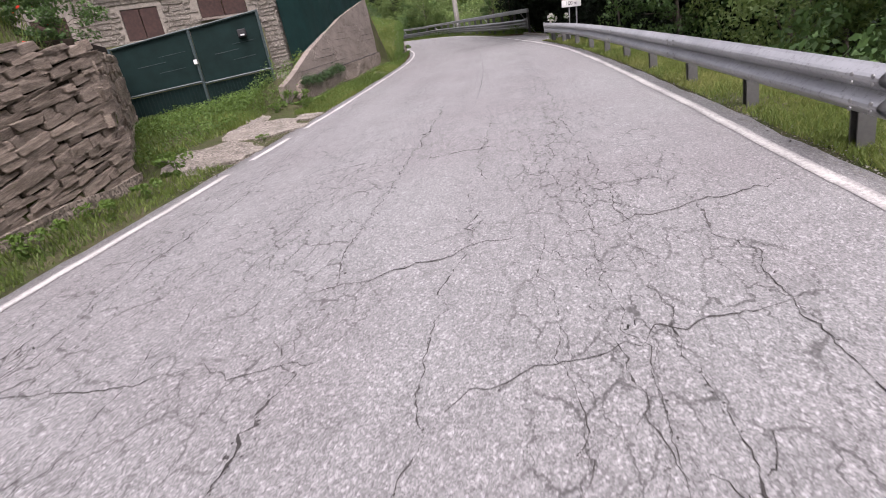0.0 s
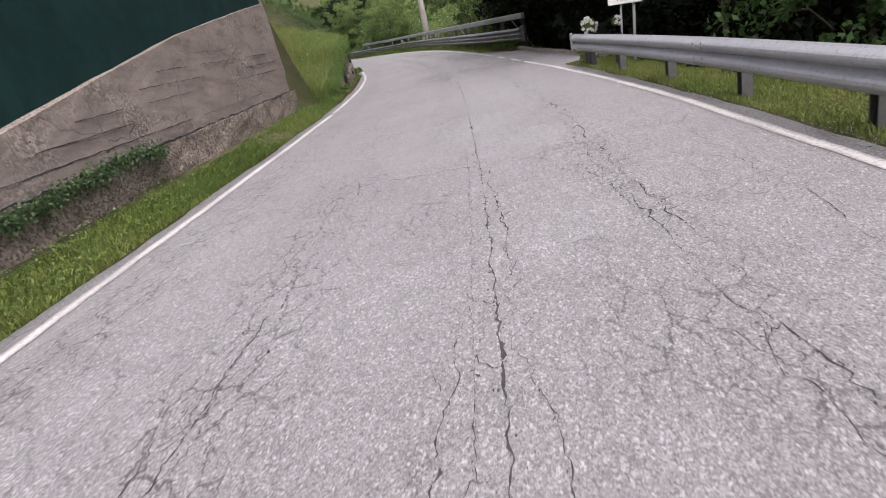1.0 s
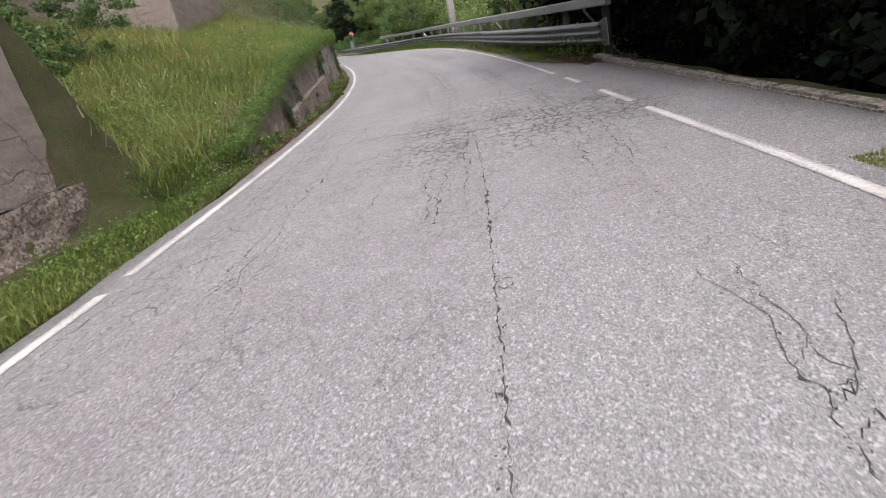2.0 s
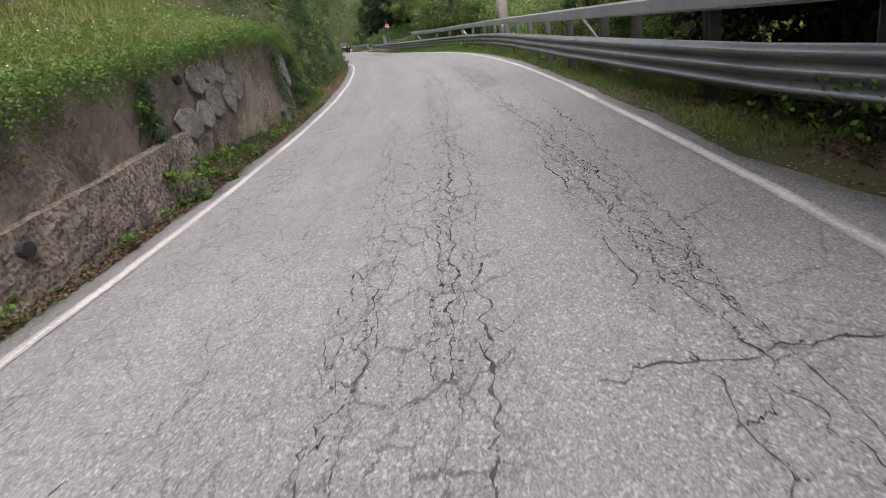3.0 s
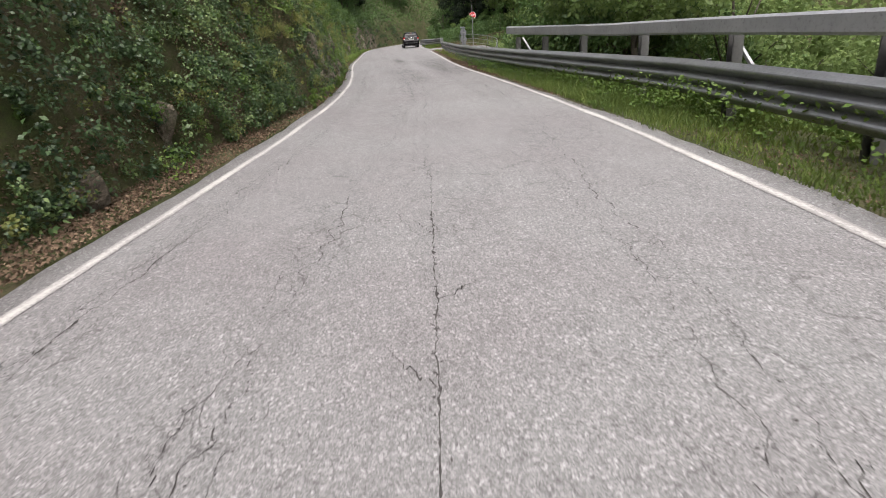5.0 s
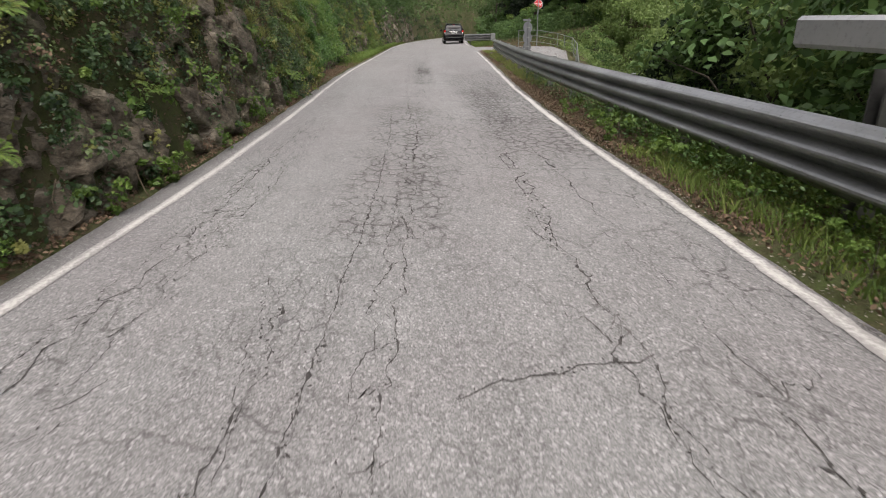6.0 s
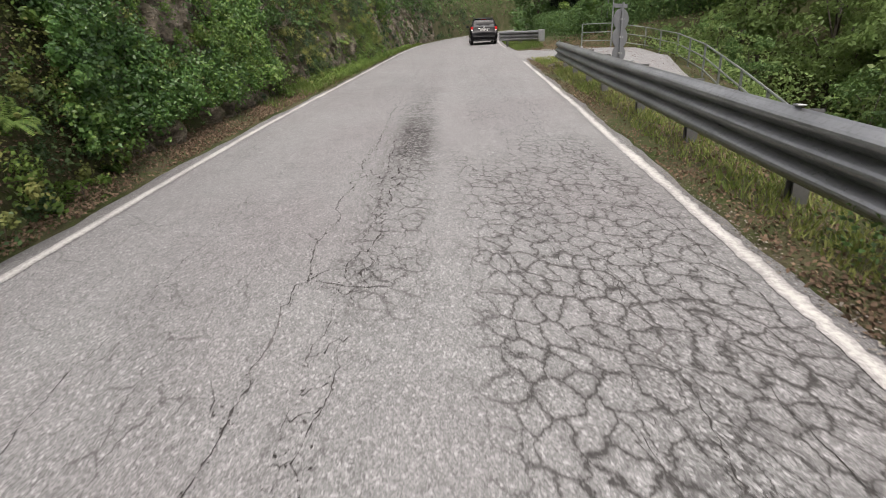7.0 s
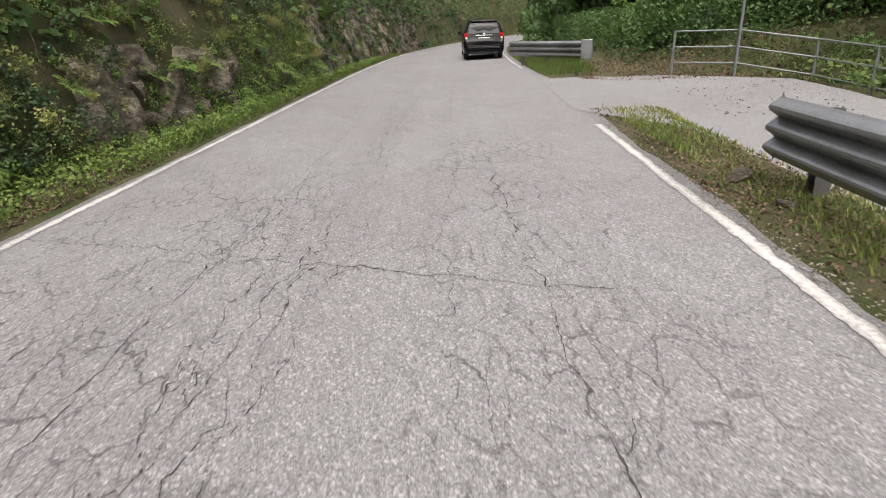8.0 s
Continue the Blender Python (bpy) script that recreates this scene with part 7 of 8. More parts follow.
carpet("undergrowth", "leafy thicket on the slope above the far bend", 26000, 100, 172, 1.2, 24.0, 0.3, M_LEAF, 144, "L", 1.0, 0.3, 0.45)
carpet("undergrowth", "leafy green cover below the side road railing", 28000, 72, 101, 5.5, 13.0, 0.12, M_LEAF_Y, 145, "R", 0.5, 0.3, 0.5)
carpet("undergrowth", "green thicket covering the upper hillside", 36000, 42, 172, 2.2, 30.0, 0.32, M_LEAF, 42, "L", 1.2, 0.4, 0.45)
# the paler leaf colour takes the place of haze here
carpet("undergrowth", "distant scrub across the valley side, green paled for haze", 30000, -20, 172, 14, 110.0, 0.7, M_LEAF_Y, 43, "R", 2.0, 0.3, 0.5)
carpet("poppies", "scattered red poppies in the meadow", 70, 27.5, 31.5, 1.0, 3.4, 0.05, M_FLOWER_R, 38, lift=0.5, patchy=0.0, off=WD, cat="flowers")
carpet("poppies", "red flowers among the plants above the stone wall", 40, 5.6, 7.2, 1.5, 2.6, 0.07, M_FLOWER_R, 46, lift=0.6, patchy=0.0, cat="flowers")
carpet("weeds", "broad leafy plants spilling over the bank edge", 60000, 24.2, 41.5, -0.12, 1.6, 0.034, M_WEED, 47, lift=0.4, patchy=1.0, off=WD, tint=0.62)
carpet("white_flowers", "white umbel flowers among the bank plants", 1500, 26, 41, 0.0, 2.5, 0.03, M_FLOWER_W, 39, lift=0.5, patchy=1.2, off=WD, cat="flowers")


def bare(y, z):
    """How bare the rock is: 0 overgrown, 1 open stone."""
    m = np.zeros(np.shape(y))
    for y0, y1, z0, z1 in ((65.2, 72.0, 0.0, 1.25), (70.0, 73.6, 1.5, 2.1), (55.0, 57.4, 0.2, 0.8), (79.2, 84.0, 0.0, 0.55), (83.4, 86.0, 0.0, 0.7), (85.4, 87.8, 0.0, 2.6), (91.2, 95.2, 0.25, 1.3), (103, 122, 0.6, 4.0)):
        a = np.clip((y - y0) / 0.4, 0, 1) * np.clip((y1 - y) / 0.4, 0, 1) * np.clip((z - z0) / 0.25, 0, 1) * np.clip((z1 - z) / 0.3, 0, 1)
        m = np.maximum(m, a)
    return m * np.clip(0.75 + 0.6 * fbm(y * 1.5, z * 2, 9.1), 0, 1)


def curtain(name, label, n, y0, y1, top, size, mat, seed, bulge=0.25, patchy=0.6, zlo=0.0, tint=None, beyond=5.0, frac=0.65, scale=1.0, spread=0.85):
    """Climbing plants that cover the bank's steep face and the slope over it."""
    rng = np.random.default_rng(seed)
    m = int(n * frac)
    # clumps that stand out of the bank, each with its own tone and leaf size
    c = max(40, m // 70)
    cy = rng.uniform(y0, y1, c)
    cz = zlo + (np.minimum(ramp_at(cy, *HS), top) - zlo) * rng.uniform(0, 1, c)
    keep = fbm(cy * 0.9 * scale + 3, cz * 1.7 * scale, seed * 0.13) * 0.5 + 0.5 > rng.uniform(0, 1, c) * patchy
    keep &= rng.uniform(0, 1, c) > 0.55 * bare(cy, cz)
    cy, cz = cy[keep], cz[keep]
    cr = rng.gamma(3.5, 0.055, len(cy)) * np.sqrt(size / 0.065)
    co = bulge * (0.35 + 0.75 * fbm(cy * 0.8, cz * 1.2, seed * 0.21)) + rng.uniform(-0.12, 0.12, len(cy))
    i = rng.integers(0, len(cy), int(m * keep.mean()))
    dv = rng.normal(size=(len(i), 3))
    dv *= (rng.uniform(0, 1, (len(i), 1)) ** 0.45) / np.linalg.norm(dv, axis=1)[:, None]
    y, z = cy[i] + dv[:, 1] * cr[i], np.maximum(cz[i] + dv[:, 2] * cr[i] * 0.9, zlo * 0.5)
    out = co[i] + np.maximum(dv[:, 0], -0.3) * cr[i] * 0.9
    ok = rng.uniform(0, 1, len(y)) > 0.35 * bare(y, z)
    y, z, out, dv, i = y[ok], z[ok], out[ok], dv[ok], i[ok]
    face = bank_face(y, z, out)
    k = n - m
    y2, d2 = rng.uniform(y0, y1, k), rng.uniform(0.0, beyond, k)
    P2 = left_pts(y2, ramp_at(y2, *WD) + ramp_at(y2, *LEAN) + d2)
    P2[:, 2] += rng.uniform(0, 0.35, k) + 0.4 * (fbm(y2 * 1.1, d2 * 1.4, seed * 0.5) * 0.5 + 0.5)
    P2[:, 0] += 0.1
    P = np.concatenate([face, P2])
    nr = np.concatenate([np.array([[0.7, -0.3, 0.5]]) + dv * 0.9, np.tile([[0.5, -0.2, 1.0]], (k, 1))])
    s = size * rng.uniform(0.6, 1.35, len(P))
    s[:len(face)] *= rng.uniform(0.75, 1.3, len(cy))[i]
    t = None if tint is None else tint + 0.24 * fbm(P[:, 1] * 0.9, P[:, 2] * 1.3, seed * 0.6)
    if tint is not None:
        t[:len(face)] += rng.normal(0, 0.16, len(cy))[i]
    ob = leaves(name, P, s, mat, seed, nr, spread, None, t)
    return tagged(ob, label, "climbing plants", kind="stuff")


M_GLOSSY = leafy("glossy_evergreen_leaf", (0.02, 0.055, 0.016), (0.065, 0.14, 0.034), (0.16, 0.25, 0.06), 0.34, 0.18)
curtain("ivy", "dark green ivy curtain over the steep bank", 165000, 40.4, 61.5, 3.2, 0.046, M_IVY, 50, 0.3, 0.4, 0.06, 0.44)
curtain("ivy", "thin ivy and brambles over the rocky bank", 130000, 60, 79, 3.2, 0.045, M_IVY, 51, 0.24, 0.5, 0.12, 0.55)
curtain("ivy", "dense glossy evergreen clump on the bank", 130000, 78.6, 85.6, 3.2, 0.055, M_GLOSSY, 52, 0.65, 0.3, 0.45, 0.58, 3.0, 0.75)
curtain("ivy", "patchy ivy over the rock and bank", 110000, 82.5, 104, 3.2, 0.045, M_IVY, 53, 0.26, 0.9, 0.2, 0.36)
curtain("ivy", "trailing plants over the far rock face", 40000, 102, 140, 5.0, 0.11, M_IVY, 54, 0.3, 1.0, 0.2, 0.4, 8.0)
curtain("hanging_weeds", "light green shrubs climbing the bank slope", 60000, 41.2, 62, 3.2, 0.045, M_WEED, 55, 0.5, 1.35, 0.15, 0.22, 6.0, 0.55, 0.6)
curtain("hanging_weeds", "ferns and light weeds on the rocky bank", 140000, 60, 104, 3.2, 0.05, M_WEED, 56, 0.42, 1.1, 0.0, 0.5, 6.0, 0.6, 0.7)
curtain("bank_plants", "olive yellowing plants on the upper bank", 40000, 42, 62, 3.2, 0.04, M_OLIVE, 57, 0.3, 1.25, 0.2, 0.4, 5.0, 0.65, 0.8)
curtain("bank_plants", "olive and straw coloured plants over the rocks", 120000, 60, 106, 3.2, 0.042, M_OLIVE, 58, 0.36, 0.9, 0.1, 0.55, 5.0, 0.65, 0.8)
curtain("dead_leaves", "brown withered leaves caught in the ivy", 20000, 42, 100, 3.0, 0.034, M_DRY, 59, 0.2, 1.4, 0.0, 0.4, 3.0, 0.85, 1.2)


def twigs():
    """Bare stems that hang and sprawl through the bank plants."""
    rng = np.random.default_rng(66)
    bm = bmesh.new()
    for _ in range(200):
        y, z = rng.uniform(42, 100), rng.uniform(0.2, 2.6)
        p = bank_face(np.array([y]), np.array([z]), np.array([0.15]))[0]
        q = [Vector(p)]
        d = Vector((rng.normal(0.25, 0.2), rng.normal(0, 0.6), rng.normal(-0.3, 0.6)))
        for _ in range(3):
            d = d + Vector((rng.normal(0, 0.15), rng.normal(0, 0.25), rng.normal(-0.15, 0.2)))
            q.append(q[-1] + d * rng.uniform(0.12, 0.28))
        tube(q, [0.006, 0.005, 0.003, 0.002], 3, bm, False)
    ob = part("dry_twigs", bm, M_TWIG)
    tagged(ob, "thin bare brown stems tangled in the bank plants", "twigs", kind="stuff")


twigs()


def overhang():
    rng = np.random.default_rng(60)
    n = 50000
    y = rng.uniform(25.2, 42.4, n)
    top = np.array(lw_top(y)) + 0.05
    hang = np.abs(rng.normal(0, 0.2, n)) * (0.6 + 0.9 * np.clip(fbm(y * 1.7, y * 0, 4.4), 0, 1))
    w = ramp_at(y, *WD)
    P = np.stack([lx(y) - w + rng.uniform(-0.3, 0.16, n) + 0.05, y, gz(y) + top - hang + 0.16 * rng.uniform(0, 1, n)], 1)
    ob = leaves("hanging_ivy", P, 0.033 * rng.uniform(0.6, 1.4, n), M_WEED, 61, np.array([[0.8, -0.3, 0.6]]), 0.8, None, 0.42)
    tagged(ob, "ivy and bramble fringe hanging over the wall top", "climbing plants", kind="stuff")
    # ivy strands running down the wall
    Q = []
    for y0, z0, z1 in ((29.4, 1.2, 0.1), (38.0, 1.8, 0.15), (38.25, 1.5, 0.4), (28.3, 0.7, 0.1), (40.3, 1.6, 0.6), (33.2, 1.5, 0.7)):
        m = 420
        z = rng.uniform(z1, z0, m)
        yy = y0 + 0.25 * (z0 - z) + rng.normal(0, 0.09, m) + 0.1 * np.sin(z * 5)
        Q.append(np.stack([lx(yy) - ramp_at(yy, *WD) + 0.08 - 0.06 * z + rng.uniform(-0.02, 0.06, m), yy, gz(yy) + z], 1))
    m = 2600
    yy = rng.uniform(12.8, 16.6, m)
    Q.append(np.stack([lx(yy) - 1.1 + rng.uniform(-0.04, 0.08, m), yy, gz(yy) + 0.62 + rng.normal(0, 0.06, m) + 0.05 * fbm(yy * 3, 0 * yy, 1.4)], 1))
    Q = np.concatenate(Q)
    ob = leaves("creeping_ivy", Q, 0.05 * rng.uniform(0.6, 1.3, len(Q)), M_IVY, 62, np.array([[1.0, -0.3, 0.3]]), 0.6, None, 0.4)
    tagged(ob, "thin ivy strands creeping across the concrete walls", "climbing plants", kind="stuff")


overhang()


def fern_thing():
    """A tuft of arching fronds, each a stem with paired leaflets."""
    f = base("fern", (0, 0, 0))
    tagged(f, "fresh yellow-green fern with arching fronds on the bank", "fern")
    rng = np.random.default_rng(17)
    for k in range(9):
        a = 2 * math.pi * k / 9 + rng.uniform(-0.25, 0.25)
        ln, rise = rng.uniform(0.28, 0.45), rng.uniform(0.6, 1.1)
        t = np.linspace(0.12, 1, 17)
        r, h = ln * t * (1 - 0.15 * t), ln * rise * (t - 0.75 * t ** 2.2)
        ax, side = np.array([math.cos(a), math.sin(a), 0.0]), np.array([-math.sin(a), math.cos(a), 0.0])
        V, F, T = [], [], []
        for j in range(16):
            p = ax * r[j] + np.array([0, 0, h[j]])
            w = 0.13 * ln / 0.6 * math.sin(math.pi * min(1, 0.12 + 0.88 * (1 - t[j]) ** 0.8)) ** 0.8 + 0.015
            for sgn in (1, -1):
                tip = p + side * sgn * w + ax * w * 0.35 - np.array([0, 0, w * 0.25])
                mid = (p + tip) / 2
                o = len(V)
                V += [p, mid + ax * 0.01, tip, mid - ax * 0.01]
                F.append((o, o + 1, o + 2, o + 3))
                T += [0.5 + 0.3 * rng.uniform(-1, 1)] * 4
        mesh_obj("frond", np.array(V), np.array(F), M_WEED, f, tint=np.clip(np.array(T) + 0.2, 0, 1))
    return f


FERN = fern_thing()
rng = random.Random(171)
FERN.scale = (0.7, 0.7, 0.7)
first_fern = True
for y, z, sc in [(rng.uniform(63, 79), rng.uniform(0.5, 2.9), rng.uniform(0.45, 0.8)) for _ in range(24)] + [(rng.uniform(89, 104), rng.uniform(0.2, 2.2), rng.uniform(0.6, 1.0)) for _ in range(18)] + [(rng.uniform(44, 62), rng.uniform(1.4, 3.0), rng.uniform(0.6, 1.0)) for _ in range(10)]:
    p = Vector(bank_face(np.array([y]), np.array([z]), np.array([0.22]))[0])
    m = Matrix.Translation(p) @ pose(0, 0, 0, rng.uniform(-10, 10), rng.uniform(25, 45), rng.uniform(-20, 20)) @ pose(0, 0, 0, 0, 0, rng.uniform(0, 360))
    if first_fern:
        FERN.matrix_basis = m @ Matrix.Diagonal((0.7, 0.7, 0.7, 1))
        first_fern = False
    else:
        copy_thing(FERN, m).scale = (sc, sc, sc)


def dry_tufts():
    """Straw-coloured grass that hangs from ledges in the bank."""
    rng = np.random.default_rng(172)
    P, H = [], []
    for _ in range(40):
        y, z = rng.uniform(60, 102), rng.uniform(0.8, 2.8)
        m = 150
        yy, zz = y + rng.normal(0, 0.14, m), z + rng.normal(0, 0.05, m)
        P.append(bank_face(yy, zz, 0.12 + rng.uniform(0, 0.16, m)))
        H.append(rng.uniform(0.08, 0.22, m))
    ob = blades("dry_grass", np.concatenate(P), np.concatenate(H), M_OLIVE, 173, 0.003, 0.9, 0.75)
    tagged(ob, "straw-coloured grass tufts hanging from the bank", "grass", kind="stuff")


dry_tufts()


def crown_points(rng, n, height, radius, clusters, low=0.3, squash=0.8):
    """Leaf places in uneven clumps round a crown."""
    C = []
    while len(C) < clusters:
        p = rng.uniform(-1, 1, 3)
        r = np.linalg.norm(p)
        if 0.25 < r < 1:
            C.append(p / r * r ** 0.45)
    C = np.array(C) * np.array([radius, radius, (height * (1 - low)) / 2 * squash * 1.2])
    C[:, 2] += height * (low + (1 - low) / 2)
    C[:, :2] *= rng.uniform(0.65, 1.15, (clusters, 1))
    size = radius * rng.uniform(0.16, 0.34, clusters)
    k = rng.integers(0, clusters, n)
    v = rng.normal(size=(n, 3))
    v /= np.linalg.norm(v, axis=1)[:, None]
    v *= rng.uniform(0.2, 1.0, (n, 1)) ** 0.5
    v[:, 2] *= 0.6
    return C[k] + v * size[k][:, None], C


def tree_parts(name, label, mat, seed, height, radius, n, leaf, clusters=34, low=0.3, trunk=0.13, lean=0.04, category="tree", limbs=14):
    rng = np.random.default_rng(seed)
    t = base(name, (0, 0, 0))
    tagged(t, label, category)
    P, C = crown_points(rng, n, height, radius, clusters, low)
    pts = [(lean * height * q * math.sin(seed + q * 3), lean * height * q * math.cos(seed * 2 + q * 2), height * 0.86 * q) for q in (-0.06, 0.0, 0.08, 0.25, 0.45, 0.7, 1.0)]
    bm = tube(pts, [trunk * 1.6, trunk * 1.35, trunk, trunk * 0.85, trunk * 0.65, trunk * 0.4, trunk * 0.1], 8)
    for c in C[rng.permutation(len(C))[:limbs]]:
        q = min(0.85, max(0.12, (c[2] / height) * 0.72))
        s = Vector((lean * height * q * math.sin(seed + q * 3), lean * height * q * math.cos(seed * 2 + q * 2), height * 0.86 * q))
        e = Vector(c)
        mid = s.lerp(e, 0.5) + Vector((0, 0, 0.06 * height))
        tube([s, mid, e], [trunk * 0.42 * (1 - q * 0.6), trunk * 0.22, 0.012], 5, bm)
    part("trunk", bm, M_BARK, t, "brown bark trunk with limbs", True)
    # light from above put into the tint: upper leaves paler, lower darker
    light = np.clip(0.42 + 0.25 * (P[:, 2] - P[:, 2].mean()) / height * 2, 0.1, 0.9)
    nr = P - np.array([0, 0, height * 0.45])
    nr = nr / (np.linalg.norm(nr, axis=1)[:, None] + 1e-6) * 0.6 + np.array([0, 0, 0.5])
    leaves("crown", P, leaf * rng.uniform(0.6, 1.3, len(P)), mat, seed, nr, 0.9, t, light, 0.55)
    return t


def put(kind, x, y, scale, turn, z=None):
    if z is None:
        d = x - float(rx(y))
        if d > 0:
            z = float(gz(y)) + float(right_h(np.array(float(y)), d))
        else:
            z = float(gz(y)) + float(left_h(np.array(float(y)), float(lx(y)) - x))
    m = Matrix.Translation((x, y, z - 0.1)) @ pose(0, 0, 0, 0, 0, turn)
    ob = copy_thing(kind, m)
    ob.scale = (scale, scale, scale * 1.05)
    return ob


KINDS = {
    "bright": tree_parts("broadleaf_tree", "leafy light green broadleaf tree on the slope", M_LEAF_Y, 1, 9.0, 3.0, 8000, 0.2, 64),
    "green": tree_parts("broadleaf_tree", "dense mid-green broadleaf tree on the slope", M_LEAF, 2, 10.0, 3.4, 8000, 0.22, 70, 0.12),
    # these two kinds have woodland shade in their leaf colour
    "dark": tree_parts("broadleaf_tree", "broadleaf tree with heavy foliage, leaf colour darkened for shade", M_LEAF_SHADE, 3, 9.0, 3.3, 6500, 0.27, 60, 0.05),
    "canopy": tree_parts("broadleaf_tree", "tall chestnut tree spreading over the lay-by, leaf colour darkened for shade", M_LEAF_SHADE, 13, 11.0, 4.2, 11000, 0.28, 70, 0.3, 0.2),
    "slim": tree_parts("slender_tree", "slender young tree with thin dark trunk", M_LEAF, 4, 8.0, 1.9, 4200, 0.17, 28, 0.42, 0.08),
    # both distant kinds use the pale leaf colour instead of haze
    "far": tree_parts("distant_tree", "distant tree on the wooded hillside, green paled for haze", M_LEAF_Y, 5, 9.0, 3.3, 1000, 0.75, 40, 0.1, limbs=5),
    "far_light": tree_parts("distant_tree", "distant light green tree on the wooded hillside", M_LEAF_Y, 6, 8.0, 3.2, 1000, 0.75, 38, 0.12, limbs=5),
    "shrub": tree_parts("shrub", "bushy green shrub on the bank", M_LEAF, 7, 1.5, 0.75, 1900, 0.075, 22, 0.02, 0.02, category="shrub", limbs=8),
    "shrub_light": tree_parts("shrub", "light green leafy shrub on the bank", M_WEED, 8, 1.2, 0.65, 1500, 0.08, 20, 0.02, 0.018, category="shrub", limbs=8),
    "weed": tree_parts("weed_clump", "low leafy green weed at the wall foot", M_WEED, 9, 0.42, 0.28, 420, 0.055, 14, 0.02, 0.008, category="weed", limbs=6),
    "elder": tree_parts("shrub", "green shrub dotted with creamy flower heads", M_LEAF, 10, 2.6, 1.3, 3200, 0.1, 30, 0.02, 0.03, category="shrub", limbs=8),
}
# the first of each kind stands at a place of its own
FIRST = {"bright": (10.5, 60.0), "green": (-9.0, 52.0), "dark": (9.6, 24.5), "canopy": (10.3, 22.4), "slim": (7.7, 37.0), "far": (40.0, 130.0), "far_light": (52.0, 100.0),
         "shrub": (-3.4, 28.0), "shrub_light": (-2.5, 45.0), "weed": (-0.2, 33.1), "elder": (1.2, 92.5)}
for k, ob in KINDS.items():
    x, y = FIRST[k]
    d = x - float(rx(y))
    h = float(right_h(np.array(y), d)) if d > 0 else float(left_h(np.array(y), float(lx(y)) - x))
    ob.location = (x, y, float(gz(y)) + h - 0.1)

rng = random.Random(99)
# near-black leaf colour carries the deep shade behind the lay-by
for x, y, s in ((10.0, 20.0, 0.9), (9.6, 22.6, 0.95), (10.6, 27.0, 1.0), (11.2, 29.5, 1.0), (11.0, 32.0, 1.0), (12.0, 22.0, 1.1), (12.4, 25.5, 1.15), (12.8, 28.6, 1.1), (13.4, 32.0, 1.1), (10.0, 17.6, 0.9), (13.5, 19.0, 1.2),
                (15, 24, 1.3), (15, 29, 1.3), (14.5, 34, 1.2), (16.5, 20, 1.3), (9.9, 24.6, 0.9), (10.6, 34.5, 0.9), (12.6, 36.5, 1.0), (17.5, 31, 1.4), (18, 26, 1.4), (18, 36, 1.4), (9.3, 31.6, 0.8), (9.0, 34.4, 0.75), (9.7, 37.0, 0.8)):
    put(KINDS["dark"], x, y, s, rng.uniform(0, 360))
# tall crowns above the view, added to shade the lay-by
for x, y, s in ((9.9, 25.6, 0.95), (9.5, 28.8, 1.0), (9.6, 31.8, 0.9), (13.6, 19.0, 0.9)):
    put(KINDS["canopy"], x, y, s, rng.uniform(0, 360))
# slender trunks behind the double rail
for k in range(14):
    y = 32.5 + k * 1.7
    put(KINDS["slim"], float(rx(y)) + rng.uniform(4.0, 8.5), y, rng.uniform(0.8, 1.2), rng.uniform(0, 360))
# trees by the first rail
for x, y, k, s in ((8.6, 8, "green", 0.8), (9.5, 12.5, "bright", 0.7), (8.2, 15.5, "green", 0.6), (11, 6, "bright", 0.8), (12.5, 10.5, "green", 0.9), (13, 15, "green", 1.0), (9.5, 3.0, "green", 0.7), (14, 2.5, "bright", 0.9), (17, 8, "green", 1.1), (7.6, 18.2, "slim", 0.6)):
    put(KINDS[k], x, y, s, rng.uniform(0, 360))
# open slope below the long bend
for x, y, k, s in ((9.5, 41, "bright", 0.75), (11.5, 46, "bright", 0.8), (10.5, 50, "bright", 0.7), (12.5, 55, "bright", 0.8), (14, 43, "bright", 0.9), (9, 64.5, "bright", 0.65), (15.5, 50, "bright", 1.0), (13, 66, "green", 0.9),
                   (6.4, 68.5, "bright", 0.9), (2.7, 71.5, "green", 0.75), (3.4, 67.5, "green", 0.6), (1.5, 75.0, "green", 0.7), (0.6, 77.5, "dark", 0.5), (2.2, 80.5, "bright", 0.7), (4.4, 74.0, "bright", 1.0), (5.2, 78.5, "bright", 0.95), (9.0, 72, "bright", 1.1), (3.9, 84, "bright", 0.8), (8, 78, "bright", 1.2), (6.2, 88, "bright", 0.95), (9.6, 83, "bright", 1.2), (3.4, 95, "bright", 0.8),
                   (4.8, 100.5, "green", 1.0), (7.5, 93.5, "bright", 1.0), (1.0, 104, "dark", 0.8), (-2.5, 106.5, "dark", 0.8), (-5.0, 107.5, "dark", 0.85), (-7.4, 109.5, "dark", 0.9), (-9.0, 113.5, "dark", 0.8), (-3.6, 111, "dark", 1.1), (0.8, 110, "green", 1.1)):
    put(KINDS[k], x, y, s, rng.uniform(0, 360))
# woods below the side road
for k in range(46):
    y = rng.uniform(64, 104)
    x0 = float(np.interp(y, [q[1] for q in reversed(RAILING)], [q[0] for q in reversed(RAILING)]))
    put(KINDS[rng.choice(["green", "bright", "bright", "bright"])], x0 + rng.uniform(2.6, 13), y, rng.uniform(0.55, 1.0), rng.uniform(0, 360))
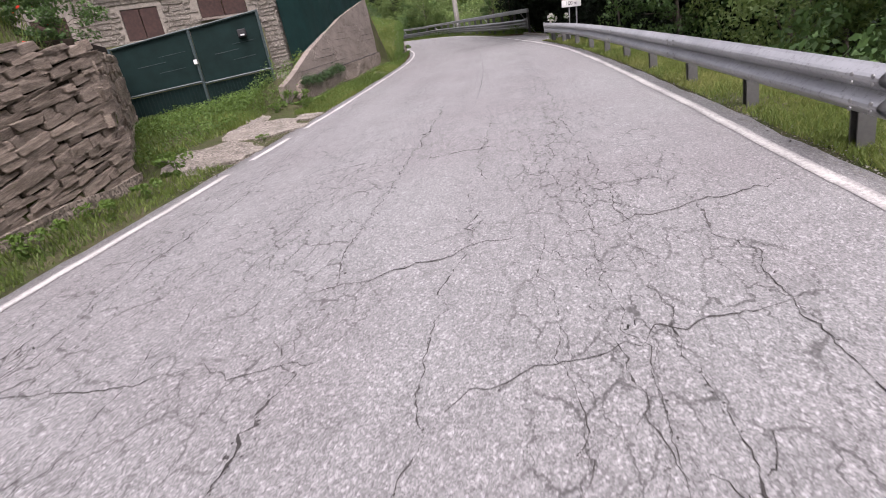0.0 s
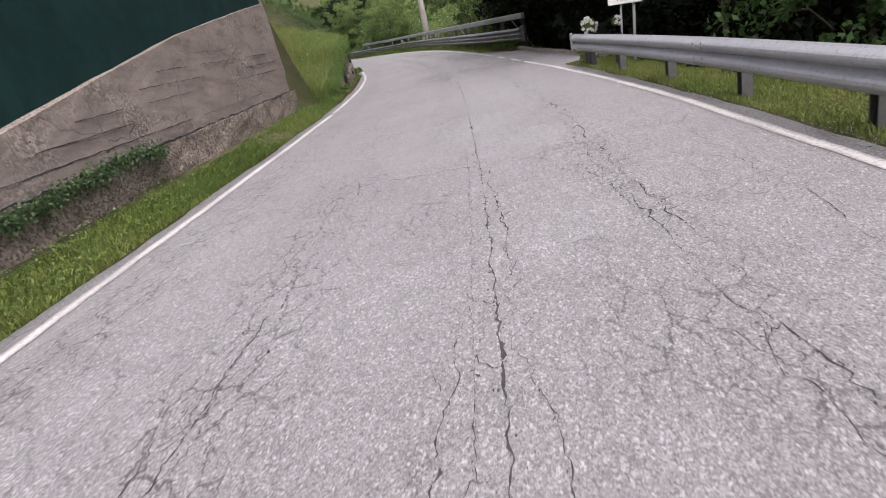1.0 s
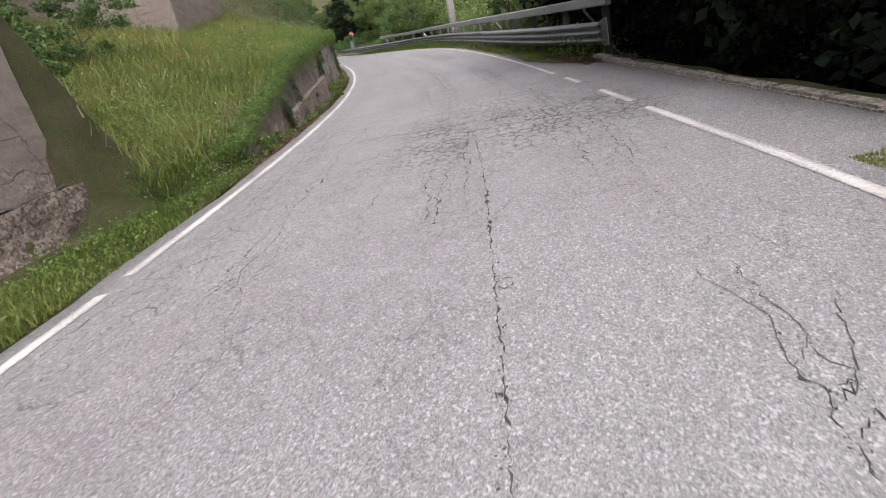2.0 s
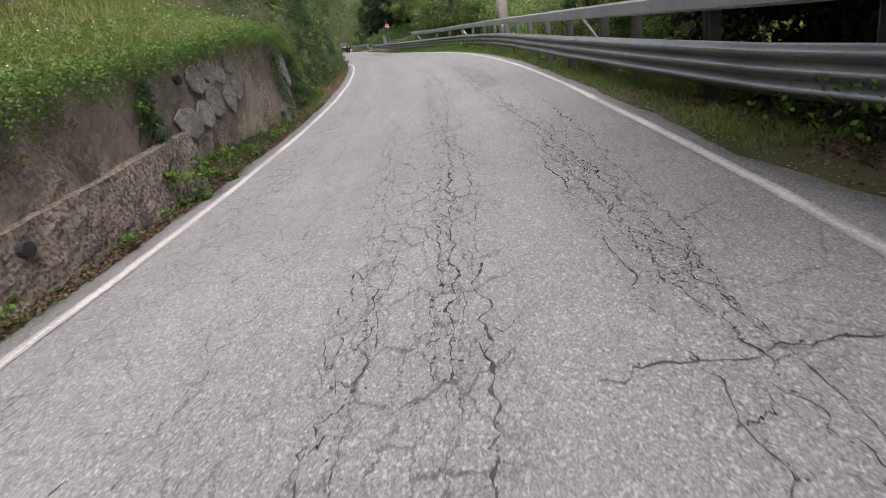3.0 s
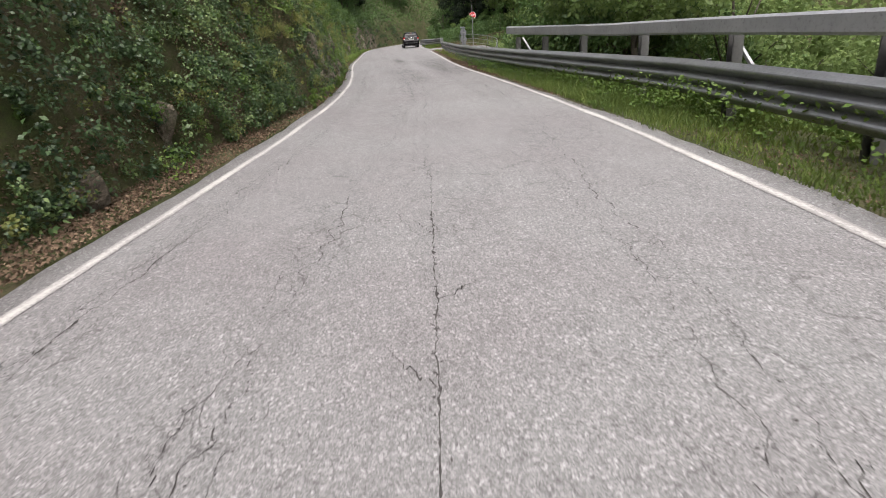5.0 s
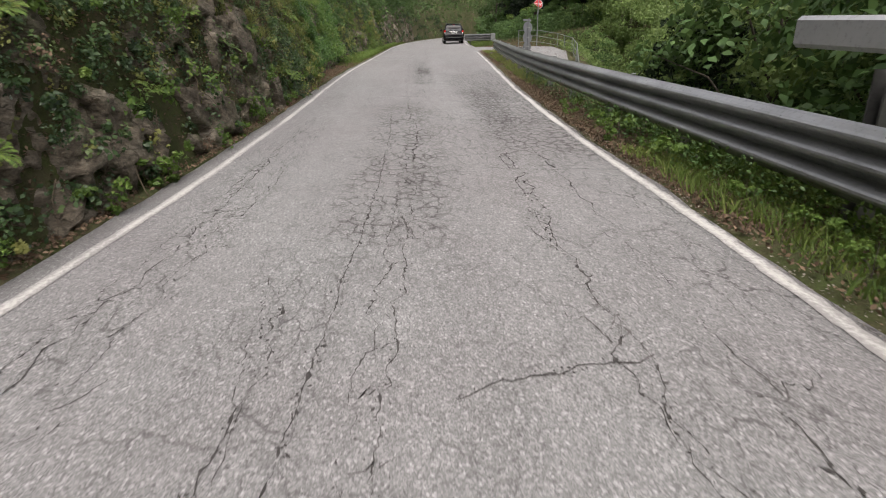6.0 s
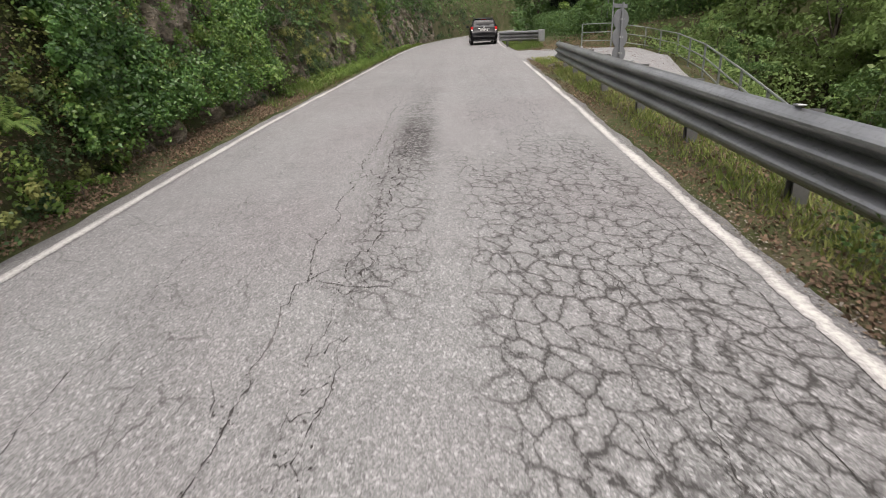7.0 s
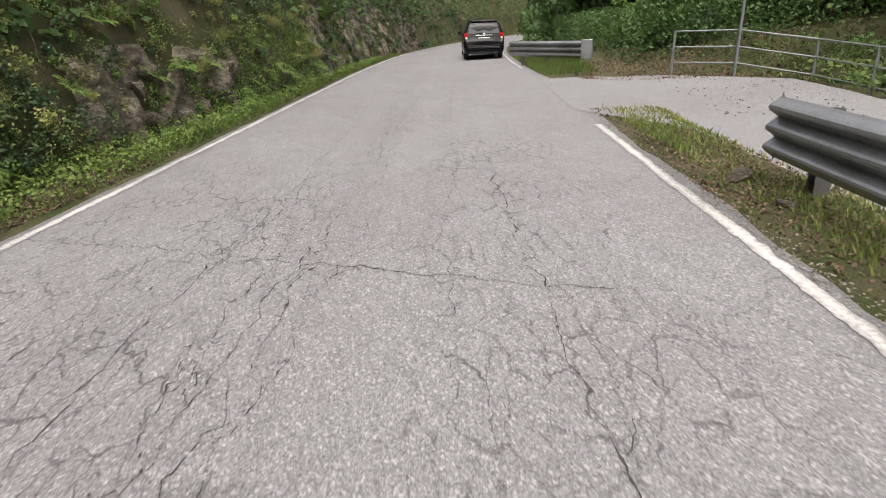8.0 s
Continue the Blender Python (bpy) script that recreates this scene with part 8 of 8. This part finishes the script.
# trees leaning over the upper bank
for k in range(22):
    y = (62 + k * 1.9 if k < 7 else 92 + (k - 7) * 2.4) + rng.uniform(-0.8, 0.8)
    x = float(lx(y)) - float(ramp_at(y, *WD)) - float(ramp_at(y, *LEAN)) - rng.uniform(2.0, 3.4)
    put(KINDS["dark" if k % 4 == 1 else "green"], x, y, rng.uniform(0.45, 0.65), rng.uniform(0, 360))
# hillside above the left bank
for k in range(26):
    y = rng.uniform(42, 118)
    x = float(lx(y)) - rng.uniform(6.5, 18)
    put(KINDS[rng.choice(["green", "green", "dark", "bright"])], x, y, rng.uniform(0.6, 1.0), rng.uniform(0, 360))
for x, y, k, s in ((-6.5, 27.5, "green", 0.55), (-8.5, 30, "green", 0.8), (-4.8, 25.5, "bright", 0.35), (-9, 40, "green", 0.9), (-11, 33, "dark", 0.9), (-13, 27, "green", 1.0)):
    put(KINDS[k], x, y, s, rng.uniform(0, 360))
# woods down to the road at the far bend
for k in range(34):
    y = rng.uniform(112, 152)
    put(KINDS[rng.choice(["green", "green", "dark"])], float(lx(y)) - rng.uniform(3.0, 14), y, rng.uniform(0.6, 1.0), rng.uniform(0, 360))
for k in range(16):
    y = rng.uniform(114, 150)
    put(KINDS[rng.choice(["green", "dark"])], float(rx(y)) + rng.uniform(2.8, 10), y, rng.uniform(0.6, 1.0), rng.uniform(0, 360))
# thicket past the junction
for k in range(18):
    y = rng.uniform(101.8, 106.5)
    put(KINDS[rng.choice(["shrub", "shrub", "shrub_light"])], float(rx(y)) + rng.uniform(3.6, 12.5), y, rng.uniform(1.1, 1.9), rng.uniform(0, 360))
# far woods, valley haze put into their paler leaf colour
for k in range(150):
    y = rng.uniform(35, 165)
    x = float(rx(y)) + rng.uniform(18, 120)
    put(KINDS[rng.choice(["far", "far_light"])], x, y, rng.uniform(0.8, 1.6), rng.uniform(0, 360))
for k in range(70):
    y = rng.uniform(118, 172)
    x = float(lx(min(y, 150))) + rng.uniform(-40, 60)
    if -6 < x - float(lx(y)) < 12:
        continue
    put(KINDS[rng.choice(["far", "far", "far_light"])], x, y, rng.uniform(0.8, 1.5), rng.uniform(0, 360))
for k in range(30):
    y = rng.uniform(45, 165)
    x = float(lx(y)) - rng.uniform(14, 70)
    put(KINDS["far"], x, y, rng.uniform(0.8, 1.4), rng.uniform(0, 360))
# shrubs and weeds close to the road
for k in range(26):
    y = rng.uniform(43, 76)
    w = float(ramp_at(y, *WD))
    put(KINDS[rng.choice(["shrub", "shrub_light"])], float(lx(y)) - w - rng.uniform(0.4, 2.5), y, rng.uniform(0.6, 1.1), rng.uniform(0, 360))
for k in range(24):
    y = rng.uniform(77, 106)
    w = float(ramp_at(y, *WD))
    put(KINDS[rng.choice(["shrub", "shrub", "shrub_light"])], float(lx(y)) - w - rng.uniform(0.4, 2.5), y, rng.uniform(0.6, 1.1), rng.uniform(0, 360))
for x, y, s in ((-2.2, 24.6, 0.7), (-3.0, 25.4, 0.9), (-4.5, 30.5, 0.9), (-5.0, 32.0, 1.0), (-3.9, 27.0, 0.8), (-5.8, 29.0, 1.1), (-5.6, 9.4, 0.5), (-6.2, 7.2, 1.0), (-5.6, 6.4, 0.9), (-4.5, 7.0, 0.8), (-4.9, 6.6, 1.0), (-4.2, 6.7, 0.55)):
    put(KINDS["shrub"], x, y, s, rng.uniform(0, 360))
for y, d, s in ((12.0, 0.8, 1.0), (12.3, 1.1, 1.2), (12.6, 0.75, 0.8), (11.7, 1.3, 0.9), (9.1, 0.6, 0.5), (4.6, 0.7, 1.0), (3.8, 0.6, 0.9), (7.15, 0.95, 1.1), (7.6, 1.3, 0.9), (6.2, 0.7, 0.8), (5.4, 0.75, 0.9), (33.3, 0.42, 1.4), (33.95, 0.45, 1.5), (31.9, 0.4, 0.7), (30.6, 0.42, 0.8), (35.4, 0.42, 0.9), (36.6, 0.45, 0.9), (37.4, 0.45, 0.7), (26.9, 0.5, 1.0), (26.2, 0.55, 1.1), (29.4, 0.45, 0.6),
                (43.0, 0.8, 1.2), (46.6, 0.75, 0.8), (47.4, 0.75, 1.0), (51.5, 0.8, 0.8), (67.0, 0.5, 1.1), (67.8, 0.48, 1.2), (70.2, 0.5, 0.9), (71.3, 0.52, 0.8), (62.4, 0.55, 1.1), (63.4, 0.5, 1.3), (64.8, 0.5, 1.0), (65.8, 0.55, 0.9), (71.0, 0.6, 1.0), (73.4, 0.5, 0.9), (79.2, 0.9, 1.4), (78.3, 0.6, 0.9), (86.0, 1.0, 1.0)):
    put(KINDS["weed"], float(lx(y)) - d, y, s, rng.uniform(0, 360))
for k in range(34):
    y = 34 + k * 1.15 + rng.uniform(-0.8, 0.8)
    put(KINDS["weed"], float(rx(y)) + float(ramp_at(y, *RAIL2)) + rng.uniform(0.3, 1.0), y, rng.uniform(0.8, 1.7), rng.uniform(0, 360))
for k in range(30):
    y = 59.5 + k * 0.46 + rng.uniform(-0.2, 0.2)
    put(KINDS["weed"], float(rx(y)) + rng.uniform(0.32, 1.0), y, rng.uniform(0.5, 1.15), rng.uniform(0, 360))
for y, d, s in ((8, 1.2, 1.2), (10, 1.4, 1.4), (6, 1.5, 1.3), (15.5, 1.3, 0.9), (20.6, 0.7, 1.1), (20.9, 1.0, 1.3), (13.3, 1.5, 1.2)):
    put(KINDS["weed"], float(rx(y)) + d, y, s, rng.uniform(0, 360))
for x, y, s in ((-2.2, 96.5, 0.8), (-3.4, 99.2, 0.7), (0.2, 89, 1.0), (-1.6, 93.5, 0.7), (0.9, 84.5, 1.0)):
    put(KINDS["elder"], x, y, s, rng.uniform(0, 360))
